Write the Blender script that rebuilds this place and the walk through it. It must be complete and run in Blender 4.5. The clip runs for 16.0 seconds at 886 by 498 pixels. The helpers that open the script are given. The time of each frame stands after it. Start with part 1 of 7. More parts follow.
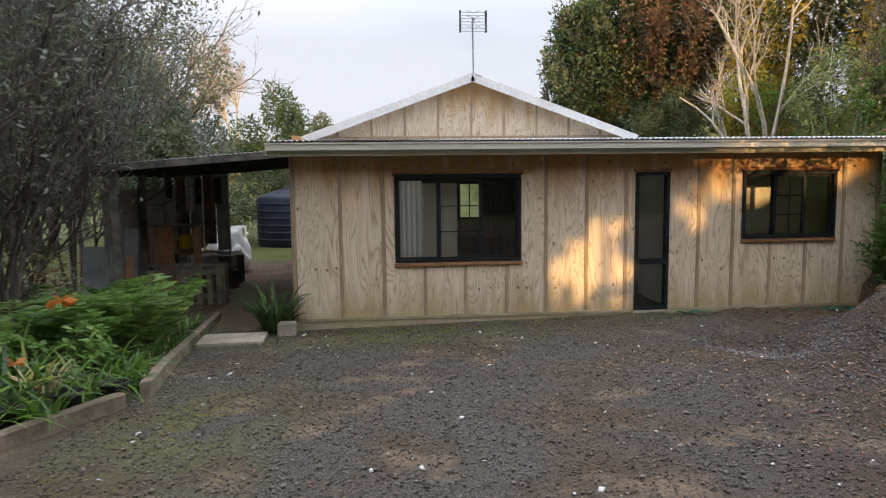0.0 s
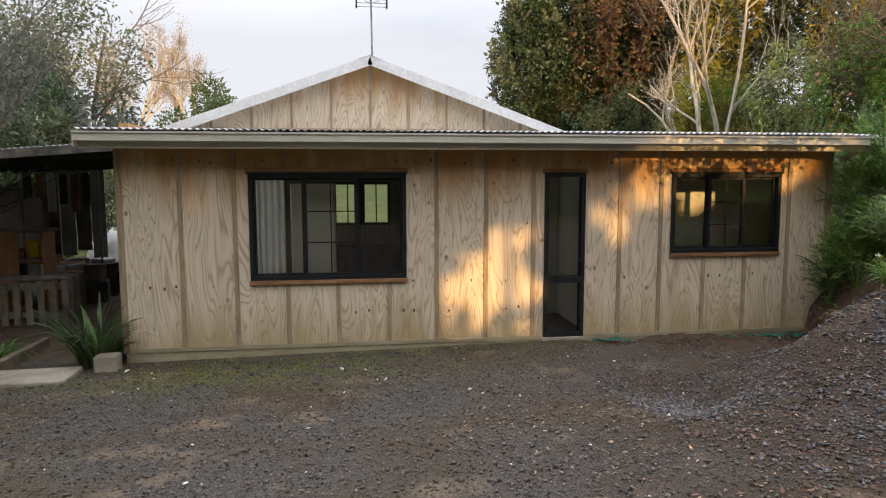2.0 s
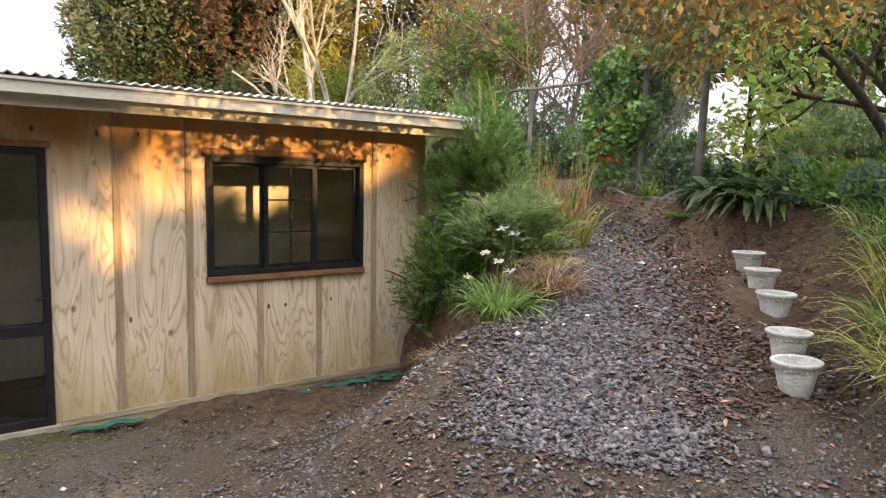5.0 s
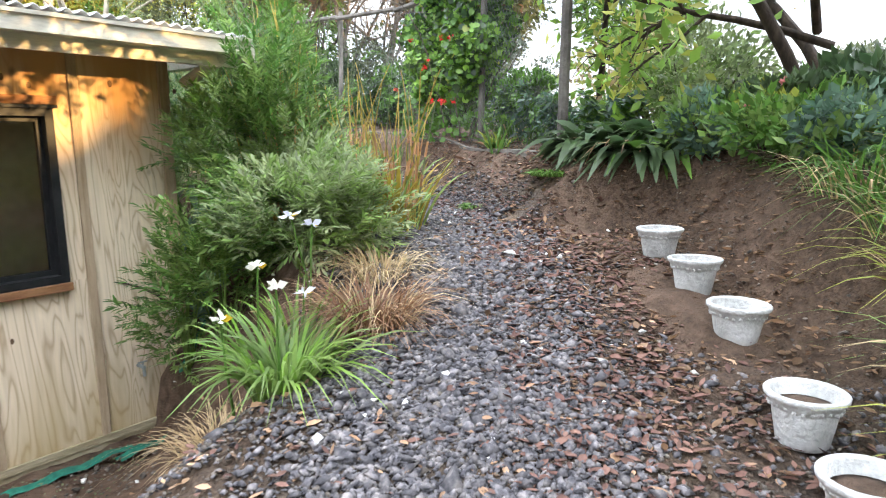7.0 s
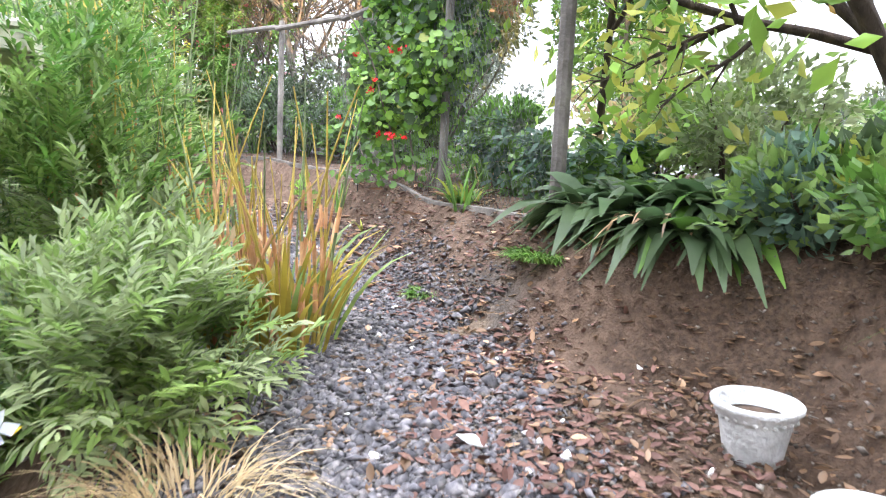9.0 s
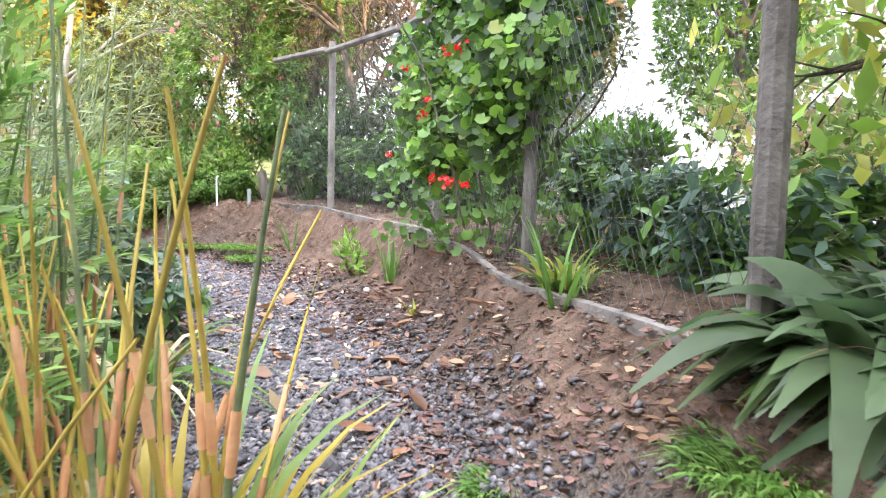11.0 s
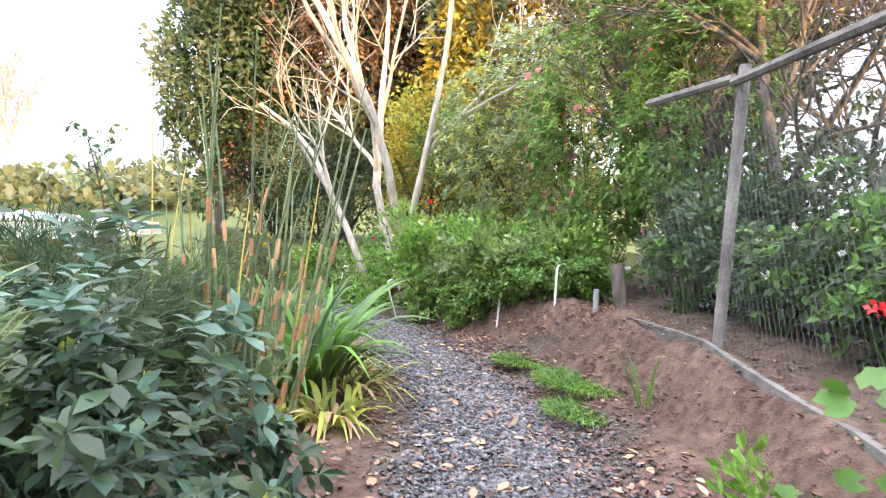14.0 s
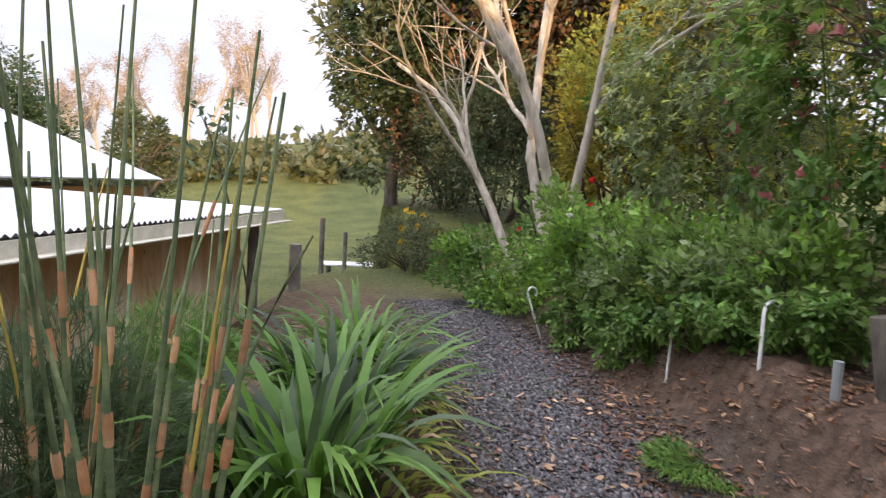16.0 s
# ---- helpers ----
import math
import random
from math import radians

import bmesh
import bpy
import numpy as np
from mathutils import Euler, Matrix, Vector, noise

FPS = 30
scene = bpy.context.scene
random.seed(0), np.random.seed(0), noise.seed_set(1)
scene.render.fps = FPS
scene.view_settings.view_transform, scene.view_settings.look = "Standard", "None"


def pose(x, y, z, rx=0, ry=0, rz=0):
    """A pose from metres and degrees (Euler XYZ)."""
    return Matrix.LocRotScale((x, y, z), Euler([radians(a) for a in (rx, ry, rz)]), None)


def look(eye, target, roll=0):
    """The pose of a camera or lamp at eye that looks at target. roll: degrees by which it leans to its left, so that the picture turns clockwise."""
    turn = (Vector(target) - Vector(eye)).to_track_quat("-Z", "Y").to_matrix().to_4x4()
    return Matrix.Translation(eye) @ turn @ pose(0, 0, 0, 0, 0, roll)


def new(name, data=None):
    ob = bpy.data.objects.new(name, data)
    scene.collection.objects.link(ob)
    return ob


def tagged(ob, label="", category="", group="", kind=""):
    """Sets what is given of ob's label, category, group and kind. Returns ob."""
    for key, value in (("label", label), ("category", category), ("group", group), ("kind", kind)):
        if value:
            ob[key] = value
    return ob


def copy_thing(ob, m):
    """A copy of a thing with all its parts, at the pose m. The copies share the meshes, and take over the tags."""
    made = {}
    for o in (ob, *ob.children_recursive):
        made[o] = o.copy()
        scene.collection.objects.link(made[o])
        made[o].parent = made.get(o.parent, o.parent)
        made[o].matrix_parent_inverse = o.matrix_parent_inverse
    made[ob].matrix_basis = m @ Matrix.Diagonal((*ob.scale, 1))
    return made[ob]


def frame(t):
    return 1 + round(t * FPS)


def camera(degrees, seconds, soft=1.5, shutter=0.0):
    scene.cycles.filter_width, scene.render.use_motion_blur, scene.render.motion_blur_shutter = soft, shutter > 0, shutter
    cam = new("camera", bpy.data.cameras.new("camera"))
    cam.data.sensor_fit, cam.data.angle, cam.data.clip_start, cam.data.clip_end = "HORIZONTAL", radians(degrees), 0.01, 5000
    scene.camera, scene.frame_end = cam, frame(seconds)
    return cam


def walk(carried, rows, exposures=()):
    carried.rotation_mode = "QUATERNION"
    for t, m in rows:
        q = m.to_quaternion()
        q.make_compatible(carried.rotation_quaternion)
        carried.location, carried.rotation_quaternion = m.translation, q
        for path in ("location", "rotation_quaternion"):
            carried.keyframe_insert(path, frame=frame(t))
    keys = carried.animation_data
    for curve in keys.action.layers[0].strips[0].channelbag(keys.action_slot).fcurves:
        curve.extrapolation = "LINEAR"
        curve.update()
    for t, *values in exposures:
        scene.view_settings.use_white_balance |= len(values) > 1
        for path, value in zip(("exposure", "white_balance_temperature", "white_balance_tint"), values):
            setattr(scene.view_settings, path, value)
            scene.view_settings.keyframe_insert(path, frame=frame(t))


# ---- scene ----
cam = camera(68.2, 16.0, soft=1.1, shutter=0.18)
PATH = [
    (0, (0.317, -0.602, 1.639), (0.501, 1.379, 1.432), -0.7),
    (0.5, (0.745, -0.17, 1.63), (1.029, 1.796, 1.393), -1.1),
    (1, (1.024, 0.208, 1.646), (1.306, 2.178, 1.454), -0.3),
    (1.5, (1.376, 0.57, 1.644), (1.66, 2.54, 1.448), -1.7),
    (2, (1.736, 0.914, 1.638), (1.999, 2.886, 1.43), -0.1),
    (2.5, (2.041, 1.262, 1.677), (2.437, 3.208, 1.443), 0.2),
    (3, (2.414, 1.756, 1.594), (2.919, 3.682, 1.4), 0.6),
    (3.5, (2.75, 2.089, 1.666), (3.365, 3.979, 1.443), 1.0),
    (4, (3.039, 2.536, 1.645), (3.875, 4.337, 1.406), -0.3),
    (4.5, (3.466, 2.884, 1.607), (4.408, 4.63, 1.354), 0.1),
    (5, (4.036, 3.231, 1.538), (5.228, 4.825, 1.338), 1.2),
    (5.2, (4.222, 3.392, 1.517), (5.447, 4.95, 1.253), -0.1),
    (7.3, (5.796, 4.856, 1.544), (7.398, 6.0, 1.188), -0.3),
    (7.5, (5.951, 4.958, 1.543), (7.573, 6.067, 1.171), -0.3),
    (8, (6.344, 5.148, 1.591), (7.926, 6.32, 1.239), 1.7),
    (8.5, (6.711, 5.391, 1.642), (8.278, 6.595, 1.334), 3.1),
    (9, (7.105, 5.617, 1.693), (8.717, 6.773, 1.435), 1.4),
    (9.5, (7.475, 5.826, 1.813), (9.015, 7.075, 1.555), 1.2),
    (11.8, (9.011, 7.06, 1.819), (10.391, 8.506, 1.747), 1.7),
    (11.9, (9.069, 7.114, 1.842), (10.449, 8.561, 1.792), 2.9),
    (12, (9.12, 7.175, 1.867), (10.495, 8.627, 1.803), 2.6),
    (12.5, (9.406, 7.55, 1.954), (10.724, 9.053, 1.874), 2.0),
    (13, (9.627, 7.884, 2.043), (10.738, 9.543, 1.934), 1.6),
    (13.5, (9.892, 8.244, 2.171), (10.621, 10.105, 2.094), 3.4),
    (14, (10.08, 8.656, 2.235), (10.528, 10.605, 2.2), 3.6),
    (14.5, (10.322, 9.114, 2.256), (10.646, 11.088, 2.238), 2.3),
    (15, (10.691, 9.564, 2.276), (10.841, 11.556, 2.175), 2.6),
    (15.5, (10.888, 10.076, 2.386), (10.971, 12.068, 2.228), 2.6),
    (16, (11.006, 10.535, 2.576), (10.813, 12.516, 2.38), 2.8),
]
walk(cam, [(t, look(eye, target, roll)) for t, eye, target, roll in PATH],
     exposures=[(0, 0.22, 6750, 14), (3.5, 0.22, 7250, 14), (5, 1.05, 7300, 15), (7.5, 1.88, 6500, 11), (9, 2.2, 6550, 16), (12.5, 2.08, 6650, 19), (13.5, 2.08, 6450, 20), (14, 1.78, 6400, 18), (14.5, 0.75, 6550, 19), (15, 0.27, 6600, 18), (16, 0.52, 6700, 20)])

# ---- light ----
SUN_AZ, SUN_EL = 0.30, 0.19          # the sun stands behind the start of the walk, a little to the right, low
world = bpy.data.worlds.new("sky")
scene.world = world
world.use_nodes = True
_w = world.node_tree
_w.nodes.clear()
_out = _w.nodes.new("ShaderNodeOutputWorld")
_bg = _w.nodes.new("ShaderNodeBackground")
_sky = _w.nodes.new("ShaderNodeTexSky")
_sky.sky_type, _sky.sun_disc = 'NISHITA', False
_sky.sun_elevation = radians(14)
_sky.sun_rotation = radians(180 - 16.7)
_sky.dust_density = 1.5
_tc = _w.nodes.new("ShaderNodeTexCoord")
_nz = _w.nodes.new("ShaderNodeTexNoise")
_map = _w.nodes.new("ShaderNodeMapping")
_map.inputs["Scale"].default_value = (1.0, 1.0, 3.5)
_nz.inputs["Scale"].default_value, _nz.inputs["Detail"].default_value = 1.6, 5
_rmp = _w.nodes.new("ShaderNodeMapRange")
_rmp.inputs["From Min"].default_value, _rmp.inputs["From Max"].default_value = 0.38, 0.62
_rmp.inputs["To Min"].default_value, _rmp.inputs["To Max"].default_value = 0.55, 0.96
_mix = _w.nodes.new("ShaderNodeMix")
_mix.data_type = 'RGBA'
_mix.inputs["B"].default_value = (7.3, 7.9, 8.9, 1)
_w.links.new(_tc.outputs["Generated"], _map.inputs["Vector"])
_w.links.new(_map.outputs[0], _nz.inputs["Vector"])
_w.links.new(_nz.outputs[0], _rmp.inputs[0])
_w.links.new(_rmp.outputs[0], _mix.inputs["Factor"])
_w.links.new(_sky.outputs[0], _mix.inputs["A"])
_sx = _w.nodes.new("ShaderNodeSeparateXYZ")
_w.links.new(_tc.outputs["Generated"], _sx.inputs[0])
_ze = _w.nodes.new("ShaderNodeMapRange")      # an overcast sky is three times brighter overhead than at the horizon
_ze.inputs["From Min"].default_value, _ze.inputs["From Max"].default_value = 0.20, 1.0
_ze.inputs["To Min"].default_value, _ze.inputs["To Max"].default_value = 0.80, 3.1
_w.links.new(_sx.outputs["Z"], _ze.inputs[0])
_gr = _w.nodes.new("ShaderNodeVectorMath")
_gr.operation = 'SCALE'
_w.links.new(_mix.outputs["Result"], _gr.inputs[0])
_w.links.new(_ze.outputs[0], _gr.inputs["Scale"])
_w.links.new(_gr.outputs[0], _bg.inputs[0])
_bg.inputs[1].default_value = 0.12
_w.links.new(_bg.outputs[0], _out.inputs[0])

sun = new("sun", bpy.data.lights.new("sun", 'SUN'))
sun.data.energy, sun.data.angle, sun.data.color = 4.2, radians(0.6), (1.0, 0.62, 0.25)
sun.matrix_world = look((SUN_AZ * 30, -30, SUN_EL * 30), (0, 0, 0))
# added fill lamp in the side opening, brightens the front room and its curtain
room_fill = new("room_fill_lamp", bpy.data.lights.new("room_fill_lamp", 'AREA'))
room_fill.data.shape, room_fill.data.size, room_fill.data.size_y, room_fill.data.energy = 'RECTANGLE', 1.7, 1.1, 8.0
room_fill.data.color = (0.93, 0.97, 1.0)
room_fill.matrix_world = look((-0.80, 10.4, 1.1), (2.0, 10.0, 0.9))


# ---- materials ----
def mat(name, cols, scale=6.0, rough=0.8, bump=0.3, stretch=(1, 1, 1), metal=0.0, detail=6, per=0.0, fine=None, spec=0.3,
        translucent=0.0, island=0.0, coord="Object", lo=0.35, hi=0.65):
    """cols: two or three colours run through by a noise; per: brightness spread from object to object; island: from piece to piece."""
    m = bpy.data.materials.new(name)
    m.use_nodes = True
    nt = m.node_tree
    n, l = nt.nodes, nt.links
    b = n["Principled BSDF"]
    tc = n.new("ShaderNodeTexCoord")
    mp = n.new("ShaderNodeMapping")
    mp.inputs["Scale"].default_value = stretch
    l.new(tc.outputs[coord], mp.inputs[0])
    nz = n.new("ShaderNodeTexNoise")
    nz.inputs["Scale"].default_value, nz.inputs["Detail"].default_value = scale, detail
    l.new(mp.outputs[0], nz.inputs["Vector"])
    rp = n.new("ShaderNodeValToRGB")
    e = rp.color_ramp.elements
    e[0].position, e[1].position = lo, hi
    e[0].color, e[1].color = (*cols[0], 1), (*cols[-1], 1)
    if len(cols) == 3:
        x = e.new((lo + hi) / 2)
        x.color = (*cols[1], 1)
    l.new(nz.outputs[0], rp.inputs[0])
    col = rp.outputs[0]
    nf = n.new("ShaderNodeTexNoise")
    nf.inputs["Scale"].default_value, nf.inputs["Detail"].default_value = fine or scale * 9, 4
    l.new(mp.outputs[0], nf.inputs["Vector"])
    mr = n.new("ShaderNodeMapRange")
    mr.inputs["To Min"].default_value, mr.inputs["To Max"].default_value = 0.72, 1.28
    l.new(nf.outputs[0], mr.inputs[0])
    mx = n.new("ShaderNodeMix")
    mx.data_type, mx.blend_type = 'RGBA', 'MULTIPLY'
    mx.inputs["Factor"].default_value = 1
    l.new(col, mx.inputs["A"])
    l.new(mr.outputs[0], mx.inputs["B"])
    col = mx.outputs["Result"]
    for amount, node, sock in ((per, "ShaderNodeObjectInfo", "Random"), (island, "ShaderNodeNewGeometry", "Random Per Island")):
        if amount:
            oi = n.new(node)
            m2 = n.new("ShaderNodeMapRange")
            m2.inputs["To Min"].default_value, m2.inputs["To Max"].default_value = 1 - amount, 1 + amount
            l.new(oi.outputs[sock], m2.inputs[0])
            m3 = n.new("ShaderNodeMix")
            m3.data_type, m3.blend_type = 'RGBA', 'MULTIPLY'
            m3.inputs["Factor"].default_value = 1
            l.new(col, m3.inputs["A"])
            l.new(m2.outputs[0], m3.inputs["B"])
            col = m3.outputs["Result"]
    l.new(col, b.inputs["Base Color"])
    b.inputs["Roughness"].default_value, b.inputs["Metallic"].default_value = rough, metal
    b.inputs["Specular IOR Level"].default_value = spec
    if bump:
        bp = n.new("ShaderNodeBump")
        bp.inputs["Strength"].default_value, bp.inputs["Distance"].default_value = bump, 0.02
        l.new(nf.outputs[0], bp.inputs["Height"])
        l.new(bp.outputs[0], b.inputs["Normal"])
    if translucent:
        tr = n.new("ShaderNodeBsdfTranslucent")
        ms = n.new("ShaderNodeMixShader")
        ms.inputs[0].default_value = translucent
        l.new(col, tr.inputs[0])
        l.new(b.outputs[0], ms.inputs[1])
        l.new(tr.outputs[0], ms.inputs[2])
        l.new(ms.outputs[0], n["Material Output"].inputs[0])
    return m


def leafmat(name, a, b, c=None, rough=0.42, tr=0.42, island=0.35):
    return mat(name, (a, c, b) if c else (a, b), scale=0.9, rough=rough, bump=0, island=island, translucent=tr, fine=14, spec=0.45)


def plywood():
    """Weathered plywood: pale grey-tan sheet with flame grain, knots, and an orange-brown stain under the eaves."""
    m = bpy.data.materials.new("plywood")
    m.use_nodes = True
    n, l = m.node_tree.nodes, m.node_tree.links
    b = n["Principled BSDF"]
    tc = n.new("ShaderNodeTexCoord")
    oi = n.new("ShaderNodeObjectInfo")
    off = n.new("ShaderNodeVectorMath")
    off.operation = 'MULTIPLY_ADD'
    off.inputs[1].default_value = (9.0, 3.0, 7.0)
    l.new(oi.outputs["Random"], off.inputs[0])
    l.new(tc.outputs["Object"], off.inputs[2])
    mp = n.new("ShaderNodeMapping")
    mp.inputs["Scale"].default_value = (1.15, 1.15, 0.20)
    l.new(off.outputs[0], mp.inputs[0])
    nz = n.new("ShaderNodeTexNoise")
    nz.inputs["Scale"].default_value, nz.inputs["Detail"].default_value, nz.inputs["Distortion"].default_value = 2.6, 2.5, 0.9
    l.new(mp.outputs[0], nz.inputs["Vector"])
    mul = n.new("ShaderNodeMath")
    mul.operation = 'MULTIPLY'
    mul.inputs[1].default_value = 19
    l.new(nz.outputs[0], mul.inputs[0])
    fr = n.new("ShaderNodeMath")
    fr.operation = 'PINGPONG'
    fr.inputs[1].default_value = 0.5
    l.new(mul.outputs[0], fr.inputs[0])
    rp = n.new("ShaderNodeValToRGB")
    e = rp.color_ramp.elements
    e[0].position, e[1].position = 0.0, 0.17
    e[0].color, e[1].color = (0.46, 0.345, 0.22, 1), (0.68, 0.56, 0.405, 1)
    x = e.new(0.5)
    x.color = (0.74, 0.615, 0.455, 1)
    l.new(fr.outputs[0], rp.inputs[0])
    # fine fibres
    mp2 = n.new("ShaderNodeMapping")
    mp2.inputs["Scale"].default_value = (60, 60, 2.2)
    l.new(off.outputs[0], mp2.inputs[0])
    nf = n.new("ShaderNodeTexNoise")
    nf.inputs["Scale"].default_value, nf.inputs["Detail"].default_value = 1.0, 4
    l.new(mp2.outputs[0], nf.inputs["Vector"])
    mr = n.new("ShaderNodeMapRange")
    mr.inputs["To Min"].default_value, mr.inputs["To Max"].default_value = 0.80, 1.18
    l.new(nf.outputs[0], mr.inputs[0])
    mx = n.new("ShaderNodeMix")
    mx.data_type, mx.blend_type = 'RGBA', 'MULTIPLY'
    mx.inputs["Factor"].default_value = 1
    l.new(rp.outputs[0], mx.inputs["A"])
    l.new(mr.outputs[0], mx.inputs["B"])
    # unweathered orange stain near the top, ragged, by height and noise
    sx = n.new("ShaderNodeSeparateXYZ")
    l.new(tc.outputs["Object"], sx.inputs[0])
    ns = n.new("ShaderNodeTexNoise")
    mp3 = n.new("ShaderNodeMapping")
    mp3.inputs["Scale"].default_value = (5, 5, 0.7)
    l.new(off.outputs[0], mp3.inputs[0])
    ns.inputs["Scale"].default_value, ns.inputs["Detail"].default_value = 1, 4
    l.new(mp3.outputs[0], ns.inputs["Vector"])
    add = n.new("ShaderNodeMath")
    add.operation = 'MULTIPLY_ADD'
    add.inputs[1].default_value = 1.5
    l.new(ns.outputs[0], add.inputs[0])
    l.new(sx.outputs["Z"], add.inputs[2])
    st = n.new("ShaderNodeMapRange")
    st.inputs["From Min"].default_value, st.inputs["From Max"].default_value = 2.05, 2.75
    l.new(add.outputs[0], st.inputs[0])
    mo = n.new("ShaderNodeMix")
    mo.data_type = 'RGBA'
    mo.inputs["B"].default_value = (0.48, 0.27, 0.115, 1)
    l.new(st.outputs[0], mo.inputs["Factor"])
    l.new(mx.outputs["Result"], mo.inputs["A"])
    # ochre soil splash near the bottom
    sb = n.new("ShaderNodeMapRange")
    sb.inputs["From Min"].default_value, sb.inputs["From Max"].default_value = 0.95, 0.35
    sb.inputs["To Max"].default_value = 0.75
    l.new(add.outputs[0], sb.inputs[0])
    mb = n.new("ShaderNodeMix")
    mb.data_type = 'RGBA'
    mb.inputs["B"].default_value = (0.40, 0.29, 0.13, 1)
    l.new(sb.outputs[0], mb.inputs["Factor"])
    l.new(mo.outputs["Result"], mb.inputs["A"])
    # knots
    vo = n.new("ShaderNodeTexVoronoi")
    vo.inputs["Scale"].default_value = 2.6
    mp4 = n.new("ShaderNodeMapping")
    mp4.inputs["Scale"].default_value = (1.3, 1.3, 0.9)
    l.new(off.outputs[0], mp4.inputs[0])
    l.new(mp4.outputs[0], vo.inputs["Vector"])
    kn = n.new("ShaderNodeMapRange")
    kn.inputs["From Min"].default_value, kn.inputs["From Max"].default_value = 0.035, 0.09
    kn.inputs["To Min"].default_value, kn.inputs["To Max"].default_value = 0.75, 0.0
    l.new(vo.outputs["Distance"], kn.inputs[0])
    mk = n.new("ShaderNodeMix")
    mk.data_type = 'RGBA'
    mk.inputs["B"].default_value = (0.13, 0.075, 0.04, 1)
    l.new(kn.outputs[0], mk.inputs["Factor"])
    l.new(mb.outputs["Result"], mk.inputs["A"])
    l.new(mk.outputs["Result"], b.inputs["Base Color"])
    b.inputs["Roughness"].default_value, b.inputs["Specular IOR Level"].default_value = 0.85, 0.2
    bp = n.new("ShaderNodeBump")
    bp.inputs["Strength"].default_value, bp.inputs["Distance"].default_value = 0.25, 0.006
    l.new(nf.outputs[0], bp.inputs["Height"])
    l.new(bp.outputs[0], b.inputs["Normal"])
    return m


def glassmat():
    m = bpy.data.materials.new("glass")
    m.use_nodes = True
    n, l = m.node_tree.nodes, m.node_tree.links
    n.clear()
    o = n.new("ShaderNodeOutputMaterial")
    tr = n.new("ShaderNodeBsdfTransparent")
    tr.inputs[0].default_value = (0.965, 0.98, 0.975, 1)
    gl = n.new("ShaderNodeBsdfGlossy")
    gl.inputs["Roughness"].default_value = 0.015
    fr = n.new("ShaderNodeFresnel")
    fr.inputs[0].default_value = 1.6
    ms = n.new("ShaderNodeMixShader")
    l.new(fr.outputs[0], ms.inputs[0])
    l.new(tr.outputs[0], ms.inputs[1])
    l.new(gl.outputs[0], ms.inputs[2])
    l.new(ms.outputs[0], o.inputs[0])
    return m


PLY, GLASS = plywood(), glassmat()
BATTEN = mat("batten_timber", ((0.31, 0.22, 0.135), (0.43, 0.33, 0.22)), 5, 0.85, 0.3, (8, 8, 0.8), per=0.15)
# dimness of the room's depth, put into the wall colour
DIMWALL = mat("dim_room_wall", ((0.05, 0.04, 0.032), (0.10, 0.08, 0.06)), 3, 0.6, 0.2, (6, 6, 0.6))
KNOT = mat("knot_wood", ((0.10, 0.055, 0.03), (0.20, 0.12, 0.065)), 20, 0.85, 0.2, per=0.3)
TRIMW = mat("stained_trim", ((0.22, 0.10, 0.045), (0.33, 0.17, 0.08)), 5, 0.7, 0.3, (1, 6, 6), per=0.1)
BLACK = mat("black_aluminium", ((0.012, 0.013, 0.014), (0.022, 0.023, 0.024)), 12, 0.5, 0.05, spec=0.2)
CREAM = mat("cream_fascia", ((0.50, 0.47, 0.38), (0.62, 0.59, 0.50)), 2.5, 0.5, 0.08, (1, 4, 4), per=0.05)
ROOF = mat("corrugated_steel", ((0.52, 0.53, 0.55), (0.66, 0.67, 0.68)), 1.5, 0.45, 0.05, metal=0.2)
WHITEP = mat("white_paint", ((0.68, 0.67, 0.64), (0.80, 0.79, 0.76)), 3, 0.5, 0.1)
ROOMW = mat("room_wall", ((0.62, 0.59, 0.50), (0.70, 0.67, 0.58)), 2, 0.8, 0.05)
ROOMF = mat("room_floor", ((0.05, 0.035, 0.025), (0.09, 0.06, 0.04)), 3, 0.5, 0.1, (1, 6, 1))
CLOTH = mat("curtain_cloth", ((0.87, 0.865, 0.84), (0.90, 0.895, 0.87)), 8, 0.9, 0.1, translucent=0.45)
DARK = mat("dark_stuff", ((0.015, 0.014, 0.013), (0.05, 0.045, 0.04)), 6, 0.7, 0.3)
CONCRETE = mat("concrete", ((0.27, 0.23, 0.18), (0.39, 0.34, 0.27)), 4, 0.9, 0.4)
FOUND = mat("foundation_board", ((0.30, 0.25, 0.15), (0.42, 0.36, 0.24)), 2, 0.9, 0.4, (1, 5, 5))
GREYWOOD = mat("grey_timber", ((0.095, 0.085, 0.075), (0.21, 0.19, 0.165)), 5, 0.9, 0.5, (1, 1, 1), per=0.2)
EDGEW = mat("edging_timber", ((0.14, 0.11, 0.08), (0.26, 0.21, 0.155)), 4, 0.9, 0.5, per=0.25)
CHIP = mat("chipboard", ((0.33, 0.17, 0.09), (0.44, 0.25, 0.14)), 12, 0.8, 0.1)
METALS = mat("old_galvanised", ((0.20, 0.22, 0.22), (0.36, 0.38, 0.37)), 2, 0.5, 0.1, metal=0.3)
PLASTICB = mat("blue_plastic", ((0.02, 0.09, 0.22), (0.03, 0.12, 0.28)), 3, 0.4, 0.0)
YELLOW = mat("yellow_plastic", ((0.62, 0.40, 0.02), (0.72, 0.48, 0.03)), 3, 0.4, 0.0)
TANK = mat("dark_tank", ((0.010, 0.015, 0.028), (0.02, 0.028, 0.045)), 3, 0.45, 0.05)
SHEET = mat("white_sheet", ((0.55, 0.55, 0.54), (0.68, 0.68, 0.67)), 4, 0.8, 0.2)
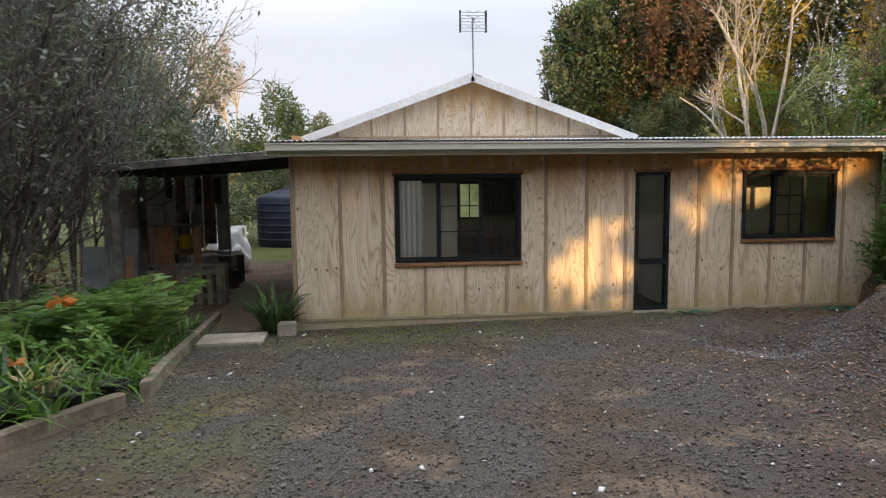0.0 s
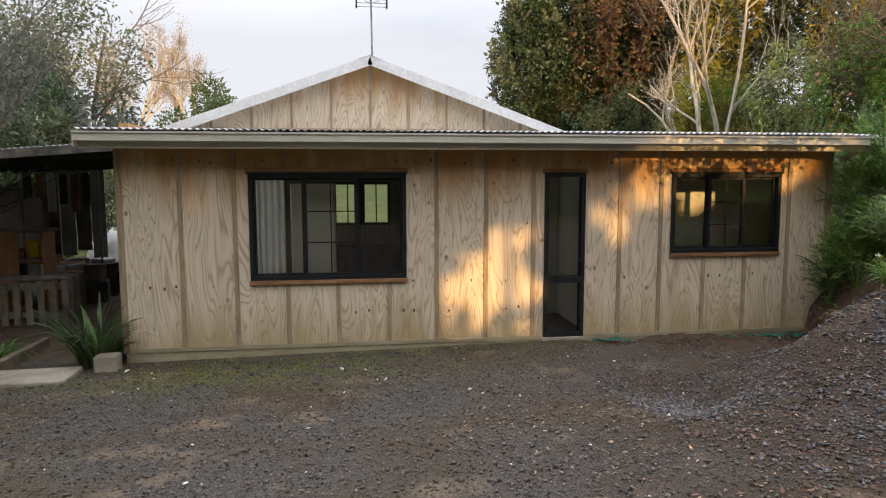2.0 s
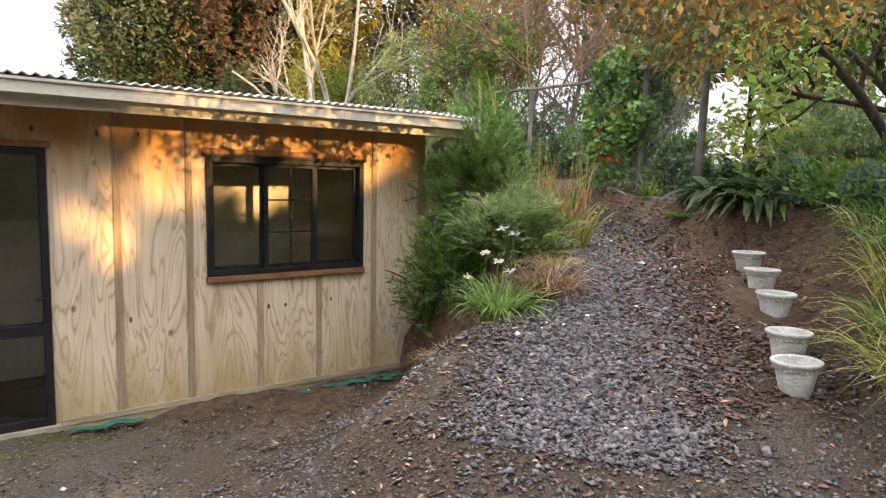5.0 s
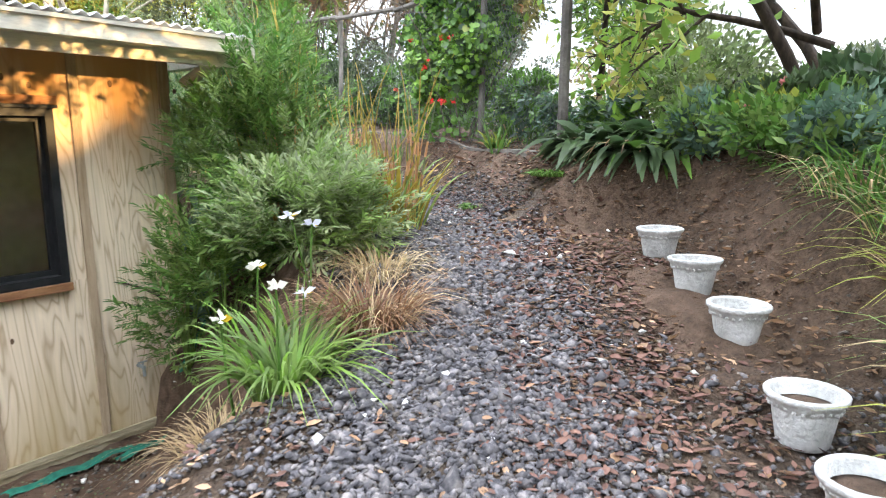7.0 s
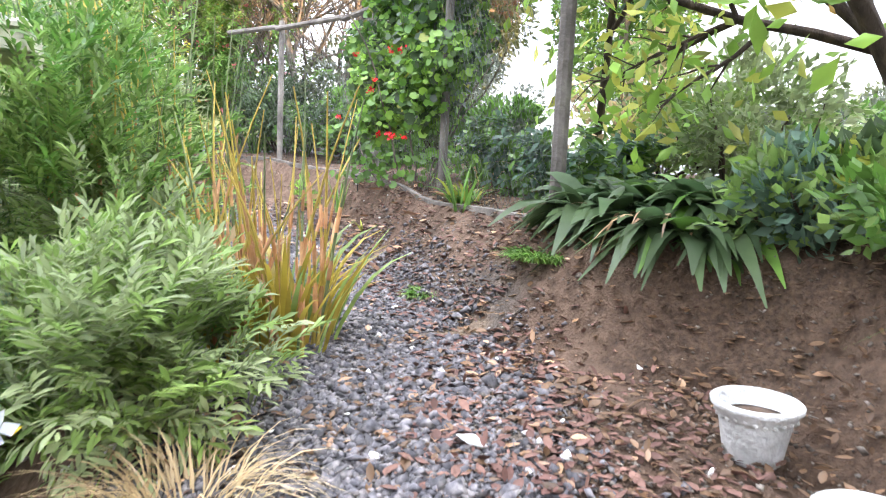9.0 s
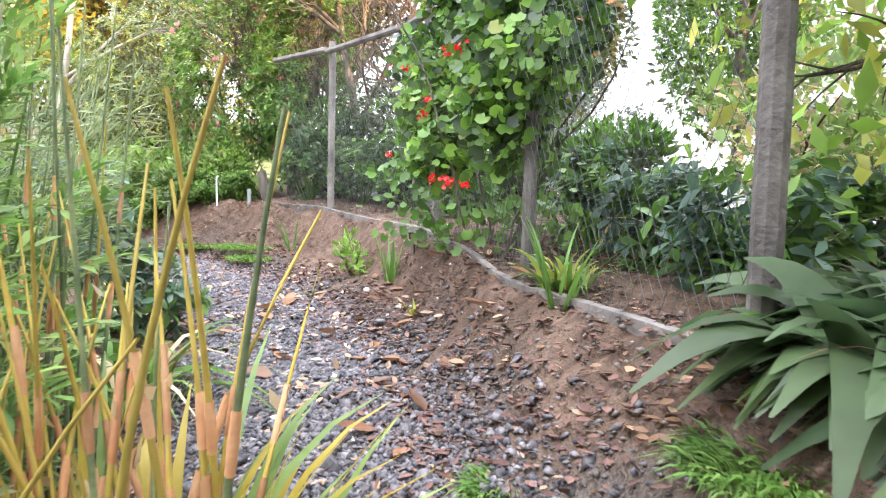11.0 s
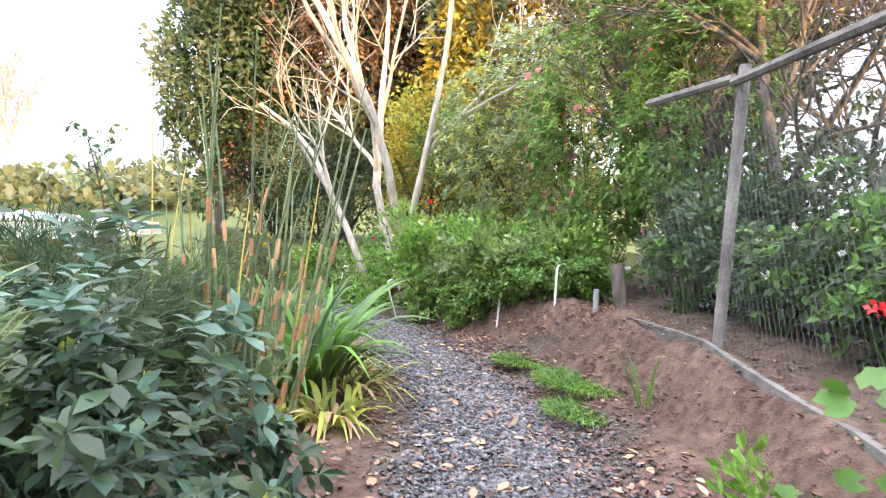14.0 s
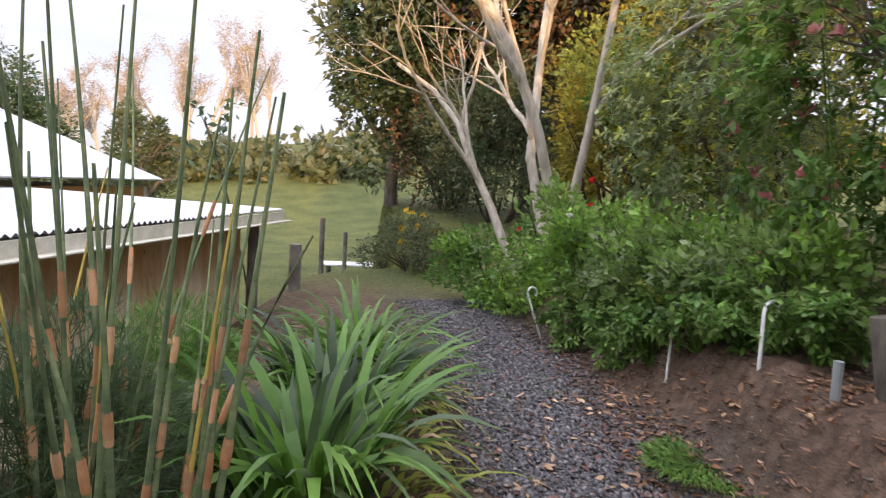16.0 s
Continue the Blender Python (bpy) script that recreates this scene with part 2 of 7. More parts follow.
POTM = mat("cement_pot", ((0.42, 0.42, 0.40), (0.62, 0.62, 0.60)), 7, 0.85, 0.5, fine=45)
SOIL = mat("soil", ((0.07, 0.045, 0.03), (0.15, 0.10, 0.07)), 9, 0.95, 0.8)
BARK = mat("grey_bark", ((0.09, 0.075, 0.06), (0.20, 0.17, 0.14)), 6, 0.9, 0.6, (3, 3, 0.6))
BARKP = mat("pale_bark", ((0.36, 0.31, 0.24), (0.58, 0.52, 0.43)), 5, 0.85, 0.5, (3, 3, 0.7))
BARKD = mat("dark_bark", ((0.035, 0.026, 0.02), (0.09, 0.065, 0.05)), 6, 0.9, 0.6, (3, 3, 0.6))
L_OLIVE = leafmat("leaf_olive", (0.072, 0.098, 0.039), (0.195, 0.215, 0.111))
L_GREY = leafmat("leaf_greygreen", (0.105, 0.125, 0.090), (0.25, 0.27, 0.21))
L_DARK = leafmat("leaf_dark", (0.039, 0.078, 0.033), (0.111, 0.163, 0.065))
L_GREEN = leafmat("leaf_green", (0.065, 0.156, 0.026), (0.169, 0.312, 0.058))
L_BRIGHT = leafmat("leaf_bright", (0.143, 0.286, 0.039), (0.286, 0.468, 0.078))
L_TEAL = leafmat("leaf_teal", (0.065, 0.125, 0.085), (0.17, 0.27, 0.18))
L_GOLD = leafmat("leaf_gold", (0.260, 0.208, 0.033), (0.546, 0.416, 0.058), tr=0.45)
L_BROWN = leafmat("leaf_brown", (0.130, 0.078, 0.046), (0.286, 0.169, 0.091))
L_AUTUMN = leafmat("leaf_autumn", (0.130, 0.111, 0.039), (0.390, 0.247, 0.065), tr=0.4)
L_DRY = leafmat("leaf_dry", (0.260, 0.143, 0.078), (0.546, 0.351, 0.208), tr=0.2)
L_RUST = leafmat("leaf_rust", (0.15, 0.07, 0.035), (0.32, 0.17, 0.085), tr=0.2)
L_STRAW = leafmat("leaf_straw", (0.442, 0.312, 0.169), (0.620, 0.494, 0.286), tr=0.3)
L_TWIG = leafmat("twig_haze", (0.26, 0.20, 0.165), (0.40, 0.31, 0.26), tr=0.2)
L_YELLOWG = leafmat("leaf_yellowgreen", (0.260, 0.312, 0.052), (0.494, 0.494, 0.104))
L_SOFT = leafmat("leaf_soft", (0.17, 0.23, 0.10), (0.38, 0.44, 0.22), tr=0.5)
L_FRESH = leafmat("leaf_fresh", (0.12, 0.21, 0.05), (0.30, 0.42, 0.12), tr=0.5)
L_ORANGE = leafmat("petal_orange", (0.55, 0.16, 0.03), (0.70, 0.28, 0.06))
L_REDF = leafmat("petal_red", (0.60, 0.015, 0.02), (0.75, 0.04, 0.04), tr=0.2)
L_PINK = leafmat("petal_pink", (0.55, 0.16, 0.18), (0.72, 0.34, 0.34))
L_WHITE = leafmat("petal_white", (0.72, 0.70, 0.60), (0.82, 0.80, 0.72), island=0.08)
L_IRIS = leafmat("petal_pale_blue", (0.58, 0.62, 0.74), (0.74, 0.76, 0.82), island=0.08)
L_YEL = leafmat("petal_yellow", (0.62, 0.42, 0.03), (0.78, 0.55, 0.05), island=0.1)


# ---- shaping helpers ----
def mesh_of(name, verts, faces, material, smooth=False):
    me = bpy.data.meshes.new(name)
    me.from_pydata([tuple(v) for v in verts], [], [tuple(f) for f in faces])
    if smooth:
        me.polygons.foreach_set("use_smooth", [True] * len(me.polygons))
    me.materials.append(material)
    me.update()
    return me


def quick(name, V, F, material, smooth=False):
    """A mesh from arrays V (n, 3) and F (m, 3 or 4)."""
    V, F = np.asarray(V, np.float32), np.asarray(F, np.int32)
    me = bpy.data.meshes.new(name)
    k = F.shape[1]
    me.vertices.add(len(V))
    me.vertices.foreach_set("co", V.ravel())
    me.loops.add(F.size)
    me.loops.foreach_set("vertex_index", F.ravel())
    me.polygons.add(len(F))
    me.polygons.foreach_set("loop_start", np.arange(0, F.size, k, dtype=np.int32))
    if smooth:
        me.polygons.foreach_set("use_smooth", np.ones(len(F), bool))
    me.materials.append(material)
    me.update(calc_edges=True)
    me.validate()
    return me


def attach(name, me, parent=None, label="", at=None):
    ob = new(name, me)
    if at is not None:
        ob.matrix_basis = at
    if parent is not None:
        ob.parent = parent
    if label:
        ob["label"] = label
    return ob


def part(name, bm, material, parent, label=""):
    me = bpy.data.meshes.new(name)
    bm.to_mesh(me)
    bm.free()
    me.materials.append(material)
    return attach(name, me, parent, label)


def empty(name, x=0.0, y=0.0, z=0.0, rz=0.0):
    ob = new(name)
    ob.matrix_basis = pose(x, y, z, 0, 0, rz)
    ob.empty_display_size = 0.1
    return ob


def box(bm, x0, x1, y0, y1, z0, z1, m=None, bevel=0.0):
    r = bmesh.ops.create_cube(bm, size=1)
    vs = r["verts"]
    bmesh.ops.transform(bm, verts=vs, matrix=Matrix.Translation(((x0 + x1) / 2, (y0 + y1) / 2, (z0 + z1) / 2)) @ Matrix.Diagonal((x1 - x0, y1 - y0, z1 - z0, 1)))
    if bevel:
        es = list({e for v in vs for e in v.link_edges})
        r2 = bmesh.ops.bevel(bm, geom=es, offset=bevel, segments=1, affect='EDGES')
        vs = list({v for f in r2["faces"] for v in f.verts} | {v for v in vs if v.is_valid})
    if m is not None:
        bmesh.ops.transform(bm, verts=vs, matrix=m)
    return vs


def bx(x0, x1, y0, y1, z0, z1, bevel=0.0, m=None):
    bm = bmesh.new()
    box(bm, x0, x1, y0, y1, z0, z1, m, bevel)
    return bm


def lathe(profile, n=24):
    """A turned mesh from (radius, height) pairs."""
    bm = bmesh.new()
    rings = []
    for r, z in profile:
        rings.append([bm.verts.new((r * math.cos(2 * math.pi * i / n), r * math.sin(2 * math.pi * i / n), z)) for i in range(n)])
    for a, b in zip(rings, rings[1:]):
        for i in range(n):
            f = bm.faces.new((a[i], a[(i + 1) % n], b[(i + 1) % n], b[i]))
            f.smooth = True
    if profile[0][0] > 1e-4:
        bm.faces.new(list(reversed(rings[0])))
    if profile[-1][0] > 1e-4:
        bm.faces.new(rings[-1])
    bmesh.ops.remove_doubles(bm, verts=bm.verts, dist=1e-5)
    return bm


def rod(bm, a, b, r, n=8, r2=None):
    a, b = Vector(a), Vector(b)
    res = bmesh.ops.create_cone(bm, cap_ends=True, segments=n, radius1=r, radius2=r if r2 is None else r2, depth=(b - a).length)
    q = (b - a).to_track_quat("Z", "Y").to_matrix().to_4x4()
    bmesh.ops.transform(bm, verts=res["verts"], matrix=Matrix.Translation((a + b) / 2) @ q)
    return res["verts"]


def tubes(lines, n=6):
    """Arrays of tapered tubes along polylines: lines is a list of (points, radii)."""
    V, F, o = [], [], 0
    ang = np.arange(n) * 2 * np.pi / n
    for pts, rad in lines:
        P, R = np.asarray(pts, float), np.asarray(rad, float)
        T = np.gradient(P, axis=0)
        T /= np.linalg.norm(T, axis=1)[:, None] + 1e-9
        ref = np.where(np.abs(T[:, 2:3]) > 0.9, np.array([[1.0, 0, 0]]), np.array([[0, 0, 1.0]]))
        A = np.cross(T, ref)
        A /= np.linalg.norm(A, axis=1)[:, None] + 1e-9
        B = np.cross(T, A)
        ring = P[:, None] + R[:, None, None] * (np.cos(ang)[None, :, None] * A[:, None] + np.sin(ang)[None, :, None] * B[:, None])
        V.append(ring.reshape(-1, 3))
        m = len(P)
        i, j = np.meshgrid(np.arange(m - 1), np.arange(n), indexing="ij")
        a = o + i * n + j
        b = o + i * n + (j + 1) % n
        F.append(np.stack([a, b, b + n, a + n], -1).reshape(-1, 4))
        o += m * n
    return np.concatenate(V), np.concatenate(F)


def unit(v):
    return v / (np.linalg.norm(v, axis=-1, keepdims=True) + 1e-9)


def leaves(rng, C, size, aspect=0.5, droop=0.2, spread=0.4, dirs=None, fold=0.15):
    """Arrays of leaves, each a folded diamond of four triangles, growing from the points C."""
    n = len(C)
    d = unit(rng.normal(size=(n, 3))) if dirs is None else unit(dirs + spread * rng.normal(size=(n, 3)))
    d[:, 2] -= droop
    d = unit(d)
    s = unit(np.cross(d, rng.normal(size=(n, 3))))
    u = np.cross(s, d)
    L = (size * rng.uniform(0.6, 1.3, n))[:, None]
    W = L * aspect * 0.5
    base, tip = C, C + d * L
    mid = C + d * L * 0.5
    a, b = mid + s * W + u * W * fold * 2, mid - s * W + u * W * fold * 2
    c = mid - u * W * fold
    V = np.stack([base, a, tip, b, c], 1).reshape(-1, 3)
    o = np.arange(n)[:, None, None] * 5
    F = (o + np.array([[0, 4, 1], [1, 4, 2], [2, 4, 3], [3, 4, 0]])[None]).reshape(-1, 3)
    return V, F


def blades(rng, bases, dirs, length, width, arch=0.9, seg=5, taper=0.7, lift=1.3):
    """Arrays of strap leaves: strips that rise from the bases, arch over and taper."""
    n = len(bases)
    t = np.linspace(0, 1, seg + 1)[None, :, None]
    L = (length * rng.uniform(0.6, 1.2, n))[:, None, None]
    h = np.concatenate([dirs[:, :2], np.zeros((n, 1))], 1)
    h = unit(h)[:, None]
    lean = rng.uniform(0.25, 1.0, n)[:, None, None]
    ar = arch * rng.uniform(0.5, 1.3, n)[:, None, None]
    P = bases[:, None] + L * (h * (lean * 0.45 * t + ar * 0.35 * t ** 2) + np.array([0, 0, 1.0]) * (lift * 0.7 * t - ar * 0.55 * t ** 2.4))
    side = unit(np.cross(h, np.array([0, 0, 1.0])) + 0.25 * rng.normal(size=(n, 1, 3)))
    w = width * rng.uniform(0.7, 1.2, n)[:, None, None] * (np.sin(np.pi * np.clip(0.12 + 0.88 * t, 0, 1) ** taper) * 0.9 + 0.06) * 0.5
    V = np.stack([P - side * w, P + side * w], 2).reshape(-1, 3)
    k = 2 * (seg + 1)
    i = np.arange(seg)
    quad = np.stack([2 * i, 2 * i + 1, 2 * i + 3, 2 * i + 2], -1)
    F = (np.arange(n)[:, None, None] * k + quad[None]).reshape(-1, 4)
    return V, F


def blob_points(rng, n, centre, radii, shell=0.55, lumps=9, lump_size=0.45):
    """Points in an uneven crown: lumps spread through an ellipsoid, gaps between them."""
    c, r = np.asarray(centre, float), np.asarray(radii, float)
    u = unit(rng.normal(size=(lumps, 3))) * rng.uniform(shell, 0.95, (lumps, 1))
    k = rng.integers(0, lumps, n)
    ls = rng.uniform(0.6, 1.2, lumps)[k][:, None] * lump_size
    q = unit(rng.normal(size=(n, 3)))
    p = u[k] + q * ls * rng.uniform(0.45, 1.0, (n, 1)) ** 0.5
    return c + p * r, q


def tri(F):
    F = np.asarray(F)
    return F if F.shape[1] == 3 else np.concatenate([F[:, [0, 1, 2]], F[:, [0, 2, 3]]])


def limb(rng, a, d, length, r0, r1, seg=6, wob=0.12, up=0.0):
    P = [np.array(a, float)]
    d = unit(np.array(d, float))
    for i in range(seg):
        d = unit(d + wob * rng.normal(size=3) + np.array([0, 0, up]))
        P.append(P[-1] + d * length / seg)
    return np.array(P), np.linspace(r0, r1, seg + 1)


def branching(rng, base, d, height, r, depth=3, kids=(4, 6), ratio=0.55, ang=0.8, up=0.04, wob=0.12, low=0.4):
    """A tree's limbs as polylines and radii, and the ends of its twigs."""
    out, tips = [], []

    def grow(a, d, ln, rr, k):
        P, R = limb(rng, a, d, ln, rr, rr * (0.45 if k else 0.3), 6, wob, up)
        out.append((P, R))
        if k == 0:
            tips.extend(P[2:])
            return
        for _ in range(rng.integers(kids[0], kids[1] + 1)):
            f = rng.uniform(low, 1.0)
            i = min(int(f * 6), 5)
            p = P[i] + (P[i + 1] - P[i]) * (f * 6 - i)
            ax = unit(P[i + 1] - P[i])
            side = unit(np.cross(ax, rng.normal(size=3)))
            grow(p, unit(ax * math.cos(ang) + side * math.sin(ang) * rng.uniform(0.6, 1.3)), ln * ratio * rng.uniform(0.7, 1.2) * (1.15 - 0.4 * f), R[i] * 0.6, k - 1)
        tips.extend(P[-2:])
    grow(np.array(base, float), np.array(d, float), height, r, depth)
    return out, np.array(tips)


# ---- the lie of the land ----
TRACK = np.array([(-3, -5, 0.0), (0.3, -0.6, 0.0), (2.4, 1.8, 0.0), (4.0, 3.2, 0.03), (5.9, 4.9, 0.19), (7.1, 5.75, 0.56), (8.2, 6.7, 0.87), (9.2, 7.5, 0.93),
                  (10.2, 9.0, 0.98), (11.0, 10.8, 1.07), (11.5, 13.2, 1.14), (11.0, 16.0, 1.2), (9.8, 20.0, 1.15)])


def sm(t):
    t = np.clip(t, 0, 1)
    return t * t * (3 - 2 * t)


def along(x, y):
    """Nearest point of the track: its height, how far along it lies (in legs), and the offset to its right."""
    x, y = np.asarray(x, float), np.asarray(y, float)
    best = np.full(x.shape, 1e9)
    z, s, off = np.zeros(x.shape), np.zeros(x.shape), np.zeros(x.shape)
    for i in range(len(TRACK) - 1):
        a, b = TRACK[i], TRACK[i + 1]
        d = b[:2] - a[:2]
        L = np.hypot(*d)
        t = np.clip(((x - a[0]) * d[0] + (y - a[1]) * d[1]) / L ** 2, 0, 1)
        px, py = a[0] + t * d[0], a[1] + t * d[1]
        r = np.hypot(x - px, y - py)
        sg = np.sign((x - px) * d[1] - (y - py) * d[0])
        m = r < best
        best = np.where(m, r, best)
        z, s, off = np.where(m, a[2] + t * (b[2] - a[2]), z), np.where(m, i + t, s), np.where(m, r * sg, off)
    return z, s, off


def land(x, y):
    x, y = np.asarray(x, float), np.asarray(y, float)
    yard = -0.072 * np.clip(y - 3.5, 0, 5.3) - 0.02 * np.clip(4 - x, 0, 6)
    z, s, off = along(x, y)
    r, lf = np.clip(off, 0, 9), np.clip(-off, 0, 60)
    k = sm((s - 6.4) / 0.7)
    start = 1.25 * (1 - k) + 0.36 * k + 0.25 * sm(s - 9)
    wide = 0.75 - 0.1 * k + 0.25 * sm((s - 8.0) / 0.8)
    bank = (0.55 - 0.09 * k + 0.16 * sm((s - 8.8) / 0.8) + 0.08 * sm((s - 9.6) / 0.5)) * sm((r - start) / wide) + 0.06 * np.clip(r - start - 0.9, 0, 5)
    reach = np.interp(s, (7.0, 8.0, 8.5, 9.0, 9.3, 9.7, 10.0, 10.6), (0.90, 0.90, 1.12, 1.18, 1.26, 1.23, 1.0, 1.1))
    step = (0.54 + 0.07 * sm((s - 9.2) / 0.6)) * (0.30 * sm((r - 0.30) / 0.55) + 0.70 * sm((r - reach + 0.34) / 0.32)) + 0.06 * np.clip(r - reach, 0, 5) - 0.03
    cut = sm((s - 7.8) / 0.6) * (1 - sm((s - 10.4) / 0.8))
    bank = bank * (1 - cut) + np.maximum(step, 0) * cut
    late = sm((s - 7.5) / 1.0)
    fall = (0.95 - 0.25 * late) * sm((lf - 0.75 - 0.5 * late) / (1.5 + 0.8 * late)) * (1 - 0.3 * sm((s - 9.5) / 1.5)) + 0.14 * np.clip(lf - 2.2 - late, 0, 6)
    slope = np.maximum(z + bank - fall, -0.42)
    u = (x - 4.5) * 0.79 + (y - 4.2) * 0.61
    w = sm((u - 0.1) / 1.9)
    w = w * (1 - np.where(y > 8.3, sm((7.7 - x) / (0.01 + 6 * sm((y - 18) / 6)) + 1e-6), 0))
    w = w * (1 - sm((y - 6.3) / 1.6) * sm((8.05 - x) / 0.9))
    near = yard * (1 - w) + slope * w
    far = sm((np.hypot(x - 3, y - 8) - 24) / 40)
    hill = (7.6 + 3.4 * sm((-8 - x) / 34)) * sm((y - 34) / 60) * sm((x + 60) / 50) + 2.0 * np.sin(x * 0.03) * far
    return near * (1 - far) + hill * far - 0.05 * far


def lz(x, y):
    return float(land(np.array([x]), np.array([y]))[0])


# ---- ground ----
def grid_axis(a, b, c, d, fine, coarse):
    left = np.arange(a, b, coarse)
    return np.concatenate([left, np.arange(b, c, fine), np.arange(c, d + coarse, coarse)])


def ground_mat():
    """Dark gravelly earth in the yard, grey shingle on the path, bare brown soil on the banks, grass beyond."""
    m = bpy.data.materials.new("ground_earth")
    m.use_nodes = True
    n, l = m.node_tree.nodes, m.node_tree.links
    b = n["Principled BSDF"]
    tc = n.new("ShaderNodeTexCoord")
    at = n.new("ShaderNodeAttribute")
    at.attribute_name = "cover"
    sp = n.new("ShaderNodeSeparateColor")
    l.new(at.outputs["Color"], sp.inputs[0])

    def noise_col(scale, c0, c1, lo=0.35, hi=0.65, detail=8):
        nz = n.new("ShaderNodeTexNoise")
        nz.inputs["Scale"].default_value, nz.inputs["Detail"].default_value = scale, detail
        l.new(tc.outputs["Object"], nz.inputs["Vector"])
        r = n.new("ShaderNodeValToRGB")
        e = r.color_ramp.elements
        e[0].position, e[1].position = lo, hi
        e[0].color, e[1].color = (*c0, 1), (*c1, 1)
        l.new(nz.outputs[0], r.inputs[0])
        return r.outputs[0], nz.outputs[0]

    def mix(f, a, c, mode='MIX'):
        x = n.new("ShaderNodeMix")
        x.data_type, x.blend_type = 'RGBA', mode
        if isinstance(f, float):
            x.inputs["Factor"].default_value = f
        else:
            l.new(f, x.inputs["Factor"])
        l.new(a, x.inputs["A"])
        l.new(c, x.inputs["B"])
        return x.outputs["Result"]

    grit, gh = noise_col(95, (0.037, 0.032, 0.028), (0.165, 0.146, 0.126), 0.38, 0.66)
    brown, bh = noise_col(60, (0.047, 0.034, 0.023), (0.145, 0.106, 0.072), 0.35, 0.68)
    patch, _ = noise_col(0.8, (0, 0, 0), (1, 1, 1), 0.45, 0.62, 5)
    tan, _ = noise_col(40, (0.14, 0.10, 0.065), (0.27, 0.20, 0.14))
    tanp, _ = noise_col(1.7, (0, 0, 0), (0.8, 0.8, 0.8), 0.56, 0.66, 6)
    yard = mix(tanp, mix(patch, grit, brown), tan)
    # brown litter earth, darkened further for the shade of trees and grass
    mulch_shade, _ = noise_col(48, (0.024, 0.016, 0.011), (0.105, 0.068, 0.045), 0.34, 0.68)
    mulch_shade_p, _ = noise_col(1.9, (0.45, 0.45, 0.45), (1, 1, 1), 0.38, 0.58, 7)
    mu = n.new("ShaderNodeMath")
    mu.operation = 'MULTIPLY'
    l.new(at.outputs["Alpha"], mu.inputs[0])
    l.new(mulch_shade_p, mu.inputs[1])
    moss, _ = noise_col(30, (0.06, 0.07, 0.014), (0.18, 0.175, 0.045))
    mossp, _ = noise_col(3.0, (0, 0, 0), (1, 1, 1), 0.36, 0.54, 6)
    mm = n.new("ShaderNodeMath")
    mm.operation = 'MULTIPLY'
    l.new(sp.outputs["Blue"], mm.inputs[0])
    l.new(mossp, mm.inputs[1])
    yard = mix(mm.outputs[0], yard, moss)
    soil, sh = noise_col(14, (0.074, 0.048, 0.033), (0.185, 0.124, 0.087), 0.3, 0.7)
    soil2, _ = noise_col(2.2, (0.72, 0.68, 0.66), (1.1, 1.1, 1.1))
    soil = mix(1.0, soil, soil2, 'MULTIPLY')
    c = mix(mu.outputs[0], mix(sp.outputs["Red"], yard, soil), mulch_shade)
    grass, _ = noise_col(22, (0.05, 0.065, 0.02), (0.14, 0.155, 0.055))
    grass2, _ = noise_col(0.6, (0.75, 0.8, 0.7), (1.25, 1.15, 1.0))
    c = mix(sp.outputs["Green"], c, mix(1.0, grass, grass2, 'MULTIPLY'))
    l.new(c, b.inputs["Base Color"])
    b.inputs["Roughness"].default_value, b.inputs["Specular IOR Level"].default_value = 0.92, 0.2
    bp = n.new("ShaderNodeBump")
    bp.inputs["Strength"].default_value, bp.inputs["Distance"].default_value = 0.8, 0.02
    l.new(gh, bp.inputs["Height"])
    b2 = n.new("ShaderNodeBump")
    b2.inputs["Strength"].default_value, b2.inputs["Distance"].default_value = 0.6, 0.06
    l.new(sh, b2.inputs["Height"])
    l.new(bp.outputs[0], b2.inputs["Normal"])
    l.new(b2.outputs[0], b.inputs["Normal"])
    return m


gx = np.concatenate([np.arange(-900, -60, 60), np.arange(-60, -8, 3.0), np.arange(-8, 3, 0.2), np.arange(3, 14, 0.075), np.arange(14, 24, 0.5), np.arange(24, 60, 3), np.arange(60, 960, 60)])
gy = np.concatenate([np.arange(-900, -60, 60), np.arange(-60, -6, 3.0), np.arange(-6, 3, 0.25), np.arange(3, 17, 0.075), np.arange(17, 34, 0.5), np.arange(34, 110, 4), np.arange(110, 960, 50)])
GX, GY = np.meshgrid(gx, gy, indexing="ij")
GZ = land(GX, GY)
zt, st, ot = along(GX, GY)
rg = np.random.default_rng(3)
rough_amt = sm((np.abs(ot) - 0.6) / 0.5) * sm((st - 4.2) / 0.8) * (GX < 14)
wave = sum(a * np.sin(GX * fx + GY * fy + p) for a, fx, fy, p in ((0.022, 3.1, 2.3, 0.4), (0.016, -4.7, 5.9, 1.9), (0.011, 9.1, -7.3, 2.2), (0.008, 13, 15, 0.7)))
inner = (GX > 3) & (GX < 14) & (GY > 3) & (GY < 17)
GZ = GZ + (wave + rg.normal(0, 0.008, GX.shape)) * rough_amt * inner + 0.004 * rg.normal(size=GX.shape) * inner
nx, ny = GX.shape
ii, jj = np.meshgrid(np.arange(nx - 1), np.arange(ny - 1), indexing="ij")
q = ii * ny + jj
GME = quick("ground", np.stack([GX, GY, GZ], -1).reshape(-1, 3), np.stack([q, q + ny, q + ny + 1, q + 1], -1).reshape(-1, 4), ground_mat(), True)
soil_w = sm((np.abs(ot) - 0.45 - 0.12 * np.sin(GX * 5 + GY * 3)) / 0.35) * sm((st - 4.6) / 1.0)
soil_w = np.maximum(soil_w, 0.35 * sm((st - 6.5)))
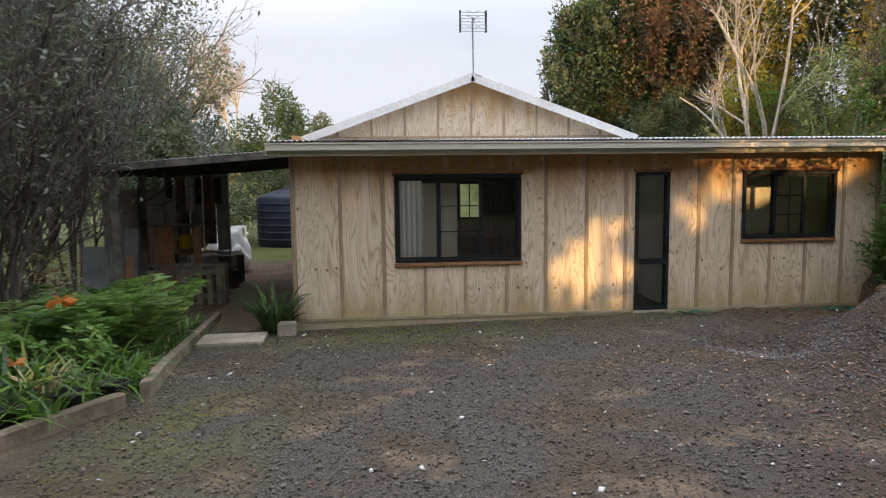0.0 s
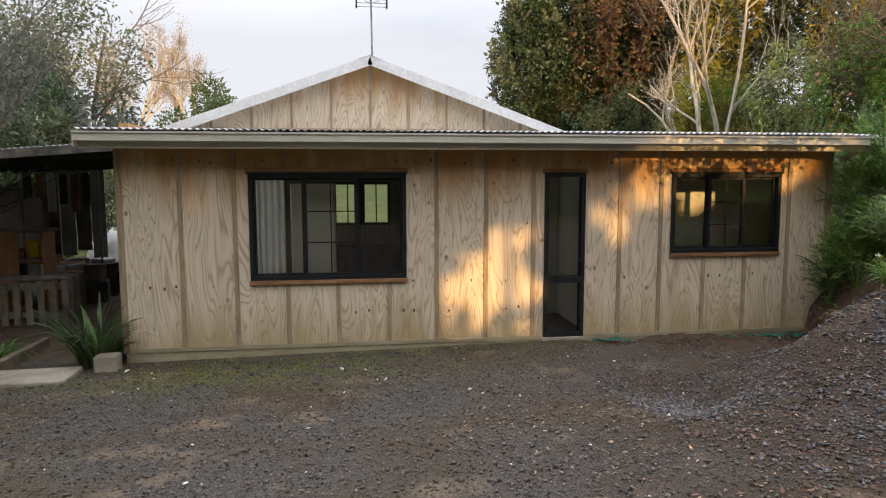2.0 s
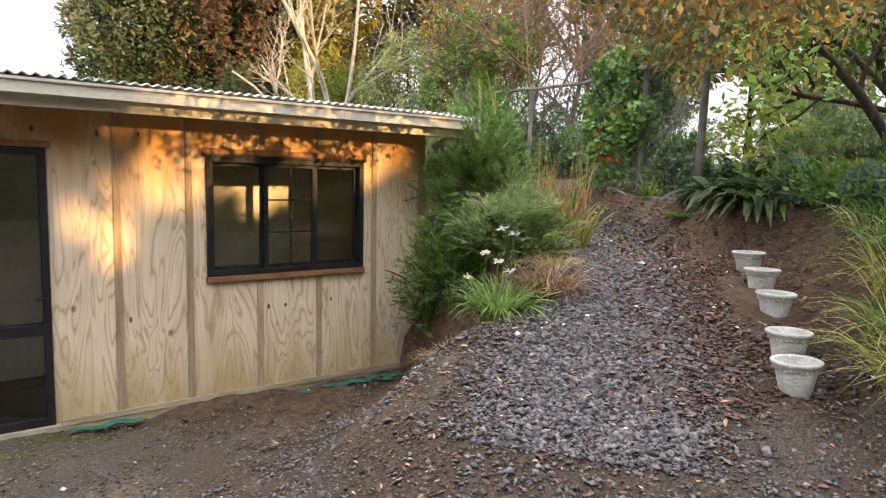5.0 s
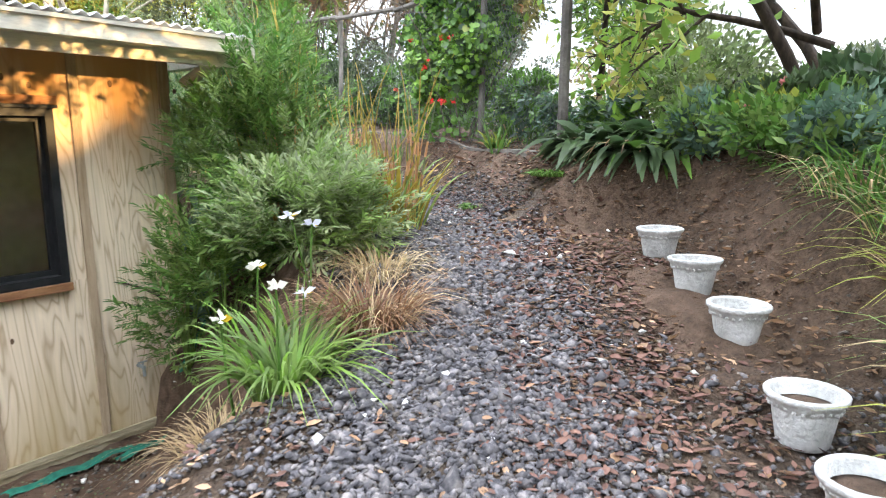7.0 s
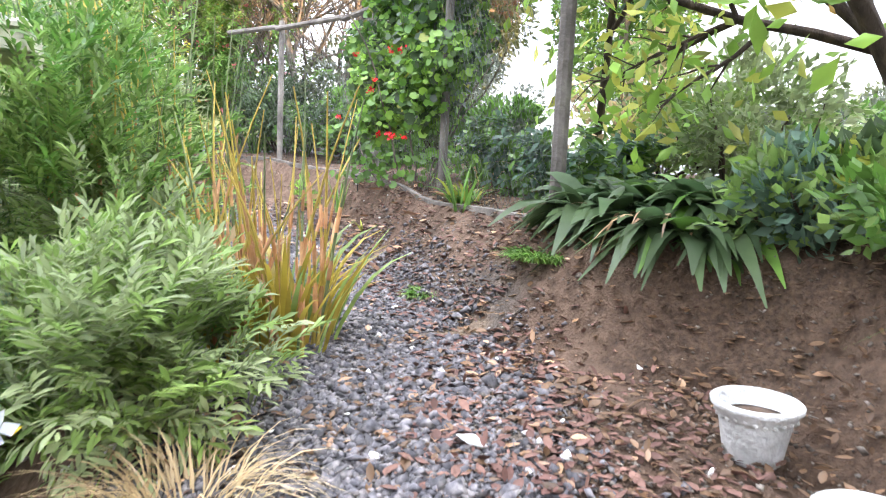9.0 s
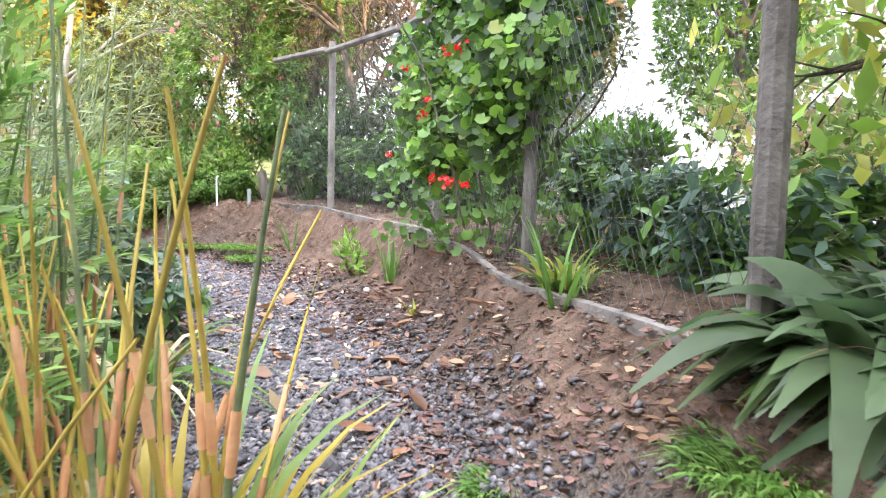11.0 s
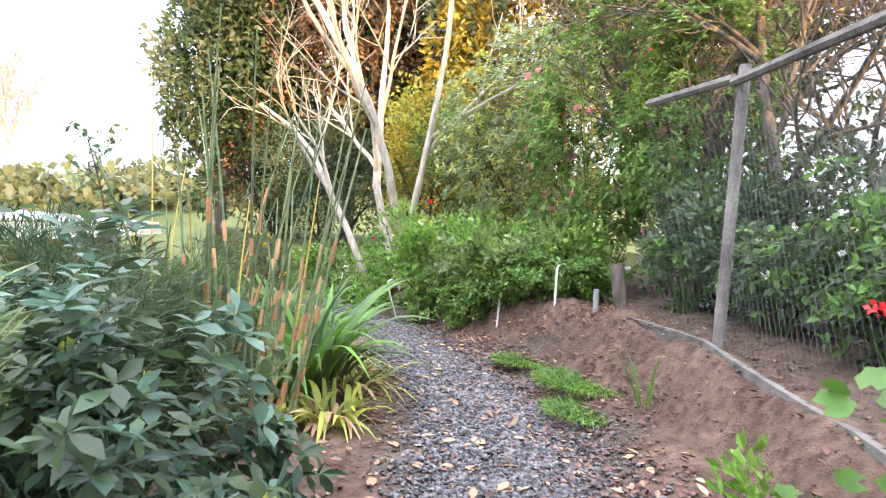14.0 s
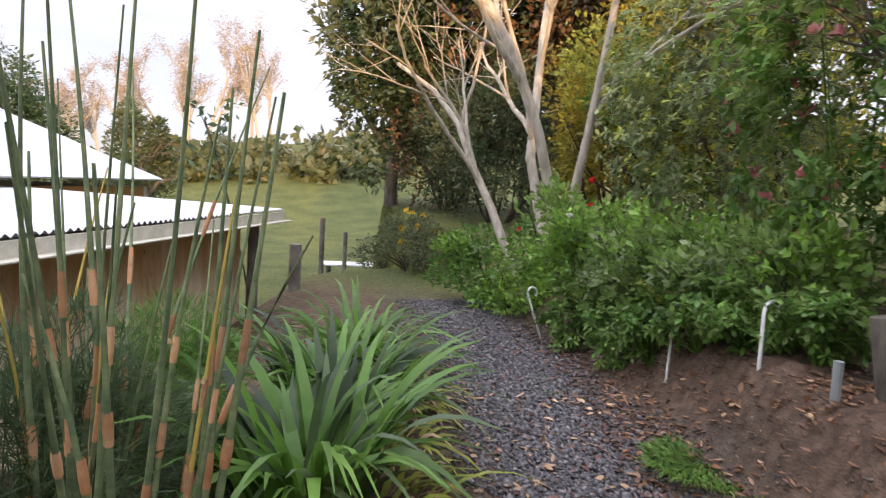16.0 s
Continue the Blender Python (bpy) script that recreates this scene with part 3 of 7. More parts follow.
soil_w = np.where((GY > 9.2) & (GX < -1.0) & (GX > -5.5) & (GY < 17.5), 0.75, soil_w)
grass_w = np.maximum(sm((np.hypot(GX - 4, GY - 6) - 12.5) / 3), np.where((GX < -1) & (GY > 17.5), 1, 0))
moss_w = np.exp(-((GX - 0.6) / 2.0) ** 2 - ((GY - 7.95) / 0.75) ** 2) + 0.6 * np.exp(-((GX + 1.2) / 0.8) ** 2 - ((GY - 4.2) / 1.2) ** 2) + 0.5 * np.exp(-((GX - 5.5) / 3) ** 2 - ((GY - 8.5) / 0.35) ** 2)
# litter earth with painted shade: right of the yard, then the bank
mulch_shade_w = 0.9 * sm((GX - 1.6 - 0.35 * (GY - 4)) / 3.2) * sm((9.2 - GX) / 2) * sm((GY + 3) / 3) * (1 - 0.8 * sm((GY - 6.6) / 1.2))
mulch_shade_w = np.maximum(mulch_shade_w, 0.75 * sm((ot - 0.55) / 0.5) * sm((st - 3.6) / 0.6) * (1 - sm((st - 6.6) / 0.8)))
ca = GME.color_attributes.new("cover", 'FLOAT_COLOR', 'POINT')
ca.data.foreach_set("color", np.stack([soil_w, grass_w, np.clip(moss_w, 0, 1), mulch_shade_w], -1).astype(np.float32).ravel())
ground = tagged(attach("ground", GME), "dark gravelly earth yard rising to a shingle path", "ground", kind="structure")

# ---- the house ----
WY, BASE, SOF = 8.80, -0.36, 2.06
wall_front = tagged(empty("wall_front", 0, 0, 0), "weathered plywood and batten front wall", "wall", kind="structure")
OPEN = [(0.50, 2.34, 0.465, 1.72), (4.06, 4.58, -0.33, 1.73), (5.72, 7.21, 0.71, 1.72)]


def wall_with_holes(x0, x1, y0, y1, z0, z1, holes):
    bm = bmesh.new()
    xs = sorted({x0, x1, *[v for h in holes for v in h[:2]]})
    for a, b in zip(xs, xs[1:]):
        hs = [h for h in holes if h[0] <= a and b <= h[1]]
        if not hs:
            box(bm, a, b, y0, y1, z0, z1)
        for h in hs:
            if h[2] > z0 + 0.01:
                box(bm, a, b, y0, y1, z0, h[2])
            if h[3] < z1 - 0.01:
                box(bm, a, b, y0, y1, h[3], z1)
    return bm


part("wall_core", wall_with_holes(-0.93, 7.90, WY + 0.014, WY + 0.11, BASE - 0.02, SOF + 0.05, OPEN), ROOMW, wall_front)
# plywood sheets between the battens
XS = [-0.93, -0.27, 0.34, 0.93, 1.52, 2.13, 2.71, 3.32, 3.92, 4.58, 5.04, 5.58, 6.18, 6.75, 7.34, 7.90]
for a, b in zip(XS, XS[1:]):
    cuts = [h for h in OPEN if h[0] < b - 0.01 and h[1] > a + 0.01]
    rects = [(a, b, BASE, SOF)]
    for h in cuts:
        rects = [(a, b, BASE, h[2]), (a, b, h[3], SOF)]
        if h[0] > a + 0.03:
            rects.append((a, h[0], h[2], h[3]))
        if h[1] < b - 0.03:
            rects.append((h[1], b, h[2], h[3]))
    for r in rects:
        if r[3] - r[2] > 0.02:
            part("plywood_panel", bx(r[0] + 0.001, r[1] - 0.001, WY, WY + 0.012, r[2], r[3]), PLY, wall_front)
for x in XS[1:-1]:
    if x in (4.58,):
        continue
    zs = [(BASE, SOF)]
    for h in OPEN:
        if h[0] - 0.05 < x < h[1] + 0.05:
            zs = [(BASE, h[2] - 0.06), (h[3] + 0.05, SOF)]
    for z0, z1 in zs:
        if z1 - z0 > 0.08:
            part("batten", bx(x - 0.027, x + 0.027, WY - 0.016, WY - 0.001, z0 + 0.05, z1, 0.003), BATTEN, wall_front)
for x in (-0.93, 7.90):
    part("corner_board", bx(x - 0.035, x + 0.035, WY - 0.02, WY + 0.05, BASE, SOF, 0.004), BATTEN, wall_front)
part("base_board", bx(-0.95, 4.02, WY - 0.016, WY - 0.001, BASE, BASE + 0.05, 0.003), FOUND, wall_front)
part("base_board", bx(4.62, 7.86, WY - 0.016, WY - 0.001, BASE, BASE + 0.05, 0.003), FOUND, wall_front)
part("foundation", bx(-0.94, 7.91, WY - 0.005, WY + 0.10, -0.62, BASE - 0.001, 0.004), FOUND, wall_front)
rn = np.random.default_rng(12)
# filled knots of the plywood, in rows where the sheets repeat
for z, x0, x1 in ((1.87, -0.8, 7.8), (1.08, 2.45, 3.95), (1.08, 4.7, 5.6), (0.40, -0.8, 7.8), (0.05, 1.0, 4.0), (1.45, 4.7, 5.6)):
    x = x0
    while x < x1:
        x += rn.choice((0.13, 0.16, 0.30, 0.42))
        zz = z + rn.normal(0, 0.012)
        if rn.random() < 0.25 or min(abs(x - b) for b in XS) < 0.06 or any(h[0] - 0.06 < x < h[1] + 0.06 and h[2] - 0.1 < zz < h[3] + 0.1 for h in OPEN):
            continue
        bm = bmesh.new()
        rod(bm, (0, -0.0015, 0), (0, 0.004, 0), 0.011 * rn.uniform(0.8, 1.3), 10)
        bmesh.ops.scale(bm, verts=bm.verts, vec=(1.0, 1.0, rn.uniform(1.2, 1.9)))
        bmesh.ops.translate(bm, verts=bm.verts, vec=(x, WY, zz))
        part("knot", bm, KNOT, wall_front)


def window(name, h, panes, label):
    x0, x1, z0, z1 = h
    w = tagged(empty(name, x0, WY, z0), label, "window", kind="structure")
    W, H, t = x1 - x0, z1 - z0, 0.045
    bm = bmesh.new()
    box(bm, 0, t, -0.03, 0.09, 0, H)
    box(bm, W - t, W, -0.03, 0.09, 0, H)
    box(bm, t, W - t, -0.03, 0.09, 0, t)
    box(bm, t, W - t, -0.03, 0.09, H - t, H)
    part("frame", bm, BLACK, w)
    part("head_flashing", bx(-0.02, W + 0.02, -0.05, 0.0, H, H + 0.018), BLACK, w)
    part("head_trim", bx(-0.03, W + 0.03, -0.024, -0.001, H + 0.02, H + 0.07, 0.003), TRIMW, w, "stained timber head trim")
    part("sill", bx(-0.01, W + 0.01, -0.045, -0.001, -0.05, -0.002, 0.004), TRIMW, w, "stained timber sill")
    cuts = [t] + [W * k for k in panes] + [W - t]
    for i, (a, b) in enumerate(zip(cuts, cuts[1:])):
        yy = 0.0 if i % 2 else 0.03
        bm = bmesh.new()
        s = 0.03
        box(bm, a - 0.012, a + s, yy, yy + 0.035, t, H - t)
        box(bm, b - s, b + 0.012, yy, yy + 0.035, t, H - t)
        box(bm, a + s, b - s, yy, yy + 0.035, t, t + s)
        box(bm, a + s, b - s, yy, yy + 0.035, H - t - s, H - t)
        sash = part("sash", bm, BLACK, w)
        g = part("pane", bx(a + s, b - s, yy + 0.014, yy + 0.019, t + s, H - t - s), GLASS, sash)
        g.visible_shadow = False
        if i == 1:
            bm = bmesh.new()
            box(bm, (a + b) / 2 - 0.007, (a + b) / 2 + 0.007, yy + 0.007, yy + 0.012, t + s, H - t - s)
            for k in (1, 2):
                zz = t + s + (H - 2 * t - 2 * s) * k / 3
                box(bm, a + s, b - s, yy + 0.006, yy + 0.011, zz - 0.007, zz + 0.007)
            part("glazing_bars", bm, BLACK, sash)
    return w


window("window_1", OPEN[0], (0.345, 0.68), "black aluminium three-light window with glazing bars")
window("window_2", OPEN[2], (0.345, 0.67), "black aluminium window with a rusty sill")
door = tagged(empty("door_1", 4.06, WY, -0.33), "narrow black aluminium glazed door, closed", "door", kind="structure")
W, H = 0.52, 2.06
bm = bmesh.new()
for a in ((0, 0.05, 0, H), (W - 0.05, W, 0, H), (0.05, W - 0.05, 0, 0.06), (0.05, W - 0.05, H - 0.05, H), (0.05, W - 0.05, 0.69, 0.77)):
    box(bm, a[0], a[1], -0.03, 0.08, a[2], a[3])
part("frame", bm, BLACK, door)
for z0, z1 in ((0.06, 0.69), (0.77, H - 0.05)):
    g = part("pane", bx(0.05, W - 0.05, 0.02, 0.025, z0, z1), GLASS, door)
    g.visible_shadow = False
part("threshold", bx(-0.03, W + 0.03, -0.06, 0.1, -0.05, -0.001, 0.004), CONCRETE, door)
bm = bmesh.new()
box(bm, W - 0.045, W - 0.02, -0.055, -0.031, 0.88, 1.06, bevel=0.004)
rod(bm, (W - 0.033, -0.055, 0.97), (W - 0.10, -0.06, 0.97), 0.008)
part("handle", bm, BLACK, door)
part("head_trim", bx(-0.03, W + 0.03, -0.022, -0.001, H + 0.005, H + 0.05, 0.003), TRIMW, door)


def corrugated(x0, x1, y0, y1, zf, step=0.076, amp=0.013, ny=8):
    """Steel sheet with waves across x; zf(x, y) is its height."""
    xs = np.arange(x0, x1, step / 4)
    ys = np.linspace(y0, y1, ny)
    X, Y = np.meshgrid(xs, ys, indexing="ij")
    Z = zf(X, Y) + amp * np.sin(2 * np.pi * X / step)
    a, b = X.shape
    i, j = np.meshgrid(np.arange(a - 1), np.arange(b - 1), indexing="ij")
    k = i * b + j
    n = a * b
    V = np.concatenate([np.stack([X, Y, Z], -1).reshape(-1, 3), np.stack([X, Y, Z - 0.004], -1).reshape(-1, 3)])
    F = np.stack([k, k + b, k + b + 1, k + 1], -1).reshape(-1, 4)
    edge = np.concatenate([np.arange(a - 1) * b, ])
    S = np.stack([edge, edge + n, edge + b + n, edge + b], -1)
    return V, np.concatenate([F, F[:, ::-1] + n, S])


roof = tagged(empty("roof", 0, 0, 0), "pale corrugated steel lean-to and gable roof", "roof", kind="structure")
fz = lambda x, y: np.minimum(2.20 + (y - 8.36) * 0.027, 2.285 - np.clip(x - 4.9, 0, 9) * 0.030)
V, F = corrugated(-1.20, 8.26, 8.36, 11.5, fz)
attach("lean_to_sheet", quick("lean_to_sheet", V, F, ROOF, True), roof)
V, F = corrugated(-18.2, -11.52, 4.9, 8.30, lambda x, y: 2.285 - (y - 4.9) * 0.030)
V = V[:, [1, 0, 2]] * np.array([1, -1, 1])
attach("side_sheet", quick("side_sheet", V, F[:, ::-1], ROOF, True), roof)
for sgn in (-1, 1):
    bm = bmesh.new()
    m = Matrix.Translation((1.99, 0, 3.53)) @ Matrix.Rotation(sgn * math.atan2(1.1, 3.05), 4, 'Y')
    box(bm, 0 if sgn > 0 else -3.28, 3.28 if sgn > 0 else 0, 11.28, 21.3, -0.012, 0.012, m)
    part("gable_sheet", bm, ROOF, roof)
    bm = bmesh.new()
    box(bm, 0 if sgn > 0 else -3.27, 3.27 if sgn > 0 else 0, 11.25, 11.278, -0.12, 0.02, m)
    part("barge_board", bm, WHITEP, roof)
bm = bmesh.new()
for sgn in (-1, 1):
    m = Matrix.Translation((1.99, 0, 3.545)) @ Matrix.Rotation(sgn * math.atan2(1.1, 3.05), 4, 'Y')
    box(bm, 0 if sgn > 0 else -0.2, 0.2 if sgn > 0 else 0, 11.25, 21.3, 0, 0.012, m)
part("ridge_cap", bm, WHITEP, roof)
# gutter and fascia along the front
gut = tagged(empty("gutter", 0, 0, 0), "long cream painted metal gutter along the eaves", "gutter", kind="structure")
bm = bmesh.new()
for a, b in ((-1.20, 3.0), (3.004, 8.26)):
    box(bm, a, b, 8.30, 8.315, 2.065, 2.165)
    box(bm, a, b, 8.315, 8.40, 2.065, 2.075)
    box(bm, a, b, 8.285, 8.30, 2.145, 2.165)
part("gutter_trough", bm, CREAM, gut)
part("fascia", bx(-1.18, 8.24, 8.40, 8.425, 1.99, 2.15), CREAM, gut)
for x in (-1.20, 8.247):
    part("gutter_end", bx(x, x + 0.012, 8.30, 8.42, 2.0, 2.165), CREAM, gut)
for a in ((8.315, 8.33, 8.45, 18.2, 2.05, 2.16), (8.33, 8.42, 8.45, 18.2, 2.05, 2.06)):
    part("side_gutter", bx(*a), CREAM, gut)
part("soffit", bx(-1.18, 8.24, 8.426, WY + 0.1, 2.045, 2.06), BATTEN, roof)
bm = bmesh.new()
rod(bm, (8.10, 8.35, 2.07), (8.02, 8.74, 1.9), 0.04, 10)
part("downpipe", bm, CREAM, gut)
# gable
gable = tagged(empty("wall_gable", 0, 0, 0), "plywood gable with battens, stained from rain", "wall", kind="structure")
gt = lambda x: 3.46 - abs(x - 1.99) * 1.1 / 3.05
GXS = [-1.06, -0.45, 0.16, 0.77, 1.38, 1.99, 2.60, 3.21, 3.82, 4.43, 5.04]
for a, b in zip(GXS, GXS[1:]):
    bm = bmesh.new()
    p = [(a + 0.001, 2.40), (b - 0.001, 2.40), (b - 0.001, gt(b)), (a + 0.001, gt(a))]
    f0 = [bm.verts.new((x, 11.50, z)) for x, z in p]
    f1 = [bm.verts.new((x, 11.515, z)) for x, z in p]
    bm.faces.new(f0)
    bm.faces.new(f1[::-1])
    for i in range(4):
        bm.faces.new((f0[i], f1[i], f1[(i + 1) % 4], f0[(i + 1) % 4]))
    bmesh.ops.recalc_face_normals(bm, faces=bm.faces)
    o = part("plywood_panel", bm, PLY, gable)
    o.data.transform(Matrix.Translation((0, 0, -1.40)))
    o.location.z = 1.40
for x in GXS[1:-1]:
    if gt(x) - 2.47 > 0.05:
        part("batten", bx(x - 0.02, x + 0.02, 11.485, 11.499, 2.46, gt(x) - 0.02), BATTEN, gable)
part("batten", bx(-0.95, 4.95, 11.47, 11.499, 2.40, 2.455), BATTEN, gable)
# other walls that close the house
# their side openings are added to let daylight into the rooms
for nm, x0, y1, z1, hole in (("wall_left", -0.93, 21.0, 2.3, (9.5, 11.3, 0.5, 1.7)), ("wall_right", 7.80, 17.9, 2.06, (9.6, 11.6, 0.6, 1.8))):
    bm = wall_with_holes(WY + 0.112, y1, -0.1, 0.0, -0.6, z1, [hole])
    bmesh.ops.transform(bm, verts=bm.verts, matrix=Matrix.Translation((x0, 0, 0)) @ Matrix.Rotation(math.pi / 2, 4, 'Z'))
    w = tagged(part(nm, bm, PLY, None), "plywood side wall of the house", "wall", kind="structure")
    g = part("added_window_glass", bx(x0 + 0.04, x0 + 0.05, hole[0], hole[1], hole[2], hole[3]), GLASS, w)
    g.visible_shadow = False
w = tagged(part("wall_back", wall_with_holes(-0.82, 4.9, 21.0, 21.1, -0.6, 2.3, [(0.4, 3.6, 0.2, 2.0)]), ROOMW, None), "pale back wall of the house with wide openings", "wall", kind="structure")
tagged(part("wall_rear", bx(4.92, 7.79, 17.8, 17.9, -0.6, 2.06), PLY, None), "plywood rear wall of the side rooms", "wall", kind="structure")
tagged(part("wall_main", bx(4.80, 4.90, 17.9, 20.99, -0.6, 2.3), PLY, None), "plywood side wall of the main block", "wall", kind="structure")
# the rooms seen through the windows
tagged(part("floor", bx(-0.82, 7.79, WY + 0.112, 17.89, -0.40, -0.36), ROOMF, None), "dark timber room floor", "floor", kind="structure")
tagged(part("ceiling", bx(-0.82, 7.79, WY + 0.112, 17.89, 2.0, 2.03), ROOMW, None), "cream board ceiling", "ceiling", kind="structure")
# inner wall takes the dark colour that stands for the unlit room
tagged(part("wall_inner", wall_with_holes(-0.82, 7.79, 12.6, 12.7, -0.35, 1.99, [(1.35, 2.35, 0.85, 1.62)]), DIMWALL, None), "inner wall coloured dark for the dim room, with a paned window", "wall", kind="structure")
tagged(part("wall_partition", bx(4.72, 4.80, WY + 0.112, 12.59, -0.35, 1.99), ROOMW, None), "cream partition wall", "wall", kind="structure")
inw = tagged(empty("window_3", 1.35, 12.6, 0.85), "small black inner window with four panes", "window", kind="structure")
bm = bmesh.new()
for a in ((0, 0.05, 0, 0.77), (0.95, 1.0, 0, 0.77), (0.05, 0.95, 0, 0.05), (0.05, 0.95, 0.72, 0.77), (0.45, 0.55, 0.05, 0.72), (0.24, 0.26, 0.05, 0.72), (0.74, 0.76, 0.05, 0.72)):
    box(bm, a[0], a[1], 0.02, 0.06, a[2], a[3])
part("frame", bm, BLACK, inw)


def curtain(x, y, z0, z1, width):
    xs = np.linspace(0, width, 40)
    zs = np.linspace(z0, z1, 5)
    X, Z = np.meshgrid(xs, zs, indexing="ij")
    Y = 0.03 * np.sin(X * 2 * np.pi / 0.075) * (0.7 + 0.3 * np.sin(X * 31))
    a, b = X.shape
    i, j = np.meshgrid(np.arange(a - 1), np.arange(b - 1), indexing="ij")
    k = i * b + j
    ob = empty("curtain", x, y, 0)
    attach("cloth", quick("cloth", np.stack([X, Y, Z], -1).reshape(-1, 3), np.stack([k, k + b, k + b + 1, k + 1], -1).reshape(-1, 4), CLOTH, True), ob)
    bm = bmesh.new()
    rod(bm, (-0.1, 0, z1 + 0.01), (width + 1.3, 0, z1 + 0.01), 0.012)
    part("rail", bm, DARK, ob)
    return tagged(ob, "white gathered curtain hanging inside the window", "curtain")


curtain(0.56, 8.912, 0.42, 1.68, 0.34)
# added pale walls that make window 2 and the door glass look brighter
tagged(part("wall_window_fill", bx(4.81, 7.78, 9.75, 9.83, -0.35, 1.99), ROOMW, None), "cream wall added close behind the window to brighten its panes", "wall", kind="structure")
tagged(part("wall_door_fill", bx(3.3, 4.71, 10.3, 10.38, -0.35, 1.99), ROOMW, None), "cream wall added behind the glazed door to lighten its glass", "wall", kind="structure")
cup = empty("cupboard", 0.92, 9.35, -0.35)
part("body", bx(0, 0.55, 0.02, 0.5, 0, 1.95, 0.01), ROOMW, cup)
part("door", bx(0.01, 0.54, 0, 0.019, 0.06, 1.93, 0.006), ROOMW, cup)
tagged(cup, "tall cream cupboard standing inside the front room", "cupboard")
shelfu = empty("dresser", 1.7, 12.2, -0.36)
bm = bmesh.new()
box(bm, -0.8, 0.8, -0.25, 0.25, 0, 0.86, bevel=0.01)
part("body", bm, DARK, shelfu)
part("top", bx(-0.83, 0.83, -0.28, 0.28, 0.861, 0.89, 0.005), DARK, shelfu)
tagged(shelfu, "dark wooden dresser against the inner wall", "dresser")
# aerial on the ridge
aer = empty("aerial", 2.03, 11.45, 3.52)
bm = bmesh.new()
rod(bm, (0, 0, 0), (-0.01, 0, 1.05), 0.014)
part("mast", bm, METALS, aer)
for x in (-0.235, 0.235):
    part("end_bar", bx(x - 0.012, x + 0.012, -0.05, 0.05, 0.78, 1.16, 0.004), DARK, aer)
bm = bmesh.new()
for k in range(7):
    z = 0.80 + 0.055 * k
    rod(bm, (-0.23, 0, z), (0.23, 0, z), 0.005, 6)
rod(bm, (0, -0.16, 0.98), (0, 0.1, 0.98), 0.012)
for k in range(4):
    for sx in (-1, 1):
        rod(bm, (0, -0.05, 0.84 + 0.09 * k), (sx * 0.12, -0.05, 0.88 + 0.09 * k), 0.005, 6)
part("elements", bm, METALS, aer)
tagged(aer, "grey television aerial with grid elements on a mast", "aerial")
tap = empty("garden_tap", 7.58, WY - 0.02, 0.08)
bm = bmesh.new()
rod(bm, (0, 0.02, 0), (0, -0.06, 0), 0.012)
rod(bm, (0, -0.05, 0.005), (0, -0.06, -0.06), 0.011)
rod(bm, (-0.03, -0.045, 0.035), (0.03, -0.045, 0.035), 0.006)
rod(bm, (0, -0.045, 0.0), (0, -0.045, 0.035), 0.006)
part("spout", bm, METALS, tap)
tagged(tap, "small grey metal tap on the plywood wall", "tap")

# ---- carport at the left ----
cp = tagged(empty("carport", 0, 0, 0), "low dark open carport with a sheet roof", "carport")
V, F = corrugated(-4.25, -1.02, 9.95, 14.6, lambda x, y: 2.17 + (x + 1.02) * 0.075 + (y - 9.95) * 0.01)
attach("roof_sheet", quick("roof_sheet", V, F, METALS, True), cp)
bm = bmesh.new()
m = Matrix.Translation((-1.02, 9.9, 2.08)) @ Matrix.Rotation(-math.atan(0.075), 4, 'Y')
box(bm, -3.24, 0, -0.02, 0.03, -0.03, 0.08, m)
part("edge_beam", bm, GREYWOOD, cp)
for k in range(5):
    y = 10.4 + k
    bm = bmesh.new()
    box(bm, -3.22, 0, y - 9.95, y - 9.9, -0.07, 0.045, m)
    part("rafter", bm, DARK, cp)
for x, y in ((-3.82, 10.05), (-4.15, 12.2), (-4.15, 14.4), (-1.1, 14.4)):
    part("post", bx(x - 0.05, x + 0.05, y - 0.05, y + 0.05, -0.6, 1.9), GREYWOOD, cp)
# back boards
part("side_sheet", bx(-4.24, -4.215, 10.6, 14.4, -0.3, 1.55), METALS, cp)
for k in range(4):
    x = -4.2 + 0.28 * k
    part("back_board", bx(x, x + 0.26, 14.45, 14.47, 0.1 + 0.1 * (k % 3), 1.85), METALS if k % 2 else GREYWOOD, cp)

# ---- things in and round the carport ----
sh = empty("storage_shelf", -3.93, 12.0, lz(-3.9, 12))
for x in (0.0, 0.72):
    part("side_panel", bx(x, x + 0.36 if x == 0 else x + 0.03, 0, 0.03 if x == 0 else 0.4, 0, 1.35 - 0.02 * (x > 0)), CHIP, sh)
for z in (0.15, 0.55, 0.9, 1.33):
    part("shelf", bx(0.0, 0.75, 0.03, 0.42, z, z + 0.025), GREYWOOD, sh)
part("top", bx(-0.05, 0.82, -0.05, 0.45, 1.356, 1.385), GREYWOOD, sh)
tagged(sh, "chipboard storage shelf cluttered with tools", "shelf")
tub = tagged(part("tub", lathe([(0.11, 0), (0.13, 0.24), (0.14, 0.25), (0.125, 0.25), (0.105, 0.02)], 16), YELLOW, None), "yellow plastic tub standing on the shelf", "tub")
tub.matrix_basis = pose(-3.42, 12.2, lz(-3.9, 12) + 0.926)
rk = np.random.default_rng(21)
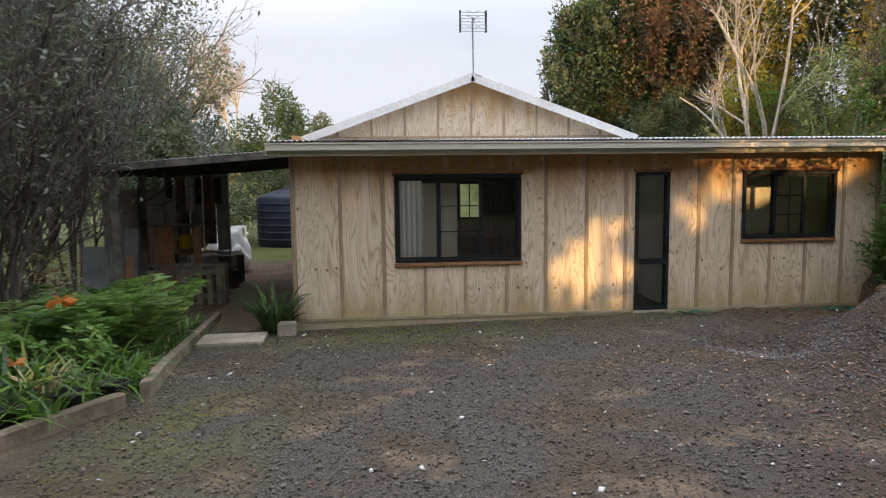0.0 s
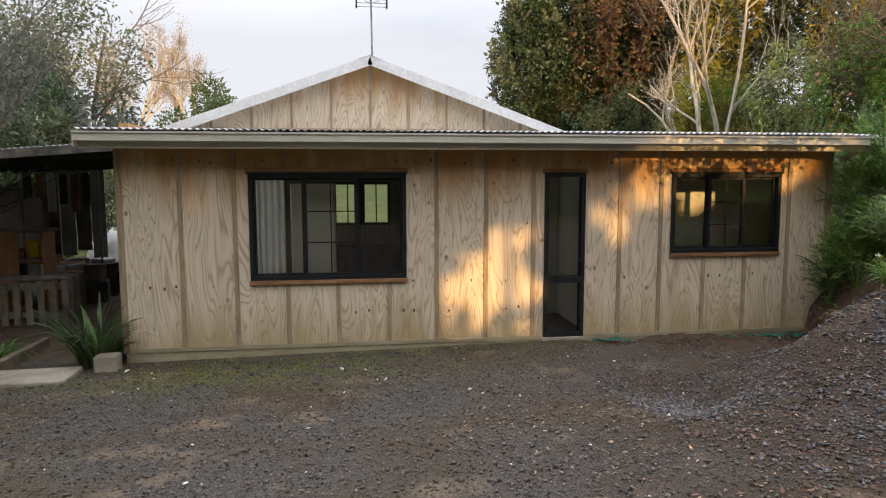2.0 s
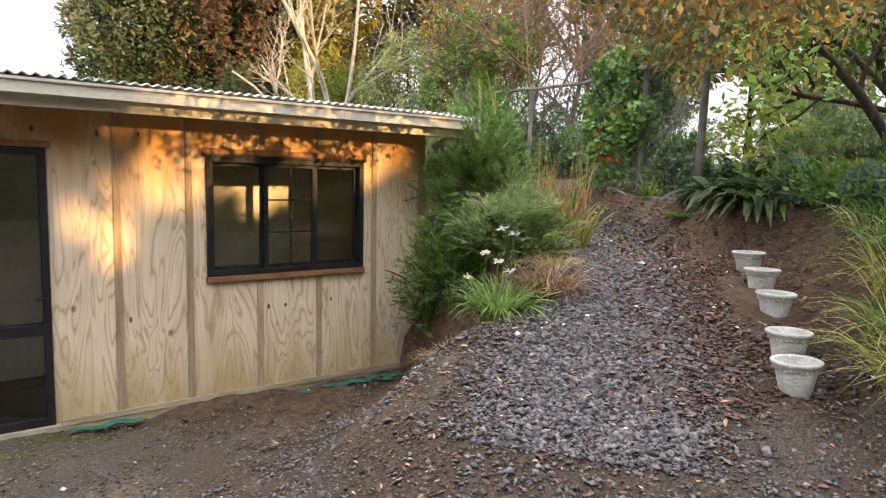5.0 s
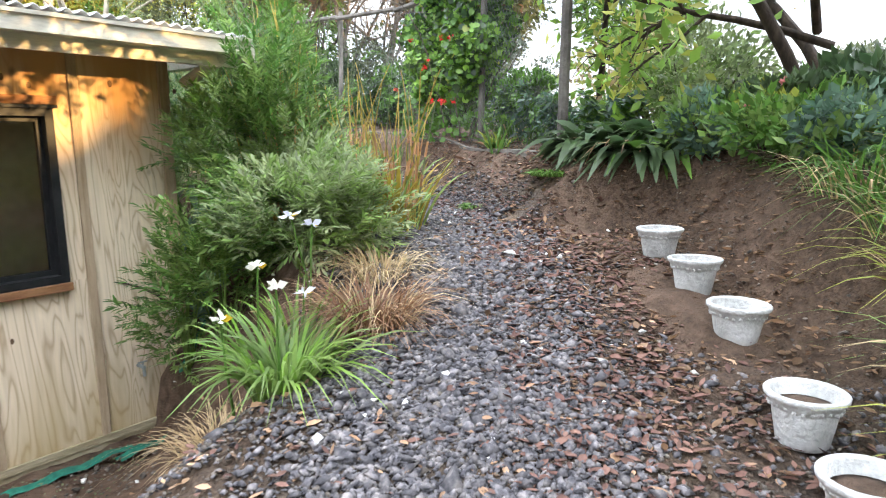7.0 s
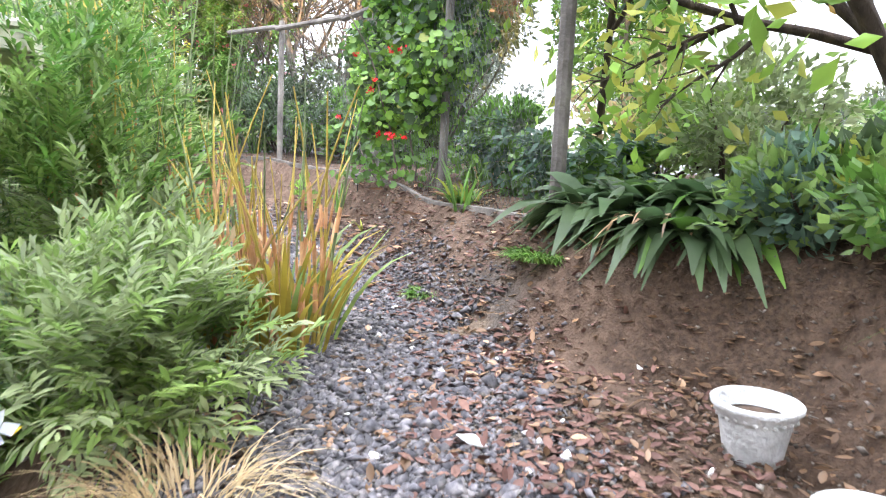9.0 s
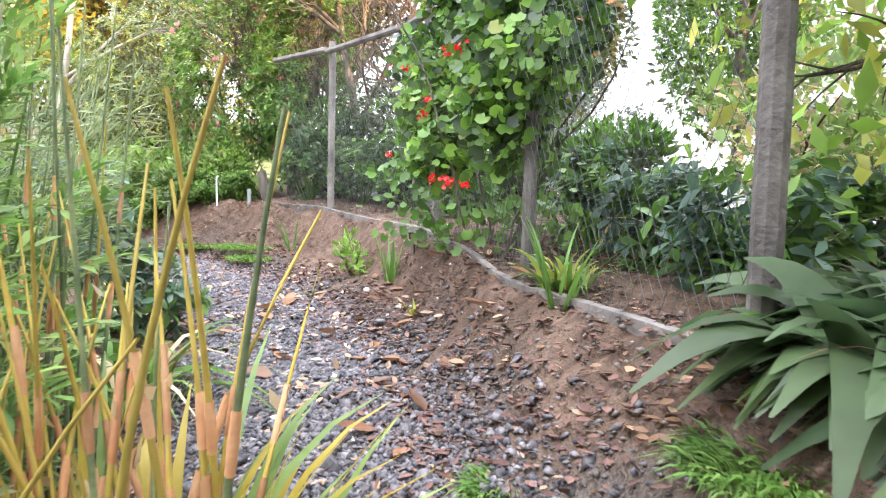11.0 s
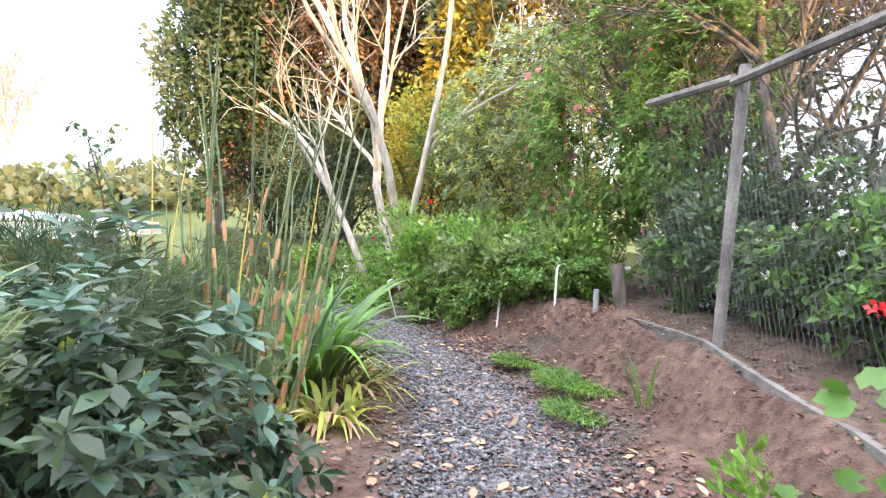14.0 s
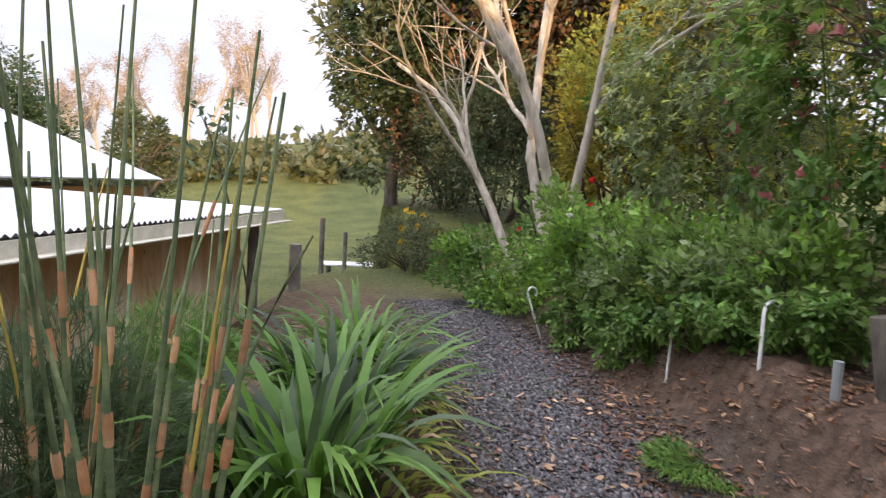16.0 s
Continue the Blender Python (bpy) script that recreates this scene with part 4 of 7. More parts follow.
for k in range(12):
    w, d, h = rk.uniform(0.08, 0.22), rk.uniform(0.08, 0.2), rk.uniform(0.06, 0.24)
    z = (0.176, 0.576, 0.926)[k % 3]
    o = tagged(part("carton", bx(-w / 2, w / 2, -d / 2, d / 2, 0, h, 0.006), (DARK, CHIP, SHEET, METALS)[k % 4], None), "small carton on the cluttered shelf", "box", "clutter on the shelf")
    o.matrix_basis = pose(-3.78 + 0.16 * (k // 3), 12.24, lz(-3.9, 12) + z + 0.001, 0, 0, rk.uniform(-15, 15))
# junk under the roof
for k in range(20):
    w, d, h = rk.uniform(0.2, 0.5), rk.uniform(0.2, 0.5), rk.uniform(0.25, 0.85)
    x, y = -4.0 + rk.uniform(0.2, 1.1), 12.75 + rk.uniform(0, 1.45)
    o = tagged(part("crate", bx(-w / 2, w / 2, -d / 2, d / 2, 0, h, 0.012), (DARK, CHIP, GREYWOOD, METALS, SHEET, TRIMW)[k % 6], None), "dark old crate stored under the carport", "crate", "crates in the carport")
    o.matrix_basis = pose(x, y, lz(x, y) - 0.01, 0, 0, rk.uniform(-40, 40))
hang = tagged(empty("hanging_rack", -3.3, 13.6, 1.25), "rack of dark clothes and tools under the roof", "rack")
bm = bmesh.new()
rod(bm, (-0.9, 0, 0.55), (0.4, 0, 0.58), 0.02)
rod(bm, (-0.9, 0, 0.55), (-0.9, 0, -1.55), 0.02)
rod(bm, (0.4, 0, 0.58), (0.4, 0, -1.55), 0.02)
part("frame", bm, METALS, hang)
for k in range(6):
    x = -0.8 + 0.2 * k
    part("hanging_cloth", bx(x - 0.07, x + 0.07, -0.03, 0.03, 0.1 - 0.3 * rk.random(), 0.53, 0.02), (DARK, TRIMW, SHEET, DARK, L_BROWN)[k % 5], hang)
# picket bench
pk = empty("picket_bench", -3.85, 11.25, lz(-3.3, 11.2) - 0.01)
part("rail", bx(0, 1.22, 0, 0.03, 0.30, 0.36, 0.004), GREYWOOD, pk)
part("rail", bx(0, 1.22, 0, 0.03, 0.06, 0.12, 0.004), GREYWOOD, pk)
for k in range(8):
    x = 0.02 + 0.155 * k
    part("picket", bx(x, x + 0.085, -0.02, -0.001, 0.0, 0.36 + 0.02 * (k % 2), 0.004), EDGEW, pk)
for x in (0.0, 1.18):
    part("leg", bx(x, x + 0.05, 0.031, 0.30, 0.0, 0.38, 0.004), GREYWOOD, pk)
part("seat", bx(0, 1.23, 0.031, 0.33, 0.381, 0.405, 0.004), GREYWOOD, pk)
pk.scale = (1.1, 1.0, 1.8)
tagged(pk, "small weathered timber bench with pickets", "bench")
for x, y, w, h, tilt, mt in ((-4.42, 10.5, 0.42, 1.15, 9, METALS), (-4.25, 11.2, 0.45, 1.4, 7, METALS), (-4.05, 10.9, 0.12, 0.95, 14, CHIP)):
    o = tagged(part("leaning_sheet", bx(-w / 2, w / 2, 0, 0.02, 0, h, 0.004), mt, None), "old sheet of board leaning beside the carport post", "sheet", "leaning sheets")
    o.matrix_basis = pose(x, y, lz(x, y) - 0.01, -tilt, 4, 15)


def white_chair(x, y, rz):
    ch = empty("garden_chair", x, y, lz(x, y), rz)
    part("seat", bx(-0.25, 0.25, -0.24, 0.24, 0.40, 0.43, 0.008), WHITEP, ch)
    part("backrest", bx(-0.25, 0.25, 0.2, 0.23, 0.78, 0.86, 0.006), WHITEP, ch)
    for k in range(5):
        part("slat", bx(-0.22 + 0.1 * k, -0.18 + 0.1 * k, 0.2, 0.22, 0.44, 0.78), WHITEP, ch)
    for sx in (-1, 1):
        for sy in (-1, 1):
            part("leg", bx(sx * 0.22 - 0.025, sx * 0.22 + 0.025, sy * 0.2 - 0.025, sy * 0.2 + 0.025, 0, 0.4 if sy < 0 else 0.85), WHITEP, ch)
        part("armrest", bx(sx * 0.25 - 0.03, sx * 0.25 + 0.03, -0.22, 0.22, 0.62, 0.645, 0.006), WHITEP, ch)
    return tagged(ch, "white painted wooden garden chair on the lawn", "chair", "garden chairs")


white_chair(-4.0, 19.6, 15)
white_chair(-4.9, 20.0, -20)
# sheet-covered heap
bm = bmesh.new()
bmesh.ops.create_icosphere(bm, subdivisions=4, radius=1)
for v in bm.verts:
    n1 = noise.noise(v.co * 1.7) * 0.28 + noise.noise(v.co * 5) * 0.07
    v.co = Vector((v.co.x * 0.46 * (1.15 - 0.35 * v.co.z), v.co.y * 0.4 * (1.15 - 0.3 * v.co.z), (v.co.z + 1) * 0.55)) * (1 + n1)
for f in bm.faces:
    f.smooth = True
o = tagged(part("draped_sheet", bm, SHEET, None), "pale grey sheet draped over stored garden gear", "dust sheet")
o.location = (-3.35, 15.6, lz(-3.35, 15.6) - 0.05)
tank = empty("water_tank", -2.7, 22.6, lz(-2.7, 22.6))
bm = lathe([(1.25, 0), (1.28, 0.1), (1.28, 1.6), (1.2, 1.72), (0.3, 1.95), (0.3, 2.02), (0.0, 2.02)], 40)
part("body", bm, TANK, tank)
for k in range(6):
    part("ridge", lathe([(1.28, 0.2 + 0.24 * k), (1.30, 0.22 + 0.24 * k), (1.30, 0.26 + 0.24 * k), (1.28, 0.28 + 0.24 * k)], 40), TANK, tank)
tagged(tank, "large dark blue round water tank on the lawn", "water tank")
bm = bmesh.new()
rod(bm, (0, 0, 0.05), (0, 0, 1.95), 0.045, 12)
rod(bm, (0, 0, 0.25), (0, 0, 0.4), 0.065, 12)
dp = tagged(part("waste_pipe", bm, WHITEP, None), "white plastic downpipe beside the house wall", "pipe")
dp.location = (-1.18, 14.8, lz(-1.2, 14.8))
o = tagged(part("barrel", lathe([(0.08, 0), (0.09, 0.06), (0.09, 0.30), (0.075, 0.34), (0.03, 0.35), (0.0, 0.35)], 18), PLASTICB, None), "small blue plastic barrel by the wall", "barrel")
o.location = (-1.06, 9.15, lz(-1.06, 9.15) + 0.0)
# slab, block and edging of the front bed
o = tagged(part("doorstep_slab", bx(-0.42, 0.42, -0.3, 0.3, 0, 0.07, 0.012), CONCRETE, None), "pale concrete step slab at the passage", "slab")
o.matrix_basis = pose(-1.68, 8.12, lz(-1.7, 8.1) - 0.012, -1.5, 0, 4)
o = tagged(part("block", bx(-0.12, 0.12, -0.1, 0.1, 0, 0.2, 0.012), CONCRETE, None), "rough concrete block at the house corner", "block")
o.location = (-1.02, 8.45, lz(-1, 8.45) - 0.02)


def sleeper(x0, y0, x1, y1, w=0.11, h=0.17, label="weathered timber edging beam of the flower bed"):
    L, a = math.hypot(x1 - x0, y1 - y0), math.degrees(math.atan2(y1 - y0, x1 - x0))
    z0, z1 = lz(x0, y0), lz(x1, y1)
    bm = bmesh.new()
    box(bm, 0, L, -w / 2, w / 2, -0.05, h, bevel=0.012)
    bmesh.ops.subdivide_edges(bm, edges=[e for e in bm.edges if e.calc_length() > L * 0.6], cuts=8)
    for v in bm.verts:
        v.co += Vector((0, noise.noise(v.co * 3 + Vector((x0, y0, 0))) * 0.012, noise.noise(v.co * 4 + Vector((y0, x0, 3))) * 0.010))
    o = part("edging_beam", bm, EDGEW, None)
    o.matrix_basis = pose(x0, y0, z0, 0, -math.degrees(math.atan2(z1 - z0, L)), a)
    return tagged(o, label, "edging", "edging beams")


sleeper(-2.75, 3.0, -1.88, 4.95, 0.10, 0.14)
sleeper(-1.80, 5.25, -1.98, 6.45, 0.10, 0.15)
sleeper(-2.0, 6.50, -2.16, 7.85, 0.10, 0.13)
sleeper(-2.18, 7.9, -2.3, 9.9, 0.09, 0.11)
for k, (x, y) in enumerate(((-1.97, 5.02), (-2.2, 4.72), (-2.45, 4.3), (-2.75, 3.9))):
    ob = empty("nursery_pot", x, y, lz(x, y) - 0.002)
    part("pot", lathe([(0.085, 0), (0.11, 0.19), (0.12, 0.195), (0.12, 0.215), (0.105, 0.215), (0.098, 0.17), (0.0, 0.17)], 20), DARK, ob)
    part("soil", lathe([(0.098, 0.172), (0.05, 0.185), (0, 0.188)], 14), SOIL, ob)
    tagged(ob, "black plastic nursery pot behind the edging", "plant pot", "nursery pots")


# ---- pots beside the path ----
def cement_pot(x, y, rz, first=None):
    z = lz(x, y) - 0.012
    if first:
        return copy_thing(first, pose(x, y, z, random.uniform(-2, 2), random.uniform(-2, 2), rz))
    ob = empty("cement_pot", x, y, z, rz)
    part("pot", lathe([(0.094, 0), (0.099, 0.008), (0.124, 0.147), (0.126, 0.16), (0.134, 0.164), (0.137, 0.172), (0.144, 0.186), (0.156, 0.198), (0.157, 0.212), (0.151, 0.217),
                       (0.134, 0.216), (0.128, 0.206), (0.120, 0.143), (0.0, 0.139)], 36), POTM, ob)
    bm = bmesh.new()
    for k in range(26):
        a = 2 * math.pi * k / 26
        v = bmesh.ops.create_icosphere(bm, subdivisions=1, radius=0.010)["verts"]
        bmesh.ops.translate(bm, verts=v, vec=(0.132 * math.cos(a), 0.132 * math.sin(a), 0.166 + 0.006 * math.sin(a * 5)))
    part("garland", bm, POTM, ob, "moulded garland under the rim")
    bm = lathe([(0.121, 0.156), (0.07, 0.162), (0.0, 0.16)], 20)
    part("soil", bm, SOIL, ob, "dry brown soil inside")
    ob.scale = (0.8, 0.8, 0.82)
    return tagged(ob, "empty pale cement flowerpot with a moulded rim", "plant pot", "pots along the path")


p0 = cement_pot(9.10, 5.93, 10)
for x, y, r in ((8.72, 5.62, 70), (8.35, 5.33, 130), (7.84, 4.99, 200), (7.50, 4.78, 260)):
    cement_pot(x, y, r, p0)

# ---- wire fence ----
FENCE = [(10.29, 7.18, 1.33), (10.95, 8.42, 1.40), (11.93, 9.95, 1.53), (12.25, 10.66, 1.575), (12.62, 12.15, 1.685), (12.57, 13.04, 1.71)]
fence = tagged(empty("wire_fence", 0, 0, 0), "grey timber post and wire mesh garden fence", "fence")
WIRE = mat("wire", ((0.10, 0.11, 0.11), (0.18, 0.19, 0.19)), 5, 0.5, 0, metal=0.5)
for i, (x, y, z) in enumerate(FENCE):
    if i == 3:
        continue
    bm = bmesh.new()
    if i < 5:
        rod(bm, (x, y, z - 0.5), (x + 0.05, y - 0.03, z + (2.2 if i == 0 else 1.70)), (0.042, 0.032, 0.045, 0, 0.036)[i], 9)
    else:
        rod(bm, (x + 0.15, y + 0.34, z - 0.4), (x + 0.04, y + 0.40, z + 0.40), 0.055, 9)
    part("post", bm, BARK if i == 5 else GREYWOOD, fence, "short leaning end post" if i == 5 else "")
bm = bmesh.new()
rod(bm, (11.99, 10.06, 1.1), (12.10, 10.16, 3.25), 0.03, 8)
part("post", bm, GREYWOOD, fence)
bm = bmesh.new()
rod(bm, (12.50, 13.30, 1.66), (12.54, 13.12, 1.76), 0.022, 8)
rod(bm, (12.46, 13.46, 1.6), (12.46, 13.46, 1.90), 0.022, 8)
part("pipe", bm, METALS, fence, "pale scrap pipe at the fence end")
for a, b in zip(FENCE, FENCE[1:]):
    A, B = Vector(a), Vector(b)
    d = (B - A)
    d2 = Vector((d.x, d.y, 0)).normalized()
    s = Vector((d2.y, -d2.x, 0))
    bm = bmesh.new()
    rod(bm, A + Vector((0, 0, 1.62)), B + Vector((0, 0, 1.60)), 0.03, 7)
    part("top_rail", bm, GREYWOOD, fence)
    bm = bmesh.new()
    for k in range(8):
        p, q2 = A + d * k / 8, A + d * (k + 1) / 8
        p, q2 = p - s * 0.05, q2 - s * 0.05
        p.z, q2.z = max(p.z, lz(p.x, p.y) + 0.005), max(q2.z, lz(q2.x, q2.y) + 0.005)
        vs = [bm.verts.new(v) for v in (p + s * 0.02 - Vector((0, 0, 0.13)), q2 + s * 0.02 - Vector((0, 0, 0.13)), q2 + Vector((0, 0, 0.015)), p + Vector((0, 0, 0.02)),
                                        p - s * 0.03 - Vector((0, 0, 0.13)), q2 - s * 0.03 - Vector((0, 0, 0.13)), q2 - s * 0.035 + Vector((0, 0, 0.015)), p - s * 0.03 + Vector((0, 0, 0.012)))]
        for f in ((0, 1, 2, 3), (5, 4, 7, 6), (3, 2, 6, 7), (1, 0, 4, 5)):
            bm.faces.new([vs[i] for i in f])
    bmesh.ops.remove_doubles(bm, verts=bm.verts, dist=1e-4)
    part("base_board", bm, GREYWOOD, fence, "weathered board along the foot of the mesh")
    # hexagonal mesh drawn as thin three-sided wires
    L = d.length
    lines = []
    cell, n = 0.055, int(L / 0.055)
    for k in range(n):
        for row in range(28):
            u0 = (k + 0.5 * (row % 2)) * cell
            h0 = 0.03 + row * 0.056
            for du in (-0.5, 0.5):
                pa = A + d * min(max(u0 / L, 0), 1) + Vector((0, 0, h0))
                pb = A + d * min(max((u0 + du * cell) / L, 0), 1) + Vector((0, 0, h0 + 0.056))
                lines.append(([tuple(pa), tuple(pb)], [0.0011, 0.0011]))
    V, F = tubes(lines, 3)
    tagged(attach("wire_mesh", quick("wire_mesh", V, F, WIRE), fence), kind="stuff")
# solar lamp on a stake
sl = empty("solar_lamp", 11.72, 9.95, lz(11.72, 9.95) - 0.05)
bm = bmesh.new()
rod(bm, (0, 0, -0.05), (0, 0, 0.13), 0.008)
part("stake", bm, DARK, sl)
bm = bmesh.new()
for sx in (-1, 1):
    for sy in (-1, 1):
        box(bm, sx * 0.032 - 0.004, sx * 0.032 + 0.004, sy * 0.032 - 0.004, sy * 0.032 + 0.004, 0.13, 0.23)
for z in (0.13, 0.165, 0.2):
    for sx in (-1, 1):
        box(bm, sx * 0.032 - 0.003, sx * 0.032 + 0.003, -0.03, 0.03, z, z + 0.006)
        box(bm, -0.03, 0.03, sx * 0.032 - 0.003, sx * 0.032 + 0.003, z, z + 0.006)
part("cage", bm, DARK, sl)
part("cap", bx(-0.045, 0.045, -0.045, 0.045, 0.231, 0.25, 0.006), DARK, sl)
part("lens", bx(-0.02, 0.02, -0.02, 0.02, 0.132, 0.2), WHITEP, sl)
sl.scale = (0.75, 0.75, 0.75)
tagged(sl, "small black solar lantern on a stake in soil", "garden lamp")


def hook(x, y, z, h, tilt):
    ob = empty("hook_stake", x, y, z, 0)
    pts = [(0, 0, -0.1), (0, 0, h)] + [(0.05 - 0.05 * math.cos(a), 0, h + 0.05 * math.sin(a)) for a in np.linspace(0.4, 4.3, 10)]
    V, F = tubes([(pts, [0.010] * len(pts))], 7)
    attach("rod", quick("rod", V, F, WHITEP, True), ob)
    ob.matrix_basis = pose(x, y, z, 0, tilt, 30)
    return tagged(ob, "white curled hook stake at the shrub edge", "stake", "hook stakes")


for hx, hy, top, tilt in ((12.336, 13.99, 2.06, 0), (12.07, 14.75, 2.0, 3), (11.37, 16.55, 1.70, -22), (10.9, 19.6, 1.6, 5), (10.6, 20.6, 1.65, -5)):
    hook(hx, hy, lz(hx, hy), max(0.25, top - 0.05 - lz(hx, hy)), tilt)
# verandah posts, table and planter by the far end of the house
for x, y, r, h in ((8.10, 17.75, 0.07, 2.0 - lz(8.1, 17.75)), (8.22, 18.9, 0.09, 1.7 - lz(8.22, 18.9)), (7.1, 24.0, 0.06, 1.75 - lz(7.1, 24)), (7.5, 24.4, 0.05, 1.45 - lz(7.5, 24.4))):
    bm = bmesh.new()
    rod(bm, (0, 0, -0.4), (0.02, 0, h), r, 10, r * 0.9)
    o = tagged(part("timber_post", bm, GREYWOOD, None), "weathered round timber post by the verandah", "post", "verandah posts")
    o.location = (x, y, lz(x, y))
tb = empty("garden_table", 6.9, 27.6, lz(6.9, 27.6), 12)
part("tabletop", bx(-0.8, 0.8, -0.4, 0.4, 0.70, 0.74, 0.01), SHEET, tb)
for sx in (-1, 1):
    part("trestle", bx(sx * 0.6 - 0.04, sx * 0.6 + 0.04, -0.35, 0.35, 0, 0.7), GREYWOOD, tb)
part("bench", bx(-0.8, 0.8, -0.8, -0.55, 0.40, 0.44, 0.01), GREYWOOD, tb)
for sx in (-1, 1):
    part("bench_leg", bx(sx * 0.6 - 0.03, sx * 0.6 + 0.03, -0.78, -0.57, 0, 0.4), GREYWOOD, tb)
tagged(tb, "pale garden table with a bench on grass", "table")
# neighbour building behind the fence
nb = tagged(empty("shed", 24.0, 8.2, 0.55, 70), "small shed, walls coloured as if in orange sunlight, pale roof", "shed")
# warm evening light is mixed into this wall colour
SUNLITW = mat("sunlit_wall", ((0.42, 0.25, 0.10), (0.55, 0.34, 0.15)), 2, 0.8, 0.1)
part("wall", bx(-2.4, 2.4, -1.5, 1.5, 0, 2.0), SUNLITW, nb)
bm = bmesh.new()
box(bm, -2.8, 2.8, -1.0, 1.0, 0, 0.06, Matrix.Translation((0, -0.95, 2.15)) @ Matrix.Rotation(0.16, 4, 'X'))
box(bm, -2.8, 2.8, -1.0, 1.0, 0, 0.06, Matrix.Translation((0, 0.95, 2.15)) @ Matrix.Rotation(-0.16, 4, 'X'))
part("roof", bm, CREAM, nb)
dr = part("door", bx(-2.43, -2.401, -0.4, 0.5, 0, 1.8), GREYWOOD, nb)
part("window", bx(0.4, 1.4, -1.53, -1.501, 0.9, 1.6), BLACK, nb)
# driveway behind the fence
xs, ys = np.linspace(13.4, 19, 20), np.linspace(3, 14, 30)
X, Y = np.meshgrid(xs, ys, indexing="ij")
k = (np.arange(19)[:, None] * 30 + np.arange(29)[None]).ravel()
tagged(attach("road", quick("road", np.stack([X, Y, land(X, Y) + 0.02], -1).reshape(-1, 3), np.stack([k, k + 30, k + 31, k + 1], -1),
       mat("drive", ((0.16, 0.16, 0.165), (0.26, 0.26, 0.27)), 3, 0.9, 0.4, fine=60), True)), "grey gravel driveway beyond the fence", "road", kind="structure")
# green shade cloth scraps at the wall foot
for x, y, w in ((6.9, 8.55, 0.5), (7.6, 8.5, 0.35), (4.9, 8.62, 0.25)):
    xs, ys = np.linspace(-w, w, 14), np.linspace(-0.05, 0.05, 4)
    X, Y = np.meshgrid(xs, ys, indexing="ij")
    Z = land(X + x, Y + y) + 0.02 + 0.012 * np.sin(X * 23) + 0.01 * np.sin(Y * 60 + X * 9)
    kk = (np.arange(13)[:, None] * 4 + np.arange(3)[None]).ravel()
    o = attach("netting_scrap", quick("netting_scrap", np.stack([X + x, Y + y + 0.03 * np.sin(X * 6), Z], -1).reshape(-1, 3), np.stack([kk, kk + 4, kk + 5, kk + 1], -1),
               mat("green_net", ((0.01, 0.10, 0.07), (0.02, 0.18, 0.12)), 20, 0.8, 0.2), True))
    tagged(o, "scrap of green garden netting on the ground", "netting", "netting scraps")


# ---- plants ----
def merge(sets):
    V, F, o = [], [], 0
    for v, f in sets:
        V.append(v)
        F.append(tri(f) + o)
        o += len(v)
    return np.concatenate(V), np.concatenate(F)


def tree(seed, x, y, height, r, lm, n, leaf=0.07, bark=None, lean=(0, 0, 1), depth=3, kids=(4, 6), ratio=0.5, ang=0.8, low=0.35, up=0.05, spread=0.18,
         aspect=0.45, label="", stems=1, z=None, fork=0.0, second=None, droop=0.2, wob=0.12, name="tree", bare=False, crown=None):
    rng = np.random.default_rng(seed)
    z = lz(x, y) - 0.05 if z is None else z
    ob = empty(name, x, y, z)
    lines, tips = [], []
    for k in range(stems):
        d = unit(np.array(lean, float) + (fork * np.array([math.cos(2.4 * k + seed), math.sin(2.4 * k + seed), 0]) if stems > 1 else 0))
        l2, t2 = branching(rng, (0.12 * math.cos(2.4 * k) * (stems > 1), 0.12 * math.sin(2.4 * k) * (stems > 1), 0), d, height * rng.uniform(0.72, 0.9), r * rng.uniform(0.75, 1.1), depth, kids, ratio, ang, up, wob, low)
        lines += l2
        tips.append(t2)
    tips = np.concatenate(tips)
    lines.sort(key=lambda q: -float(np.max(q[1])))
    for nm, ln in (("trunk", lines[:stems]), ("branchwork", lines[stems:])):
        if ln:
            V, F = tubes(ln, 6)
            o = attach(nm, quick(nm, V, F, bark or BARK, True), ob)
            if nm != "trunk":
                tagged(o, kind="stuff")
    if not bare:
        for lmat, cnt, nm in ((lm, n, "crown"),) + (((second[0], second[1], "crown"),) if second else ()):
            if crown:
                cz, rx, rz, lumps, size = crown
                C, q = blob_points(np.random.default_rng(seed + (lmat is lm)), cnt, (0, 0, cz), (rx, rx, rz), 0.55, lumps, size)
                V, F = leaves(rng, C, leaf, aspect, droop, 0.8, q + np.array([0, 0, 0.3]))
            else:
                C = tips[rng.integers(0, len(tips), cnt)] + rng.normal(0, spread, (cnt, 3))
                V, F = leaves(rng, C, leaf, aspect, droop)
            tagged(attach(nm, quick(nm, V, F, lmat), ob), kind="stuff")
    return tagged(ob, label, "tree")


